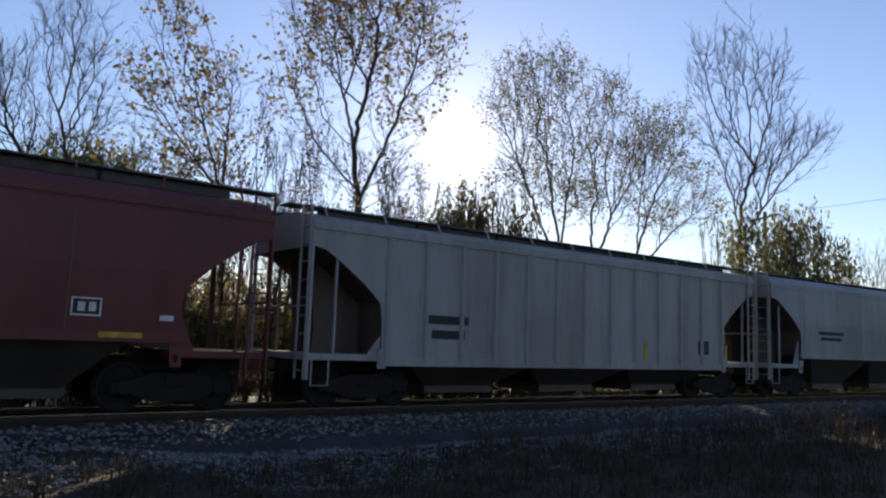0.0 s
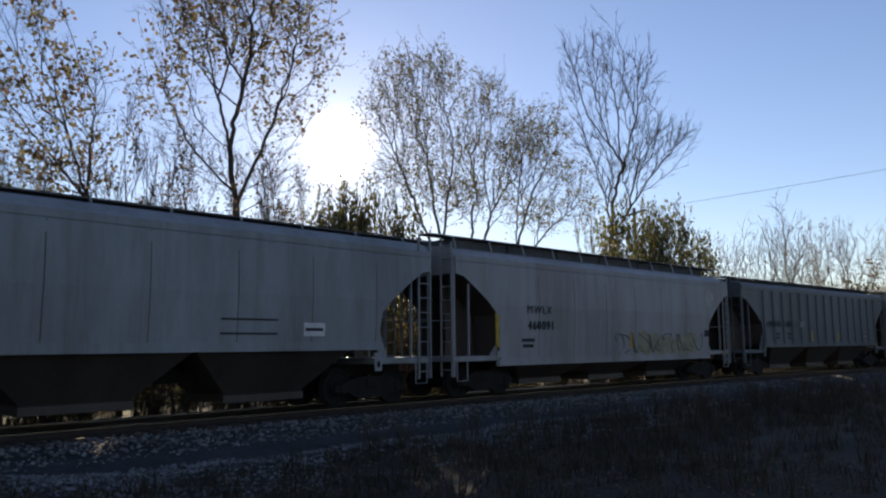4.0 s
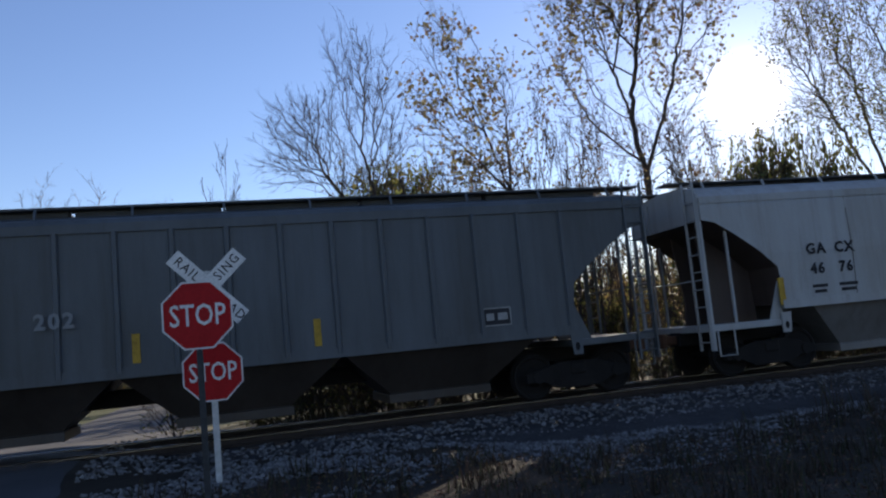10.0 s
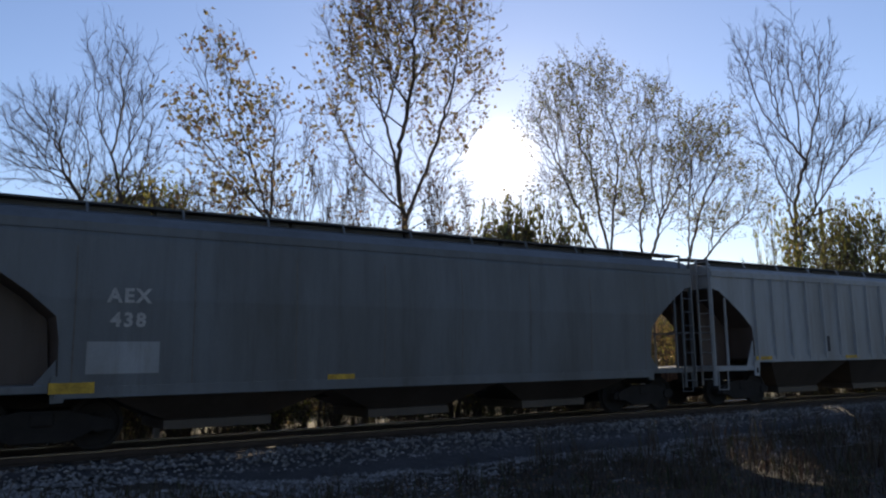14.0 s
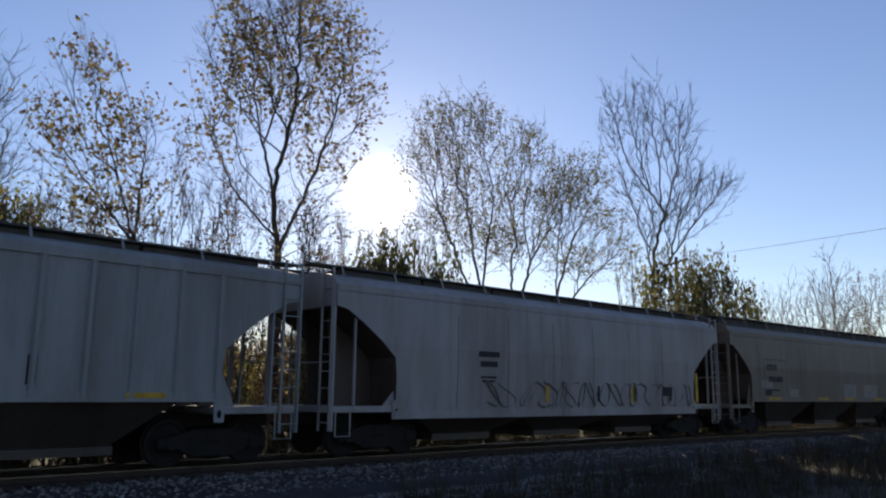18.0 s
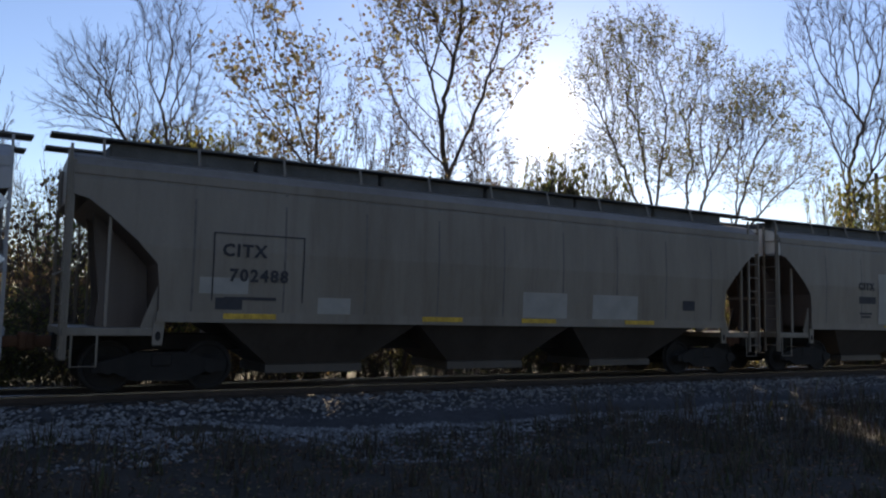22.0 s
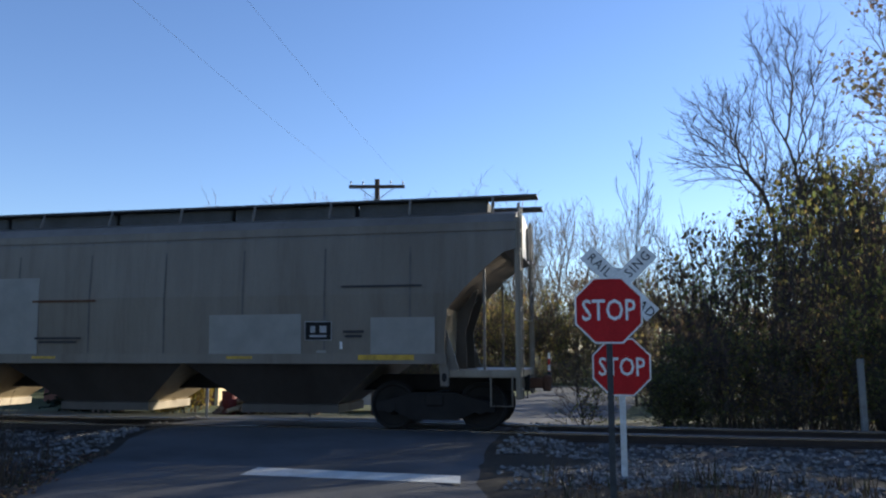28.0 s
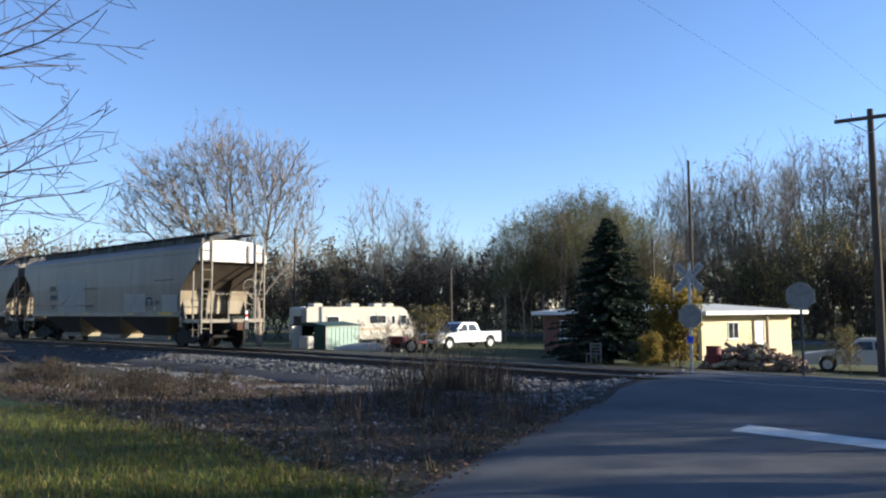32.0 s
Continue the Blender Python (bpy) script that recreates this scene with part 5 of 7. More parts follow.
    # the last two bushes here are added to keep sun off the near ground
    spots += [(2.6, 27, 7.5, 2, 4), (5.0, 26, 10.2, 2, 4.0), (8.0, 25.5, 10.2, 2, 4.2), (10.8, 25, 11.2, 0, 4.5), (14.0, 25, 12.2, 0, 4.6), (17.0, 25, 10.4, 0, 4.2), (20.2, 25, 8.5, 2, 4), (6.6, 24, 6.4, 0, 3.6), (12.2, 23.5, 6.2, 2, 3.6), (16.0, 23.6, 6.8, 0, 3.6), (34.8, 31, 9.4, 2, 2.8), (36.6, 30, 10.0, 0, 2.6)]
    for k in range(16):
        az = 21 + k * 2.1
        near = 15.3 / math.cos(radians(az)) * (1 - 0.0006 * max(0, az - 20) ** 1.3)
        spots.append((az, near + 6.5 + 5 * rng.random(), 1.0 + 3.0 * rng.random(), k % 3, 3.0))
    for k in range(10):
        spots.append((3 + k * 2.2, 22.2 + rng.random(), 1.2 + 2.5 * rng.random(), (k + 1) % 3, 3.0))
    for k in range(13):  # middle growth that keeps the sun off the ground
        az = 23 + k * 2.1
        near = 15.3 / math.cos(radians(az)) * (1 - 0.0006 * max(0, az - 20) ** 1.3)
        spots.append((az, near + 9 + 6 * rng.random(), 3.6 + 3.0 * rng.random(), (0, 2, 0, 2)[k % 4], 3.2))
    for k in range(30):  # low growth along the foot of the bank
        x, y, _ = on_track(-1 + k * 2.4, 5.0 + 1.2 * rng.random())
        spots.append((math.degrees(math.atan2(x, y)), math.hypot(x, y), -1.2 + 1.4 * rng.random(), k % 3, 2.6))
    names = ("olive-green thicket shrub", "dark evergreen thicket shrub", "brown-leaved thicket shrub")
    for az, d, el, kind, w in spots:
        p = at(az, d)
        hgt = height_for(el, d, p.x, p.y)
        plant(names[kind] + " behind the track", shrub[kind], p.x, p.y, rng.uniform(0, 360), "thicket shrubs", (w / 4.2, w / 4.2, hgt / 4.0), name="shrub", category="shrub")

    ditch_bush = tree_meshes(75, 4.0, 4.2, stems=6, spread_stems=0.6, trunk_r=0.05, clear=0.1, shoots=(7, 5, 3), leaves=(DRY, WEED_GREEN), per_tip=2, leaf_size=0.16, leaf_share=0.6, up=0.2, wiggle=0.25, twig=0.012)
    for k in range(7):  # low brown growth in the ditch beside the lawn
        x, y = -17.0 - k * 0.95 + rng.uniform(-0.4, 0.4), 7.2 + rng.uniform(-0.9, 1.2)
        plant("low brown weedy bush beside the lawn", ditch_bush, x, y, rng.uniform(0, 360), "ditch bushes", (0.28, 0.28, 0.1 + 0.08 * rng.random()), name="shrub", category="shrub")
    # woods further off
    far = []
    for k in range(6):
        lv = (None, (LEAF_OLIVE, LEAF_RUST), (LEAF_DARK, LEAF_GREEN), None, (LEAF_RUST, LEAF_OLIVE), (LEAF_GREEN, LEAF_DARK))[k]
        vase = ([[(0, -0.4), (0, 3.5), (0.2, 6.0), (0.5, 12.2)], [(0, 3.5), (-1.2, 7.0), (-1.9, 11.2)], [(0, 4.2), (1.5, 7.5), (2.2, 10.8)]], [(0.1, 11.0, 2.0, 2.5), (-1.9, 9.5, 1.3, 2.4), (2.0, 9.3, 1.3, 2.3), (0, 7.0, 2.3, 1.8)])
        spire = ([[(0, -0.4), (0.1, 6.0), (-0.1, 12.6)], [(0.1, 5.0), (1.2, 8.5), (1.5, 11.0)]], [(0, 9.6, 1.9, 4.0), (0.5, 6.2, 2.1, 1.9), (-0.8, 7.8, 1.8, 2.0)])
        far.append(grown_tree(80 + k, *(vase if k in (0, 1, 5) else spire), leaves=lv, leaf_size=0.105, per_tip=9, leaf_share=(0, 0.35, 0.95, 0, 0.35, 0.85)[k], clump=(0, 0.3, 0, 0, 0.3, 0.1)[k], density=5.5, direct=0.5, twig=0.0092, power=2.25, spurs=2, spur=0.55, scatter=0.2, bark=BARK_BROWN))
    woods = []
    for k in range(15):  # right, beyond the open gap
        woods.append((67.2 + k * 1.5, 72 + 10 * rng.random(), 8.6 - 0.12 * abs(k - 5) + rng.uniform(-0.9, 0.6), (0, 3, 0, 3, 4)[k % 5]))
    woods.append((71.4, 66, 10.5, 3))
    for k in range(22):  # behind the row along the track
        woods.append((2 + k * 3.0, 62 + 12 * rng.random(), 6.0 + rng.uniform(-1.5, 2.0), (0, 4, 3, 1)[k % 4]))
    for k in range(11):  # straight ahead, behind the crossing
        woods.append((-14 + k * 1.55, 94 + 9 * rng.random(), 11.3 + rng.uniform(-1.4, 1.0), (0, 0, 3, 0, 0, 1)[k % 6]))
    for k in range(28):  # behind the house
        woods.append((-31 + k * 0.66, (86 if k < 14 else 104) + 12 * rng.random(), 11.0 + rng.uniform(-1.5, 1.2), (0, 1, 3, 0, 3, 4, 3)[k % 7]))
    for k in range(9):
        woods.append((-42.5 + k * 1.4, 66 + 8 * rng.random(), 7.2 + 1.3 * math.sin(k * 0.5) + rng.uniform(-0.4, 0.4), (2, 5, 2, 1, 5)[k % 5]))
    for k in range(12):
        woods.append((-58 + k * 1.35, 80 + 10 * rng.random(), 5.2 + 1.2 * rng.random(), (0, 4, 3, 1)[k % 4]))
    for k in range(10):
        woods.append((-88 + k * 3.0, 75 + 10 * rng.random(), 5.0 + 1.2 * rng.random(), (0, 4, 3, 1)[k % 4]))
    for k in range(34):  # dense dark growth behind the house and the yard
        az = -62 + k * 1.72
        woods.append((az, 88 + 10 * rng.random(), (5.0 if az < -42 else 6.6) + rng.uniform(-0.8, 0.8), (0, 2, 4, 3, 5)[k % 5]))
    for az, el, kind in ((-40.6, 7.4, 2), (-39.4, 8.0, 2), (-38.0, 8.9, 5), (-36.4, 9.4, 5), (-34.8, 9.0, 5), (-33.4, 8.2, 5), (-37.2, 8.6, 2), (-35.6, 8.8, 2)):
        woods.append((az, 76 + 3 * rng.random(), el, kind))
    for az, el in ((-10.6, 13.2), (-6.8, 13.0)):
        woods.append((az, 96, el, 3))
    for az, el, sd in ((-51.9, 10.0, 0), (-48.9, 8.9, 4), (-47.0, 7.6, 3), (-50.2, 7.4, 0)):
        woods.append((az, 76, el, sd))
    labels = ("bare leafless woodland tree", "woodland tree with thin olive and brown leaves", "leafy dark green woodland tree", "bare pale-barked woodland tree", "woodland tree with rust-brown leaves", "woodland tree with olive-green leaves")
    for az, d, el, kind in woods:
        p = at(az, d)
        hgt = height_for(el, d, p.x, p.y)
        w = 0.75 + 0.35 * rng.random()
        plant(labels[kind], far[kind], p.x, p.y, rng.uniform(0, 360), "woodland trees", (w * hgt / 14, w * hgt / 14, hgt / 14))
    # understorey along the far woods
    for k in range(44):
        az = -60 + k * 1.9
        if -9 < az < 1:
            d = 72 + 6 * rng.random()
        elif az >= 1:
            continue
        else:
            d = 74 + 8 * rng.random()
        p = at(az, d)
        hgt = height_for(3.0 + 1.8 * rng.random(), d, p.x, p.y)
        plant(names[k % 3] + " at the edge of the woods", far_shrub[k % 3], p.x, p.y, rng.uniform(0, 360), "woodland edge shrubs", (1.7, 1.7, hgt / 4.0), name="shrub", category="shrub")
    for k in range(26):  # pale yellow-olive saplings along the cross road
        az = -26 + k * 1.1
        p = at(az, 71 + 9 * rng.random())
        hgt = height_for(2.8 + 3.4 * rng.random(), p.length, p.x, p.y)
        plant("pale yellow-olive sapling thicket along the road", shrub[3], p.x, p.y, rng.uniform(0, 360), "roadside saplings", (1.1, 1.1, hgt / 4.0), name="sapling", category="tree")
    for k in range(42):  # low dark brush along the far side of the cross road
        x, y = -78 + k * 2.15 + rng.uniform(-0.6, 0.6), 67.5 + 3 * rng.random()
        plant("low dark brush along the cross road", far_shrub[k % 3], x, y, rng.uniform(0, 360), "cross road brush", (0.9, 0.7, 0.4 + 0.25 * rng.random()), name="shrub", category="shrub")
    for k in range(26):
        az = 3 + k * 2.5
        p = at(az, 44 + 10 * rng.random())
        plant(names[k % 3] + " deep in the woods", far_shrub[k % 3], p.x, p.y, rng.uniform(0, 360), "woodland edge shrubs", (1.5, 1.5, 0.9 + 0.7 * rng.random()), name="shrub", category="shrub")
    for k in range(14):
        az = 67 + k * 1.7
        p = at(az, 66 + 5 * rng.random())
        plant(names[2 - k % 2] + " at the edge of the woods", far_shrub[2 - k % 2], p.x, p.y, rng.uniform(0, 360), "woodland edge shrubs", (1.7, 1.7, 1.3 + 0.4 * rng.random()), name="shrub", category="shrub")
    for k in range(46):  # the far edge of the woods
        az = -80 + k * 1.85
        p = at(az, 118 + 14 * rng.random())
        hgt = height_for(3.2 + 2.2 * rng.random(), p.length, p.x, p.y)
        plant(names[(k * 2) % 3] + " far back in the woods", far_shrub[(k * 2) % 3], p.x, p.y, rng.uniform(0, 360), "far woodland shrubs", (3.2, 3.2, hgt / 4.0), name="shrub", category="shrub")
    for k in range(24):
        az = 3 + k * 3.4
        p = at(az, 88 + 10 * rng.random())
        hgt = height_for(3.0 + 2.0 * rng.random(), p.length, p.x, p.y)
        plant(names[(k * 2) % 3] + " far back in the woods", far_shrub[(k * 2) % 3], p.x, p.y, rng.uniform(0, 360), "far woodland shrubs", (2.8, 2.8, hgt / 4.0), name="shrub", category="shrub")
    # the broad tree beyond the train's end
    row_tree("broad spreading tree with few yellow-green leaves", -63.2, 52, 27,
             [[(2.6, -0.9), (2.4, 2.6), (1.0, 6.5), (0.4, 12.4)], [(2.4, 2.0), (-0.9, 5.5), (-3.4, 10.4)], [(2.5, 2.2), (3.0, 5.8), (3.6, 11.0)], [(2.4, 1.6), (-2.4, 4.4), (-5.6, 7.8)], [(2.6, 2.0), (4.6, 4.8), (6.0, 7.6)]],
             [(-3.4, 9.2, 2.7, 3.0), (0, 11.2, 3.0, 2.7), (3.4, 10.2, 2.8, 2.9), (0, 7.0, 3.8, 2.4), (-5.4, 7.3, 1.6, 2.1), (5.2, 7.3, 1.7, 2.2)],
             leaves=(LEAF_OLIVE, LEAF_GOLD), leaf_size=0.1, per_tip=4, leaf_share=0.3, clump=0.5, density=8.5, direct=0.5, depth=0.8, twig=0.0115, power=2.5, spurs=3, spur=0.65, bark=BARK_BROWN)
    # bare tree close by, whose boughs reach into view
    near_tree()


def near_tree():
    """Slender bare tree whose fine boughs reach out over the lawn."""
    rng = random.Random(23)
    spec = dict(wiggle=0.13, up=0.35, twig=0.0038, levels=3, shoots=(0, 6, 4), clear=0.2, angle=(25, 60), ratio=(0.4, 0.45, 0.5))
    out, tips = [], []
    root = at(-89.5, 8.2)
    for k in range(28):
        z = 1.0 + 5.8 * k / 27
        a = rng.uniform(-0.5, 0.5) + (radians(78) if k % 3 else rng.uniform(0, 6.283))
        d = Vector((math.cos(a), math.sin(a), rng.uniform(-0.05, 0.4))).normalized()
        limb(rng, out, Vector((0, 0, z)), d, (3.4 - 0.22 * z) * rng.uniform(0.7, 1.1), 0.02, 1, spec, tips)
    trunk = Shape().tube([(0, 0, -0.5), (0.04, 0.02, 1.5), (-0.03, 0.05, 4.0), (0.05, 0.0, 6.4), (0.1, 0, 8.0)], [0.16, 0.12, 0.09, 0.05, 0.012], 8)
    crown = Shape()
    for lv, pts, radii in out:
        (trunk if lv <= 1 else crown).tube(pts, radii, 5 if lv == 1 else 3, 0)
    t = thing("tree", "bare leafless tree with fine boughs over the lawn", "tree", pose(root.x, root.y, ground_z(root.x, root.y)))
    part("trunk", trunk, TWIG, t)
    part("crown", crown, TWIG, t)


def spruce(x, y, height, width, label):
    rng = random.Random(9)
    t = thing("spruce_tree", label, "tree", pose(x, y, ground_z(x, y)))
    part("trunk", Shape().tube([(0, 0, -0.3), (0.03, 0, height * 0.5), (0, 0, height * 0.97)], [0.16, 0.1, 0.015], 8), BARK, t)
    s = Shape()
    lv = 0.35
    while lv < height * 0.99:
        f = lv / height
        reach = width / 2 * (1 - f) ** 0.85 * (0.85 if lv < 0.6 else 1) + 0.08
        for _ in range(int(9 + 9 * (1 - f))):
            a = rng.uniform(0, 6.283)
            r = reach * rng.uniform(0.75, 1.1)
            d = Vector((math.cos(a), math.sin(a), 0))
            p0, p1 = Vector((0, 0, lv)), d * r + Vector((0, 0, lv - 0.12 * r + rng.uniform(-0.08, 0.1)))
            s.tube([p0, p0.lerp(p1, 0.5) + Vector((0, 0, 0.03)), p1], [0.02, 0.013, 0.006], 3, 0)
            m = int(10 + r * 22)
            for i in range(m):
                w = (i + 1) / m
                c = p0.lerp(p1, w)
                side = d.cross(Vector((0, 0, 1))) * rng.choice((-1, 1))
                u = (d * 0.5 + side * rng.uniform(0.2, 1) + Vector((0, 0, rng.uniform(-0.5, 0.25)))).normalized()
                ln = 0.3 * rng.uniform(0.5, 1.1) * (0.5 + 0.5 * (1 - w))
                v = u.cross(Vector((rng.gauss(0, 1), rng.gauss(0, 1), rng.gauss(0, 1)))).normalized() * 0.06
                s.add([c - v, c + v, c + u * ln + v * 0.5, c + u * ln - v * 0.5], [(0, 1, 2, 3)], 1)
        lv += 0.17
    part("needles", s, [BARK, NEEDLE], t, "dark blue-green needled boughs")


build_trees()
SPRUCE = at(-35.0, 36)
spruce(SPRUCE.x, SPRUCE.y, height_for(6.6, 36, SPRUCE.x, SPRUCE.y), 6.6, "dark conical spruce tree in front of the house")

# ---- signs at the crossing ----
def octagon(r, y0, y1, slot=0, shape=None):
    s = shape or Shape()
    c = r / math.cos(math.pi / 8)
    out = [(c * math.cos(math.pi / 8 + k * math.pi / 4), c * math.sin(math.pi / 8 + k * math.pi / 4)) for k in range(8)]
    return s.prism(out, "y", y0, y1, slot)


def stop_panel(parent, z, name="stop_sign_panel", flip=False):
    """Octagonal red panel with white rim and letters; faces -y unless flipped."""
    m = pose(0, 0, z, 0, 0, 180 if flip else 0)
    panel = part(name, octagon(0.381, -0.004, 0.0), SIGN_WHITE, parent, "octagonal red stop sign with white rim", m)
    part("red_face", octagon(0.362, -0.006, -0.004), SIGN_RED, panel)
    part("sign_back", octagon(0.378, 0.0, 0.004), SIGN_BACK, panel, "bare metal back of the sign")
    me = text_mesh("STOP", 0.345, 0.0015, SIGN_WHITE, bold=0.008)
    me.transform(Matrix.Diagonal((0.74, 1, 1, 1)))
    part("lettering", me, None, panel, m=pose(0, -0.008, -0.01))
    return panel


def u_post(z0, z1, w=0.07):
    s = Shape()
    s.prism([(-w / 2, 0.012), (w / 2, 0.012), (w / 2, 0.03), (w * 0.25, 0.05), (-w * 0.25, 0.05), (-w / 2, 0.03)], "z", z0, z1)
    return s


def crossbuck(parent, z, flip=False):
    m = pose(0, 0, z, 0, 0, 180 if flip else 0)
    for a, words, dy in ((45, "RAILROAD", -0.02), (-45, "CROSSING", -0.008)):
        # far blades are greyed, the shade on their back put into the colour
        blade = part("crossbuck_blade", Shape().box(-0.61, 0.61, -0.004, 0.004, -0.115, 0.115), SIGN_GREYED if flip else SIGN_WHITE, parent, "white crossbuck blade with black letters", m @ pose(0, dy, 0) @ pose(0, 0, 0, 0, a, 0))
        for word, x in ((words[:4], -0.36), (words[4:], 0.36)):
            me = text_mesh(word, 0.18, 0.0015, SIGN_BLACK, spacing=1.2)
            me.transform(Matrix.Diagonal((0.9, 1, 1, 1)))
            part("lettering", me, None, blade, m=pose(x, -0.006, 0))
            if flip:
                part("lettering", me, None, blade, m=pose(x, 0.006, 0, 0, 0, 180))


def build_signs():
    x, y = -0.137, 9.15
    sign = thing("stop_sign", "red stop sign on a dark steel post", "stop sign", pose(x, y, 0))
    stop_panel(sign, 1.955)
    part("post", u_post(ground_z(x, y) - 0.3, 2.28), POST_DARK, sign, "dark steel channel post")
    x, y = -0.01, 10.75
    sign = thing("railroad_crossing_sign", "white crossbuck above a small red stop sign on a white post", "crossing sign", pose(x, y, 0))
    stop_panel(sign, 1.285)
    crossbuck(sign, 2.4)
    part("post", u_post(ground_z(x, y) - 0.3, 2.62, 0.08), POST_WHITE, sign, "weathered white post")
    p = at(-29.5, 27)
    sign = thing("railroad_crossing_sign", "crossing sign seen from behind beyond the track", "crossing sign", pose(p.x, p.y, 0, 0, 0, 12))
    stop_panel(sign, 1.22, flip=True)
    crossbuck(sign, 2.5, flip=True)
    part("post", u_post(ground_z(p.x, p.y) - 0.3, 3.0, 0.09), GALV, sign)
    part("blue_plate", Shape().box(-0.11, 0.11, -0.05, -0.042, 0.34, 0.56), SIGN_BLUE, sign, "small blue notice plate")
    p = at(-22.4, 24.6)
    sign = thing("stop_sign", "stop sign seen from behind beyond the track", "stop sign", pose(p.x, p.y, 0, 0, 0, 14))
    stop_panel(sign, 1.8, flip=True)
    part("post", u_post(ground_z(p.x, p.y) - 0.3, 2.15), POST_DARK, sign)
    p = at(-11.0, 50)
    sign = thing("road_sign", "small round and square road signs on a post", "road sign", pose(p.x, p.y, 0))
    c = ground_z(p.x, p.y)
    part("post", u_post(c - 0.2, 1.9), GALV, sign)
    part("round_panel", Shape().prism([(0.42 * math.cos(k * math.pi / 8), 1.45 + 0.42 * math.sin(k * math.pi / 8)) for k in range(16)], "y", -0.01, 0.0), SIGN_GREYED, sign)
    part("square_panel", Shape().box(-0.3, 0.3, -0.01, 0.0, 0.45, 0.9), SIGN_GREYED, sign)
    # short marker post beside the rails
    x, y, _ = on_track(5.2, 3.6)
    single("marker_post", Shape().box(-0.07, 0.07, -0.05, 0.05, -0.8, 1.35, c=0.02), SIGN_BACK, "short grey marker post beside the track", "post", pose(x, y, 0))


def utility_pole(x, y, top, arm=2.4, turn=0.0, label="wooden utility pole with a braced crossarm", r=0.15):
    g = ground_z(x, y)
    t = thing("utility_pole", label, "utility pole", pose(x, y, 0, 0, 0, turn))
    part("pole", Shape().tube([(0, 0, g - 0.4), (0.02, 0, (g + top) / 2), (0, 0, top)], [r * 1.15, r, r * 0.75], 10), POLE_WOOD, t)
    if arm:
        part("crossarm", Shape().box(-arm / 2, arm / 2, -0.2, -0.09, top - 0.42, top - 0.28, c=0.012), POLE_WOOD, t)
        for sg in (-1, 1):
            part("brace", Shape().tube([(sg * 0.75, -0.2, top - 0.42), (0, -0.16, top - 0.95)], [0.018, 0.018], 5), GALV, t)
            for k in (0.5, 0.93):
                part("insulator", Shape().tube([(sg * k * arm / 2, -0.145, top - 0.28), (sg * k * arm / 2, -0.145, top - 0.2), (sg * k * arm / 2, -0.145, top - 0.16), (sg * k * arm / 2, -0.145, top - 0.11)], [0.02, 0.02, 0.045, 0.03], 8), GALV, t)
    return t


def wire(a, b, sag, r=0.0028, name="overhead_wire", label="thin dark overhead wire"):
    pts = []
    a, b = Vector(a), Vector(b)
    for k in range(25):
        w = k / 24
        pts.append(a.lerp(b, w) - Vector((0, 0, sag * 4 * w * (1 - w))))
    single(name, Shape().tube(pts, [r] * 25, 4), SIGN_BLACK, label, "wire")


def build_poles():
    p = at(-17.8, 33)
    utility_pole(p.x, p.y, 1.46 + 33 * math.tan(radians(12.75)), turn=12)
    q = Vector((-5.0, -14.0, 0))
    utility_pole(q.x, q.y, 8.9, turn=4)
    top = 1.46 + 33 * math.tan(radians(12.75)) - 0.12
    for sg in (-1, 1):
        wire((p.x + sg * 1.1, p.y + sg * 0.2, top), (q.x + sg * 1.1, q.y, 8.78), 0.5)
    # the line that runs off to the right
    a, b = at(61.5, 58), at(99, 48)
    utility_pole(a.x, a.y, 1.46 + 58 * math.tan(radians(9.5)) + 0.2, turn=60)
    utility_pole(b.x, b.y, 1.46 + 48 * math.tan(radians(12.2)) + 0.2, turn=60)
    wire((a.x, a.y, 1.46 + 58 * math.tan(radians(9.5))), (b.x, b.y, 1.46 + 48 * math.tan(radians(12.2))), 0.25, 0.013)
    for az, d, el, r in ((-29.3, 50, 10.4, 0.1), (-31.9, 48, 4.9, 0.07), (-46.5, 56, 3.1, 0.1), (-57.9, 70, 6.0, 0.1)):
        c = at(az, d)
        utility_pole(c.x, c.y, 1.46 + d * math.tan(radians(el)), arm=0, label="slim weathered wooden pole without crossarm", r=r)


# ---- house, shed, vehicles beyond the track ----
HOUSE_YELLOW = mat("cream_yellow_siding", (0.74, 0.57, 0.31), 0.7, dark=0.88, light=1.08, scale=1.5, fine=12, bump=0.1)
HOUSE_BRICK = mat("brown_brick_wall", (0.2, 0.1, 0.07), 0.85, dark=0.7, scale=3, fine=30)
ROOF_PALE = mat("pale_roofing", (0.5, 0.5, 0.46), 0.7, dark=0.8, scale=2)
TRIM_WHITE = mat("white_trim", (0.68, 0.67, 0.62), 0.6, dark=0.9, scale=3)
GLASS_DARK = mat("window_glass", (0.03, 0.035, 0.04), 0.08, dark=0.8, scale=2, bump=0, spec=0.6)
DOOR_BROWN = mat("brown_door", (0.12, 0.07, 0.04), 0.6, scale=3)
GREEN_STEEL = mat("green_steel_siding", (0.03, 0.07, 0.05), 0.5, scale=3)
MINT = mat("pale_mint_steel", (0.24, 0.32, 0.27), 0.5, dark=0.85, scale=3)
WHITE_SHELL = mat("white_vehicle_shell", (0.52, 0.47, 0.38), 0.4, dark=0.85, light=1.05, scale=1.2, bump=0.02)
RV_STRIPE = mat("faded_tan_stripe", (0.4, 0.3, 0.18), 0.5, scale=3, bump=0)
TYRE = mat("tyre_rubber", (0.02, 0.02, 0.02), 0.85, scale=6)
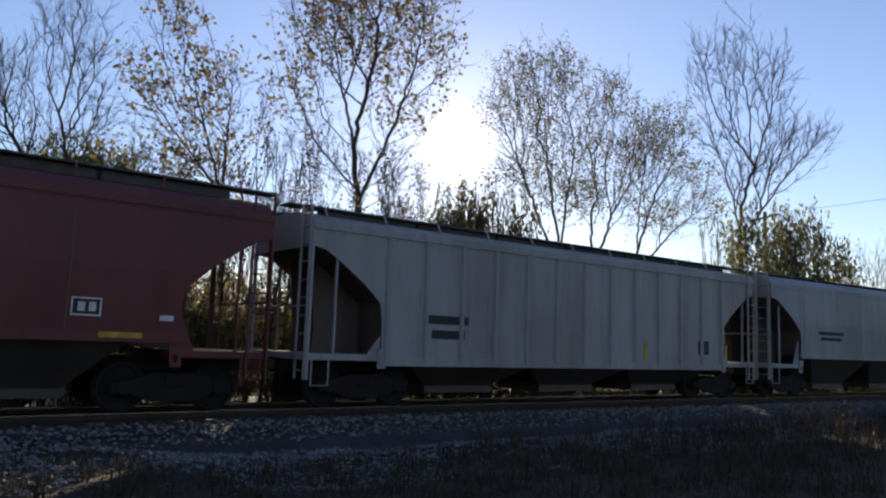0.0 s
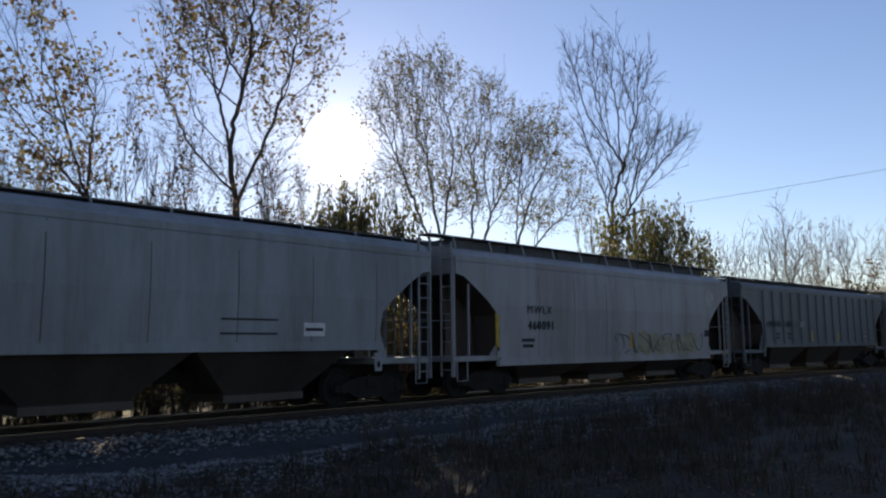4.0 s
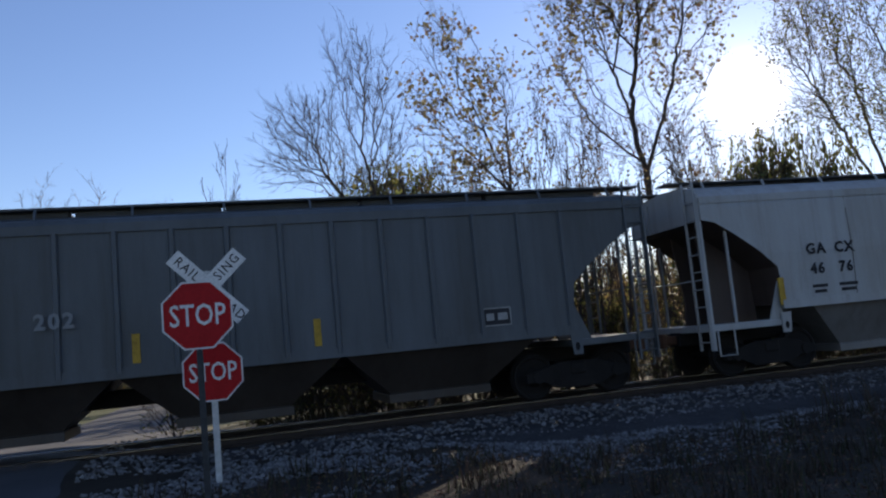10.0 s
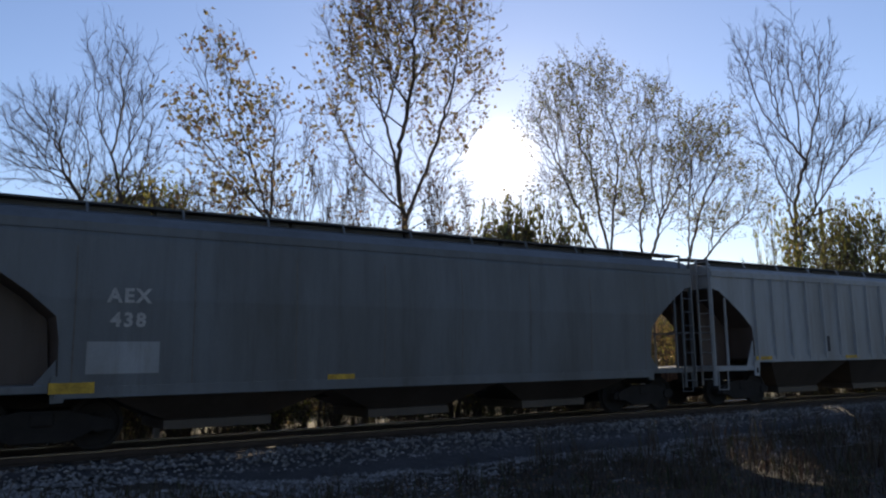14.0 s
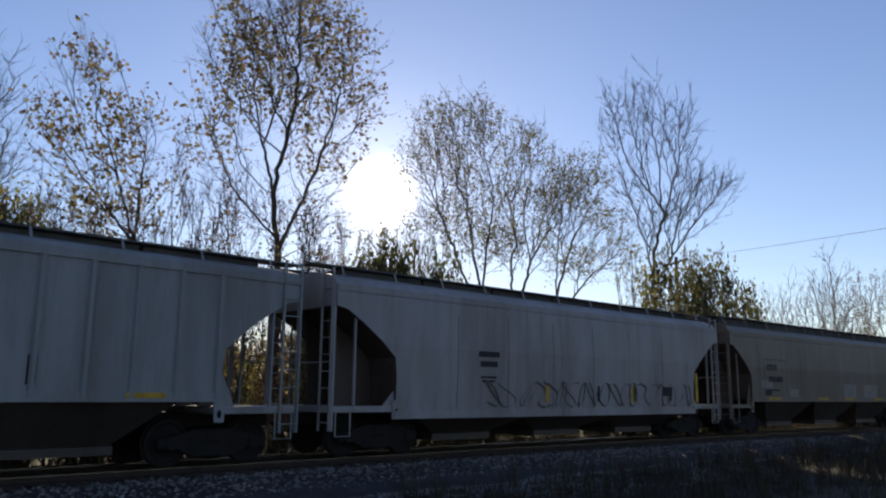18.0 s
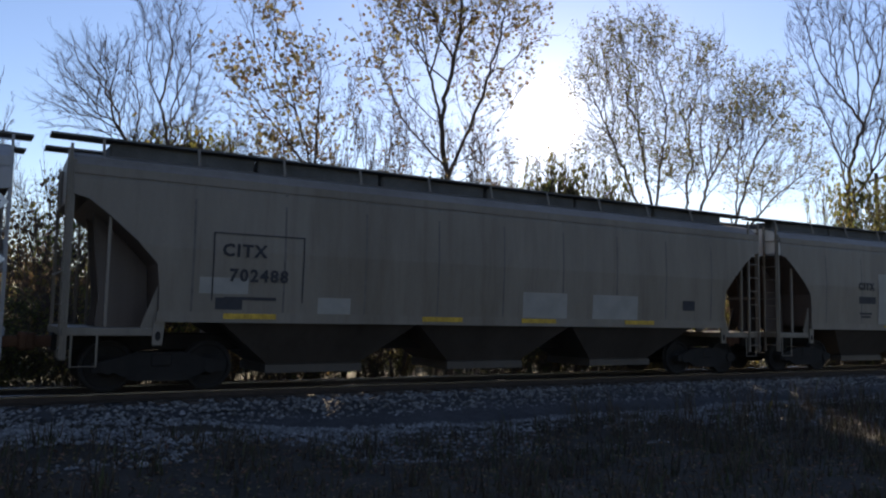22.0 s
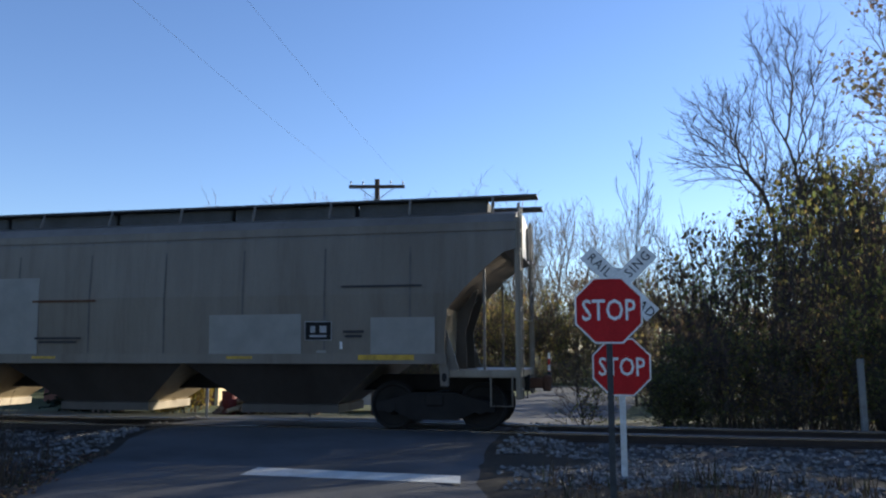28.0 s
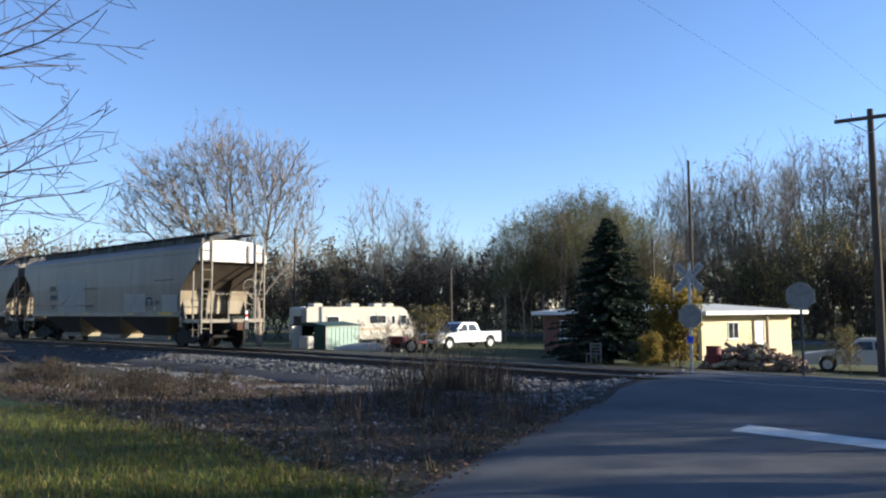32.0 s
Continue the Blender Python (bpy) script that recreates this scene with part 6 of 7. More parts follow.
RIM = mat("wheel_rim", (0.45, 0.45, 0.45), 0.35, 0.8, scale=6, bump=0)
TRUCK_WHITE = mat("white_truck_paint", (0.74, 0.74, 0.74), 0.3, dark=0.92, light=1.03, scale=1, bump=0, spec=0.5)
SEDAN_TAN = mat("pale_silver_car_paint", (0.52, 0.47, 0.38), 0.35, 0.0, dark=0.9, light=1.05, scale=1, bump=0, spec=0.5)
CHROME = mat("chrome", (0.6, 0.6, 0.6), 0.2, 1.0, bump=0)
LAMP_RED = mat("tail_lamp_red", (0.4, 0.02, 0.02), 0.2, bump=0, spec=0.6)
LAMP_CLEAR = mat("lamp_lens", (0.6, 0.6, 0.6), 0.1, bump=0, spec=0.7)
LOG = mat("cut_log", (0.27, 0.19, 0.12), 0.9, dark=0.5, light=1.5, scale=3, fine=20, bump=0.5, island=0.4)
CHAIR_WOOD = mat("weathered_chair_wood", (0.2, 0.17, 0.14), 0.8, scale=6)
RED_PAINT = mat("faded_red_paint", (0.14, 0.02, 0.018), 0.5, dark=0.7, scale=4)


def wall_shape(length, height, thick, openings):
    """A wall along +x from 0, thickness towards +y, with rectangular openings cut through."""
    xs = sorted({0, length, *[o[0] for o in openings], *[o[1] for o in openings]})
    zs = sorted({0, height, *[o[2] for o in openings], *[o[3] for o in openings]})
    nx, nz = len(xs) - 1, len(zs) - 1
    full = lambda i, k: 0 <= i < nx and 0 <= k < nz and not any(o[0] < (xs[i] + xs[i + 1]) / 2 < o[1] and o[2] < (zs[k] + zs[k + 1]) / 2 < o[3] for o in openings)
    v = [(x, y, z) for y in (0, thick) for z in zs for x in xs]
    at_ = lambda i, k, b: b * (nx + 1) * (nz + 1) + k * (nx + 1) + i
    f = []
    for i in range(nx):
        for k in range(nz):
            if not full(i, k):
                continue
            c = [(i, k), (i + 1, k), (i + 1, k + 1), (i, k + 1)]
            f.append(tuple(at_(a, b, 0) for a, b in c))
            f.append(tuple(at_(a, b, 1) for a, b in reversed(c)))
            for (p, q), side in zip(((0, 1), (1, 2), (2, 3), (3, 0)), ((i, k - 1), (i + 1, k), (i, k + 1), (i - 1, k))):
                if not full(*side):
                    f.append((at_(*c[q], 0), at_(*c[p], 0), at_(*c[p], 1), at_(*c[q], 1)))
    return Shape().add(v, f)


def window_part(parent, x, z, w, h, m, name="window"):
    f = Shape()
    for a, b, c, d in ((-w / 2, w / 2, h / 2 - 0.05, h / 2), (-w / 2, w / 2, -h / 2, -h / 2 + 0.05), (-w / 2, -w / 2 + 0.05, -h / 2, h / 2), (w / 2 - 0.05, w / 2, -h / 2, h / 2), (-0.02, 0.02, -h / 2, h / 2)):
        f.box(a, b, -0.03, 0.06, c, d)
    win = part(name, f, TRIM_WHITE, parent, m=m @ pose(x, 0, z))
    for sg in (-1, 1):
        part("pane", Shape().box(min(0.02 * sg, sg * (w / 2 - 0.05)), max(0.02 * sg, sg * (w / 2 - 0.05)), 0.015, 0.025, -h / 2 + 0.05, h / 2 - 0.05), GLASS_DARK, win)
    part("sill", Shape().box(-w / 2 - 0.06, w / 2 + 0.06, -0.08, 0.02, -h / 2 - 0.06, -h / 2 - 0.003), TRIM_WHITE, win)


def build_house():
    g = -1.3
    house = thing("house", "low single-storey cream house with a flat pale roof", "house", pose(-20.2, 36.8, g, 0, 0, 84))
    H, W, L = 2.42, 8.6, 11.4
    part("wall", wall_shape(W, H, 0.2, [(2.3, 3.3, 1.15, 2.05), (4.9, 5.8, 0.1, 2.1)]), HOUSE_YELLOW, house, "cream yellow side wall")
    window_part(house, 2.8, 1.6, 1.0, 0.9, pose(0, 0, 0))
    door = part("door", Shape().box(4.93, 5.77, 0.03, 0.08, 0.12, 2.08), TRIM_WHITE, house, "pale side door")
    part("door_handle", Shape().box(5.65, 5.7, -0.02, 0.03, 1.05, 1.1), CHROME, door)
    part("post", Shape().box(5.3, 5.42, -0.5, -0.38, 0, H), DOOR_BROWN, house, "dark porch post")
    s = wall_shape(L - 0.2, H, 0.2, [(2.0, 3.6, 1.0, 2.1), (5.4, 6.3, 0.1, 2.1), (8.2, 9.8, 1.0, 2.1)])
    s.v = [(y, x + 0.2, z) for x, y, z in s.v]
    part("wall", s, HOUSE_BRICK, house, "brown front wall in shade")
    for c in (3.0, 9.2):
        window_part(house, -c, 1.55, 1.6, 1.1, pose(0, 0, 0, 0, 0, -90))
    part("door", Shape().box(0.05, 0.1, 5.63, 6.47, 0.12, 2.08), DOOR_BROWN, house, "brown front door")
    s = wall_shape(W - 0.2, H, 0.2, [])
    s.v = [(x + 0.2, y + L - 0.2, z) for x, y, z in s.v]
    part("wall", s, HOUSE_BRICK, house)
    s = wall_shape(L - 0.4, H, 0.2, [])
    s.v = [(y + W - 0.2, x + 0.2, z) for x, y, z in s.v]
    part("wall", s, HOUSE_YELLOW, house)
    roof = part("roof", Shape().loft([[(-0.6, -0.7, H + 0.004), (W + 0.6, -0.7, H + 0.004), (W + 0.6, L + 0.5, H + 0.004), (-0.6, L + 0.5, H + 0.004)], [(-0.6, -0.7, H + 0.22), (W + 0.6, -0.7, H + 0.22), (W + 0.6, L + 0.5, H + 0.22), (-0.6, L + 0.5, H + 0.22)],
                                     [(2.6, 3.0, H + 0.62), (W - 2.6, 3.0, H + 0.62), (W - 2.6, L - 3, H + 0.62), (2.6, L - 3, H + 0.62)]]), ROOF_PALE, house, "low pale roof with a broad white fascia")
    for x0, x1, y0, y1 in ((-0.64, W + 0.64, -0.74, -0.7), (-0.64, -0.6, -0.7, L + 0.5)):
        part("fascia", Shape().box(x0, x1, y0, y1, H + 0.02, H + 0.21), TRIM_WHITE, roof)
    part("vent_pipe", Shape().tube([(3.2, 4, H + 0.5), (3.2, 4, H + 1.5)], [0.05, 0.05], 8), GALV, roof)
    part("foundation", Shape().box(0.03, W - 0.03, 0.03, L - 0.03, -0.3, 0.0), BALLAST_BED, house)


def build_shed():
    p = at(-55.6, 49)
    g = ground_z(p.x, p.y) - 0.03
    shed = thing("garden_shed", "small green and white metal shed with an open door", "shed", pose(p.x, p.y, g, 0, 0, 105))
    W, L, H = 3.3, 2.9, 1.5
    part("wall", wall_shape(W, H, 0.05, []), WHITE_SHELL, shed, "white corrugated side wall")
    for i in range(8):
        part("corrugated_panel", Shape().box(0.12 + i * 0.39, 0.47 + i * 0.39, -0.02, -0.002, 0.05, H - 0.08), MINT, shed, "pale mint corrugated panel")
        part("batten", Shape().box(0.47 + i * 0.39, 0.51 + i * 0.39, -0.03, -0.002, 0.05, H - 0.08), GREEN_STEEL, shed)
    s = wall_shape(L - 0.05, H, 0.05, [(0.9, 2.0, 0.05, 1.5)])
    s.v = [(y, x + 0.05, z) for x, y, z in s.v]
    part("wall", s, GREEN_STEEL, shed, "dark green front wall")
    part("wall", Shape().box(0.05, W, L - 0.05, L, 0, H), GREEN_STEEL, shed)
    part("wall", Shape().box(W - 0.05, W, 0.05, L - 0.05, 0, H), GREEN_STEEL, shed)
    part("gable", Shape().prism([(0, H), (L, H), (L / 2, H + 0.16)], "x", 0.0, 0.05), GREEN_STEEL, shed)
    for sg in (0, 1):
        y0, y1 = (-0.12, L / 2) if sg == 0 else (L + 0.12, L / 2)
        part("roof", Shape().loft([[(-0.1, y0, H - 0.03), (W + 0.1, y0, H - 0.03), (W + 0.1, y1, H + 0.18), (-0.1, y1, H + 0.18)], [(-0.1, y0, H + 0.02), (W + 0.1, y0, H + 0.02), (W + 0.1, y1, H + 0.23), (-0.1, y1, H + 0.23)]]), GREEN_STEEL, shed)
    part("door", Shape().box(-0.9, 0.0, 2.0, 2.04, 0.05, 1.5), WHITE_SHELL, shed, "white door standing open")
    part("floor", Shape().box(0.05, W - 0.05, 0.05, L - 0.05, -0.2, 0.03), TIE_WOOD, shed)
    q = at(-57.0, 47.6)
    single("storage_bin", Shape().box(-0.35, 0.35, -0.3, 0.3, 0, 0.75, c=0.06), WHITE_SHELL, "white storage bin in front of the shed", "bin", pose(q.x, q.y, ground_z(q.x, q.y), 0, 0, 20))
    # upturned boat and clutter in the yard
    q = at(-52.6, 46)
    s = Shape()
    rings = []
    for i in range(9):
        w = i / 8
        k = math.sin(math.pi * (0.08 + 0.84 * w)) ** 0.6
        rings.append([(-2.0 + 4 * w, 0.75 * k * math.cos(a), 0.55 * k * math.sin(a)) for a in np.linspace(0, math.pi, 8)])
    s.loft(rings)
    single("upturned_boat", s, WHITE_SHELL, "pale upturned boat lying in the yard", "boat", pose(q.x, q.y, ground_z(q.x, q.y), 0, 0, 40), smooth=True)


def wheel(parent, x, y, r, w=0.2):
    t = part("wheel", Shape().tube([(0, -w / 2, 0), (0, -w / 2 + 0.03, 0), (0, w / 2 - 0.03, 0), (0, w / 2, 0)], [r * 0.93, r, r, r * 0.93], 20), TYRE, parent, m=pose(x, y, r))
    part("rim", Shape().tube([(0, -w / 2 - 0.012, 0), (0, w / 2 + 0.012, 0)], [r * 0.6, r * 0.6], 14), RIM, t)


def arches(points, wheels, r, z0):
    """Lower edge of a car side from rear to front with round wheel arches."""
    out = []
    for cx in wheels:
        for a in np.linspace(math.pi, 0, 9):
            out.append((cx + r * math.cos(a), z0 + max(0.0, r * math.sin(a) + 0.05)))
    return [(points[0], z0)] + out + [(points[1], z0)]


def build_pickup():
    p = at(-45.75, 53.5)
    g = ground_z(p.x, p.y)
    car = thing("pickup_truck", "white crew cab pickup truck parked on the grass", "pickup truck", pose(p.x, p.y, g, 0, 0, -92))
    low = arches((-2.9, 2.9), (-1.85, 1.9), 0.45, 0.42)
    part("body", Shape().prism(low + [(2.92, 0.75), (2.8, 1.05), (1.35, 1.14), (1.2, 1.14), (-2.9, 1.16)], "y", -0.95, 0.95), TRUCK_WHITE, car)
    rings = []
    for z, x0, x1, y in ((1.13, -0.95, 1.3, 0.88), (1.72, -0.72, 0.62, 0.74), (1.8, -0.6, 0.5, 0.66)):
        rings.append([(x0, -y, z), (x1, -y, z), (x1, y, z), (x0, y, z)])
    part("cab", Shape().loft(rings), TRUCK_WHITE, car)
    for sg in (-1, 1):
        for x0, x1, u0, u1 in ((-0.75, 0.1, -0.6, 0.08), (0.18, 1.0, 0.16, 0.52)):
            yb, yt = sg * 0.885, sg * 0.762
            part("side_window", Shape().loft([[(x0, yb - 0.004, 1.2), (x1, yb - 0.004, 1.2), (x1, yb + 0.004, 1.2), (x0, yb + 0.004, 1.2)], [(u0, yt - 0.004, 1.66), (u1, yt - 0.004, 1.66), (u1, yt + 0.004, 1.66), (u0, yt + 0.004, 1.66)]]), GLASS_DARK, car)
        part("headlight", Shape().box(2.84, 2.93, sg * 0.72 - 0.17, sg * 0.72 + 0.17, 0.78, 0.98, c=0.02), LAMP_CLEAR, car)
        part("mirror", Shape().box(0.95, 1.1, sg * 1.0 - 0.08, sg * 1.0 + 0.08, 1.18, 1.38, c=0.02), SIGN_BLACK, car)
        part("tail_light", Shape().box(-2.93, -2.88, sg * 0.86 - 0.07, sg * 0.86 + 0.07, 0.8, 1.1), LAMP_RED, car)
        for x in (-1.85, 1.9):
            wheel(car, x, sg * 0.83, 0.39, 0.24)
    part("windscreen", Shape().loft([[(1.315, -0.8, 1.19), (1.315, 0.8, 1.19), (1.32, 0.8, 1.2), (1.32, -0.8, 1.2)], [(0.68, -0.68, 1.68), (0.68, 0.68, 1.68), (0.69, 0.68, 1.69), (0.69, -0.68, 1.69)]]), GLASS_DARK, car)
    part("grille", Shape().box(2.86, 2.94, -0.52, 0.52, 0.7, 1.0), SIGN_BLACK, car)
    part("bumper", Shape().box(2.85, 3.02, -0.93, 0.93, 0.42, 0.62, c=0.03), CHROME, car)
    part("cargo_bed", Shape().box(-2.86, -1.0, -0.8, 0.8, 1.1, 1.165), SIGN_BLACK, car)


def build_sedan():
    p = at(-18.6, 36.2)
    g = ground_z(p.x, p.y)
    car = thing("sedan", "pale silver sedan parked beside the utility pole", "car", pose(p.x, p.y, g, 0, 0, -161))
    low = arches((-2.4, 2.4), (-1.4, 1.45), 0.36, 0.28)
    part("body", Shape().prism(low + [(2.42, 0.55), (2.3, 0.72), (1.2, 0.86), (-1.5, 0.92), (-2.35, 0.86), (-2.42, 0.6)], "y", -0.87, 0.87), SEDAN_TAN, car)
    rings = []
    for z, x0, x1, y in ((0.84, -1.75, 1.15, 0.8), (1.28, -0.95, 0.4, 0.62), (1.36, -0.7, 0.2, 0.54)):
        rings.append([(x0, -y, z), (x1, -y, z), (x1, y, z), (x0, y, z)])
    part("cabin", Shape().loft(rings), SEDAN_TAN, car)
    for sg in (-1, 1):
        for x0, x1, u0, u1 in ((-1.3, -0.28, -0.85, -0.25), (-0.2, 0.85, -0.17, 0.3)):
            yb, yt = sg * 0.79, sg * 0.645
            part("side_window", Shape().loft([[(x0, yb - 0.006, 0.92), (x1, yb - 0.006, 0.92), (x1, yb + 0.006, 0.92), (x0, yb + 0.006, 0.92)], [(u0, yt - 0.006, 1.24), (u1, yt - 0.006, 1.24), (u1, yt + 0.006, 1.24), (u0, yt + 0.006, 1.24)]]), GLASS_DARK, car)
        part("headlight", Shape().box(2.3, 2.43, sg * 0.62 - 0.18, sg * 0.62 + 0.18, 0.56, 0.7, c=0.02), LAMP_CLEAR, car)
        part("tail_light", Shape().box(-2.44, -2.36, sg * 0.62 - 0.2, sg * 0.62 + 0.2, 0.62, 0.8), LAMP_RED, car)
        for x in (-1.4, 1.45):
            wheel(car, x, sg * 0.76, 0.32)
    part("windscreen", Shape().loft([[(1.16, -0.72, 0.88), (1.16, 0.72, 0.88), (1.17, 0.72, 0.89), (1.17, -0.72, 0.89)], [(0.44, -0.58, 1.25), (0.44, 0.58, 1.25), (0.45, 0.58, 1.26), (0.45, -0.58, 1.26)]]), GLASS_DARK, car)
    part("rear_window", Shape().loft([[(-1.76, -0.72, 0.9), (-1.76, 0.72, 0.9), (-1.75, 0.72, 0.89), (-1.75, -0.72, 0.89)], [(-1.0, -0.58, 1.26), (-1.0, 0.58, 1.26), (-0.99, 0.58, 1.25), (-0.99, -0.58, 1.25)]]), GLASS_DARK, car)
    part("bumper", Shape().box(-2.5, -2.36, -0.84, 0.84, 0.34, 0.56, c=0.03), TRIM_WHITE, car)


def build_rv():
    a, b = at(-57.0, 55.6), at(-49.2, 61)
    g = ground_z(a.x, a.y)
    turn = math.degrees(math.atan2(b.y - a.y, b.x - a.x))
    L = (b - a).length
    rv = thing("motorhome", "large white motorhome parked beyond the shed", "motorhome", pose(a.x, a.y, g, 0, 0, turn))
    top = 2.85
    side = [(0, 0.45), (L - 0.2, 0.45), (L, 0.7), (L - 0.02, 1.25), (L - 0.75, 2.55), (L - 1.1, top - 0.06), (L - 1.6, top), (0.15, top), (0, top - 0.15)]
    part("body", Shape().prism(side, "y", 0, 2.45), WHITE_SHELL, rv, "white ribbed shell")
    for x0, x1, z0, z1 in ((1.6, 2.7, 1.55, 2.2), (5.3, 6.9, 1.55, 2.25), (7.35, 7.75, 1.5, 2.2), (8.15, 8.85, 1.5, 2.25)):
        w = part("window", Shape().box(x0, x1, -0.03, -0.004, z0, z1), TRIM_WHITE, rv)
        part("pane", Shape().box(x0 + 0.06, x1 - 0.06, -0.04, -0.031, z0 + 0.06, z1 - 0.06), GLASS_DARK, w)
    part("cab_window", Shape().prism([(L - 1.55, 1.45), (L - 0.35, 1.45), (L - 0.8, 2.25), (L - 1.45, 2.25)], "y", -0.03, -0.004), GLASS_DARK, rv)
    part("windscreen", Shape().loft([[(L - 0.07, 0.15, 1.4), (L - 0.07, 2.3, 1.4), (L - 0.04, 2.3, 1.42), (L - 0.04, 0.15, 1.42)], [(L - 0.68, 0.15, 2.4), (L - 0.68, 2.3, 2.4), (L - 0.65, 2.3, 2.42), (L - 0.65, 0.15, 2.42)]]), GLASS_DARK, rv)
    part("stripe", Shape().box(0.1, L - 0.3, -0.012, -0.002, 1.12, 1.24), RV_STRIPE, rv, "faded tan stripe")
    door = part("door", Shape().box(7.25, 7.95, -0.03, -0.004, 0.55, 1.45), WHITE_SHELL, rv)
    part("door_handle", Shape().box(7.8, 7.88, -0.06, -0.03, 1.1, 1.16), CHROME, door)
    part("rear_window", Shape().box(-0.03, -0.004, 0.6, 1.8, 1.5, 2.2), GLASS_DARK, rv)
    for x in (1.0, 4.2, 6.3, 7.4):
        part("roof_unit", Shape().box(x, x + 0.8, 0.8, 1.6, top, top + 0.26, c=0.06), WHITE_SHELL, rv)
    part("ladder", ladder_shape(0.8, 2.9, 0.4), GALV, rv, m=pose(-0.06, 0.2, 0, 0, 0, 90))
    for x in (1.9, 2.9, L - 1.5):
        for y in (0.2, 2.25):
            wheel(rv, x, y, 0.42, 0.25)


def build_clutter():
    rng = random.Random(21)
    # heap of cut logs in front of the house
    s = Shape()
    c = at(-25.4, 32.5)
    across = Vector((math.cos(radians(25)), math.sin(radians(25)), 0))
    for k in range(330):
        u, v = rng.uniform(-1.9, 1.9), rng.gauss(0, 0.45)
        hgt = max(0.08, 1.1 * (1 - (abs(u) / 2.1) ** 2) - 0.5 * abs(v))
        p = Vector((c.x, c.y, 0)) + across * u + Vector((-across.y, across.x, 0)) * v
        p.z = ground_z(p.x, p.y) + rng.uniform(0.05, hgt)
        d = Vector((rng.gauss(0, 1), rng.gauss(0, 1), rng.gauss(0, 0.35))).normalized() * rng.uniform(0.14, 0.32)
        r = rng.uniform(0.05, 0.11)
        s.tube([p - d, p + d], [r, r * 0.9], 6)
    single("log_pile", s, LOG, "heap of cut brown logs and split firewood", "log pile", kind="stuff")
    c = at(-28.0, 32)
    g = ground_z(c.x, c.y)
    t = thing("barrel", "rusty red steel barrel beside the logs", "barrel", pose(c.x, c.y, g))
    part("drum", Shape().tube([(0, 0, 0), (0, 0, 0.28), (0, 0, 0.3), (0, 0, 0.58), (0, 0, 0.6), (0, 0, 0.88)], [0.28, 0.28, 0.295, 0.295, 0.28, 0.28], 16), RED_PAINT, t)
    part("rim", Shape().tube([(0, 0, 0.86), (0, 0, 0.9)], [0.295, 0.295], 16), RUST, t)
    # wooden chair by the spruce
    c = at(-36.2, 33)
    ch = thing("garden_chair", "weathered wooden garden chair beneath the spruce", "chair", pose(c.x, c.y, ground_z(c.x, c.y), 0, 0, -120))
    part("seat", Shape().box(-0.25, 0.25, -0.25, 0.25, 0.4, 0.44), CHAIR_WOOD, ch)
    for x in (-0.22, 0.22):
        for y in (-0.22, 0.22):
            part("leg", Shape().box(x - 0.025, x + 0.025, y - 0.025, y + 0.025, 0, 0.9 if y > 0 else 0.4), CHAIR_WOOD, ch)
    for z in (0.55, 0.68, 0.81):
        part("back_slat", Shape().box(-0.22, 0.22, 0.2, 0.225, z, z + 0.05), CHAIR_WOOD, ch)
    # red garden tractor among branches
    c = at(-49.6, 45)
    tr = thing("garden_tractor", "small faded red tractor among bare branches", "tractor", pose(c.x, c.y, ground_z(c.x, c.y), 0, 0, 200))
    part("bonnet", Shape().box(0.1, 1.3, -0.3, 0.3, 0.5, 0.95, c=0.06), RED_PAINT, tr)
    part("seat", Shape().box(-0.7, -0.2, -0.25, 0.25, 0.7, 0.8, c=0.03), SIGN_BLACK, tr)
    part("fender", Shape().box(-0.95, -0.05, -0.55, 0.55, 0.55, 0.68, c=0.04), RED_PAINT, tr)
    part("steering_wheel", Shape().tube([(0.0, 0.2 * math.cos(a), 1.05 + 0.2 * math.sin(a)) for a in np.linspace(0, 6.283, 13)], [0.018] * 13, 5), SIGN_BLACK, tr)
    part("chassis", Shape().box(-0.8, 1.2, -0.15, 0.15, 0.3, 0.55), BLACK_STEEL, tr)
    for x, y, r in ((-0.5, 0.5, 0.42), (-0.5, -0.5, 0.42), (0.95, 0.45, 0.25), (0.95, -0.45, 0.25)):
        wheel(tr, x, y, r, 0.2)
    me = tree_meshes(71, 2.3, 2.4, stems=4, spread_stems=0.6, trunk_r=0.03, clear=0.1, shoots=(7, 5, 3), twig=0.008, bark=BARK_PALE)
    for az, d, k in ((-50.6, 45, 1.0), (-51.8, 44, 0.8), (-48.4, 44.5, 0.9)):
        q = at(az, d)
        plant("bare pale brush beside the yard", me, q.x, q.y, az * 7, "yard brush", (1, 1, k), name="brush", category="shrub")
    lawn_shrub = tree_meshes(72, 2.6, 2.6, stems=5, spread_stems=0.5, trunk_r=0.04, clear=0.1, shoots=(8, 5, 4), leaves=(LEAF_YELLOW, LEAF_GOLD), per_tip=5, leaf_size=0.13, up=0.4)
    q = at(-30.6, 33.5)
    plant("yellow-leaved shrub beside the spruce", lawn_shrub, q.x, q.y, 40, "", (0.62, 0.62, 1.25), name="shrub", category="shrub")
    q = at(-32.2, 31.5)
    plant("low yellow-green shrub beside the crossing", lawn_shrub, q.x, q.y, 140, "", (0.4, 0.4, 0.45), name="shrub", category="shrub")
    sap = tree_meshes(73, 2.8, 2.2, stems=3, spread_stems=0.35, trunk_r=0.03, clear=0.15, shoots=(8, 5, 3), leaves=(LEAF_OLIVE, LEAF_YELLOW), per_tip=2, leaf_size=0.13)
    q = at(-48.0, 48)
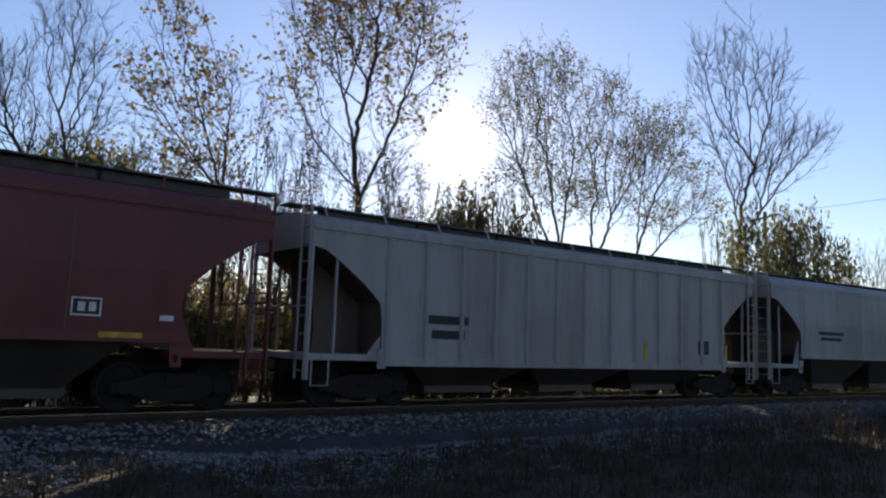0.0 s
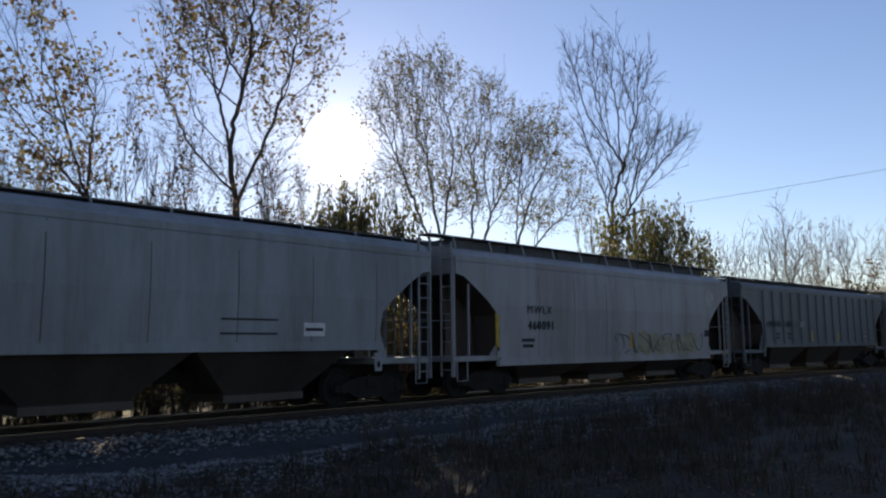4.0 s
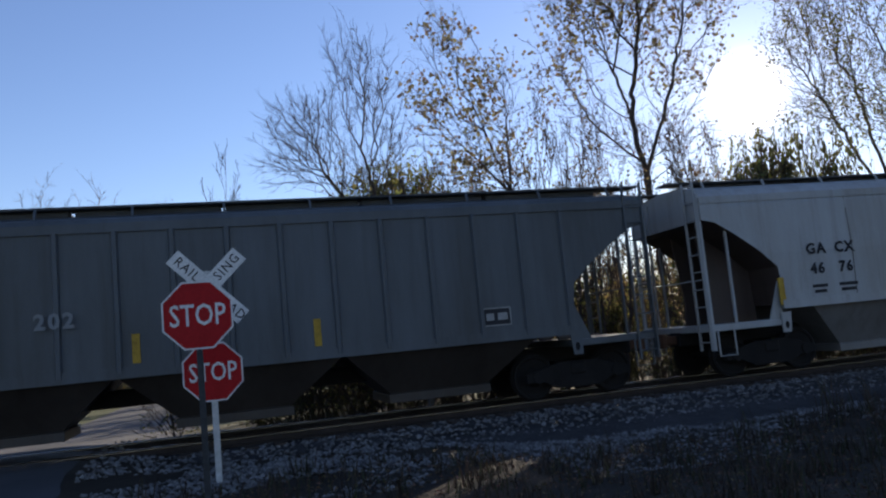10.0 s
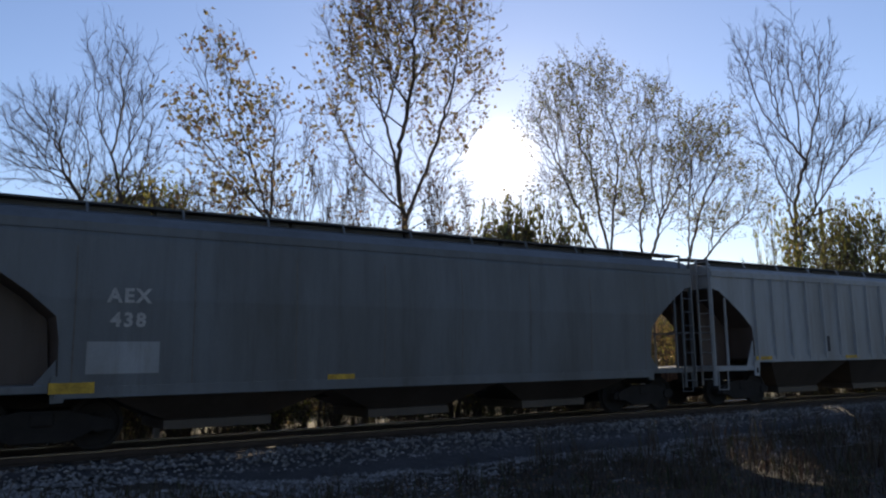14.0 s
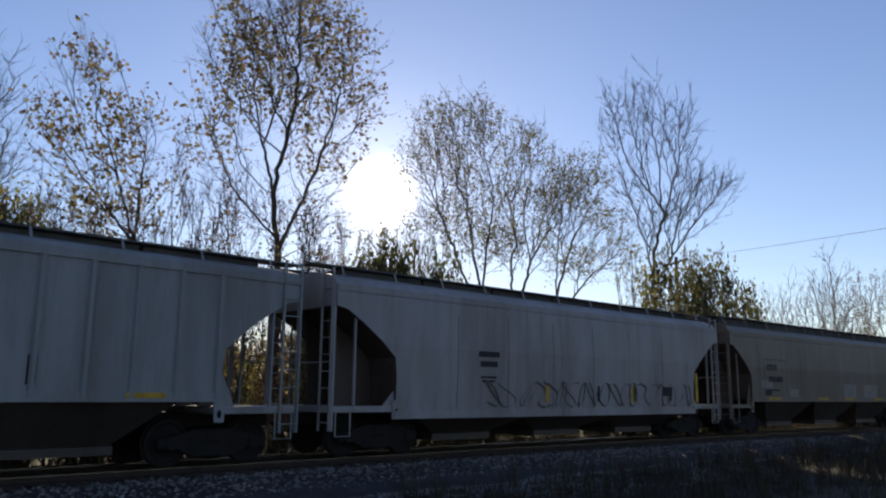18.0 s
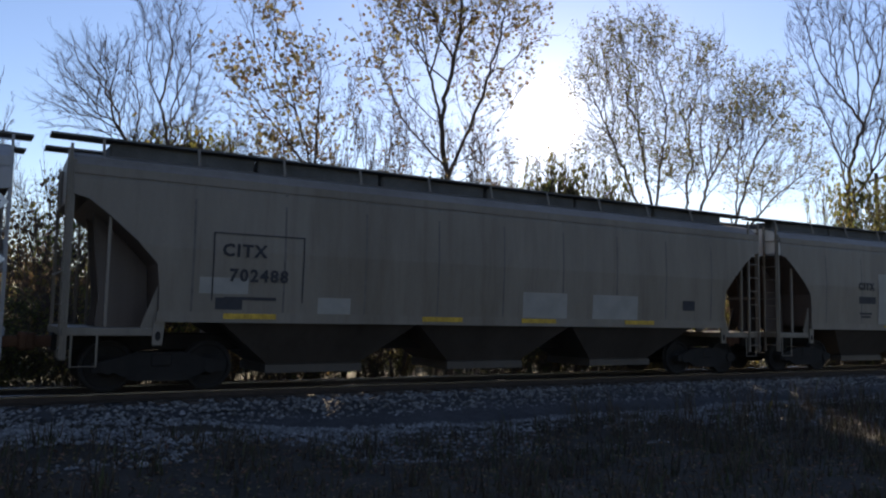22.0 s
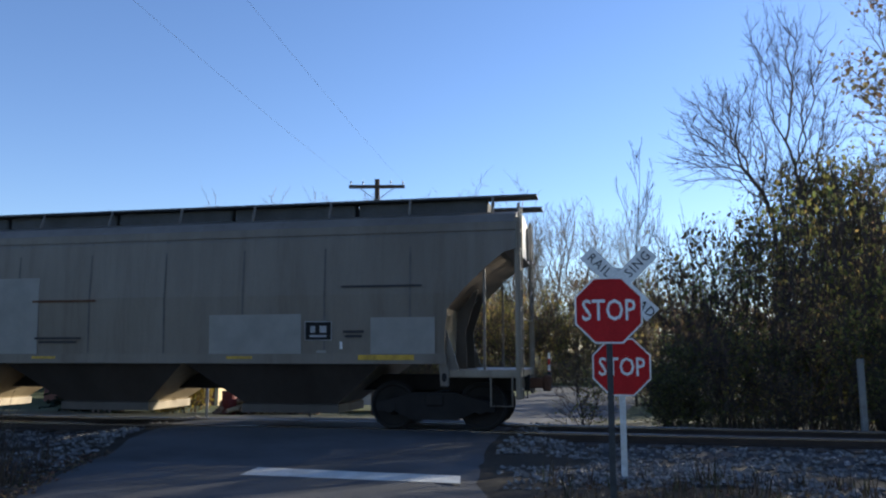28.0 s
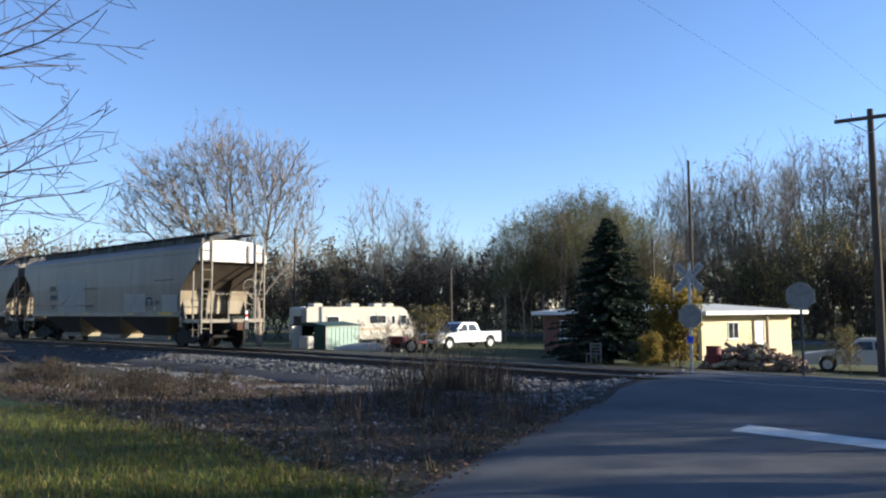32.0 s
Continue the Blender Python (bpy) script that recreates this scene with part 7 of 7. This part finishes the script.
    plant("young yellow-green sapling beside the pickup", sap, q.x, q.y, 0, "", (1, 1, 1.0), name="sapling", category="tree")
    q = at(-19.9, 31)
    plant("thin yellow-green sapling near the pole", sap, q.x, q.y, 80, "", (0.35, 0.35, 0.6), name="sapling", category="tree")


build_signs()
build_poles()
build_house()
build_shed()
build_rv()
build_pickup()
build_sedan()
build_clutter()

# ---- grass, weeds and fallen leaves ----
def blade(out_v, out_f, rng, x, y, z, h, w, lean):
    a = rng.uniform(0, 6.283)
    dx, dy = math.cos(a), math.sin(a)
    b = rng.uniform(0, 6.283)
    lx, ly = math.cos(b) * lean * h, math.sin(b) * lean * h
    k = len(out_v)
    out_v += [(x - dx * w, y - dy * w, z), (x + dx * w, y + dy * w, z), (x + lx * 0.35 + dx * w * 0.7, y + ly * 0.35 + dy * w * 0.7, z + h * 0.6), (x + lx * 0.35 - dx * w * 0.7, y + ly * 0.35 - dy * w * 0.7, z + h * 0.6), (x + lx, y + ly, z + h)]
    out_f += [(k, k + 1, k + 2, k + 3), (k + 3, k + 2, k + 4)]


def stuff(name, v, f, mats, idx, label, category):
    me = bpy.data.meshes.new(name)
    me.from_pydata(v, [], f)
    for m in mats:
        me.materials.append(m)
    if idx:
        me.polygons.foreach_set("material_index", idx)
    me.update()
    return tagged(new(name, me), label, category, kind="stuff")


def off_road(x, y, margin=0.15):
    lo, hi = road_span(y)
    return x < lo - margin or x > hi + margin


def build_lawn():
    rng = random.Random(31)
    v, f, idx = [], [], []
    for _ in range(60000):
        d = 3.5 + 12 * rng.random() ** 1.3
        az = rng.uniform(-98, -38)
        x, y = d * math.sin(radians(az)), d * math.cos(radians(az))
        if y > 4.6 + 0.5 * noise.noise((x * 0.6, y * 0.6, 7)) or not off_road(x, y, 0.3):
            continue
        idx += [0 if rng.random() < 0.72 else 1] * 2
        blade(v, f, rng, x, y, ground_z(x, y) - 0.01, rng.uniform(0.05, 0.13), rng.uniform(0.004, 0.008), 0.5)
    stuff("lawn_grass", v, f, [GRASS, STRAW], idx, "short green lawn grass beside the road", "grass")


def weeds(seed, count, pick, lo, hi, dry_share, name, label):
    rng = random.Random(seed)
    v, f, idx = [], [], []
    for _ in range(count):
        x, y = pick(rng)
        if not off_road(x, y) or abs(off_track(x, y)) < 2.6:
            continue
        h0 = rng.uniform(lo, hi)
        z = ground_z(x, y) - 0.02
        for _ in range(rng.randint(7, 16)):
            n = len(f)
            blade(v, f, rng, x + rng.gauss(0, 0.09), y + rng.gauss(0, 0.09), z, h0 * rng.uniform(0.4, 1.1), rng.uniform(0.004, 0.01), 0.35)
            idx += [0 if rng.random() < dry_share else 1] * (len(f) - n)
    stuff(name, v, f, [DRY, WEED_GREEN], idx, label, "weeds")


def build_weeds():
    weeds(41, 85, lambda r: (r.gauss(-11.9, 0.9), r.gauss(11.2, 0.7)), 0.4, 1.3, 0.97, "tall_dry_weeds", "tall dry brown weeds between road and track")
    weeds(42, 520, lambda r: (r.uniform(-26, -5.5), 4.6 + 4.6 * r.random() ** 1.5), 0.06, 0.26, 0.75, "roadside_weeds", "low dry weeds on the gravelly verge")
    weeds(43, 1700, lambda r: (r.uniform(-1, 30), r.uniform(2.5, 10.8)), 0.1, 0.42, 0.75, "verge_weeds", "low dry weeds and grass beside the track")
    weeds(44, 260, lambda r: (r.uniform(9, 34), r.uniform(6, 11)), 0.5, 1.1, 0.92, "tall_verge_weeds", "tall dry weed stalks beside the track")
    weeds(46, 40, lambda r: (r.uniform(-30, -17), r.uniform(6.0, 8.6)), 0.3, 0.6, 0.8, "ditch_weeds", "clumps of brown and green ditch weeds")
    weeds(49, 1500, lambda r: on_track(r.uniform(2, 95), r.uniform(4.3, 7.5))[:2], 0.5, 1.2, 0.7, "trackside_brush", "dark tangled brush along the foot of the woods")
    weeds(50, 70, lambda r: (r.gauss(-8.6, 1.6), r.gauss(8.7, 1.2)), 0.25, 0.7, 0.95, "roadside_stalks", "dry brown stalks along the road's edge")
    rng = random.Random(47)
    v, f = [], []
    for _ in range(26000):
        if rng.random() < 0.3:
            x, y = rng.uniform(-1, 12), rng.uniform(2.5, 10.4)
        else:
            x, y = rng.uniform(-22, -4.5), rng.uniform(4.0, 11.5)
        if not off_road(x, y, -0.25):
            continue
        z = ground_z(x, y) + 0.015 + (0.05 if not off_road(x, y, 0.05) else 0)
        a, r = rng.uniform(0, 6.283), rng.uniform(0.03, 0.07)
        ux, uy = math.cos(a) * r, math.sin(a) * r
        k = len(v)
        v += [(x, y, z), (x + ux * 0.5 - uy * 0.4, y + uy * 0.5 + ux * 0.4, z + rng.uniform(0, 0.03)), (x + ux, y + uy, z + rng.uniform(-0.005, 0.02)), (x + ux * 0.5 + uy * 0.4, y + uy * 0.5 - ux * 0.4, z + rng.uniform(0, 0.03))]
        f.append((k, k + 1, k + 2, k + 3))
    stuff("fallen_leaves", v, f, [LITTER], None, "scattered brown fallen leaves on the verge", "leaves")
    # gravel scattered along the verge and road edge
    rng = random.Random(48)

    def place(r):
        x, y = (r.uniform(-24, -5), r.uniform(4.5, 11)) if r.random() < 0.3 else (r.uniform(-1.5, 22), r.uniform(8.5, 12))
        return (x, y, ground_z(x, y) + 0.01) if off_road(x, y) and noise.noise((x * 0.5, y * 0.7, 5)) > -0.15 else None
    me = stone_mesh(rng, 12000, place, 0.036)
    me.materials.append(BALLAST)
    tagged(new("verge_gravel", me), "pale gravel scattered on the verge", "gravel", kind="stuff")


build_lawn()
build_weeds()

motions()
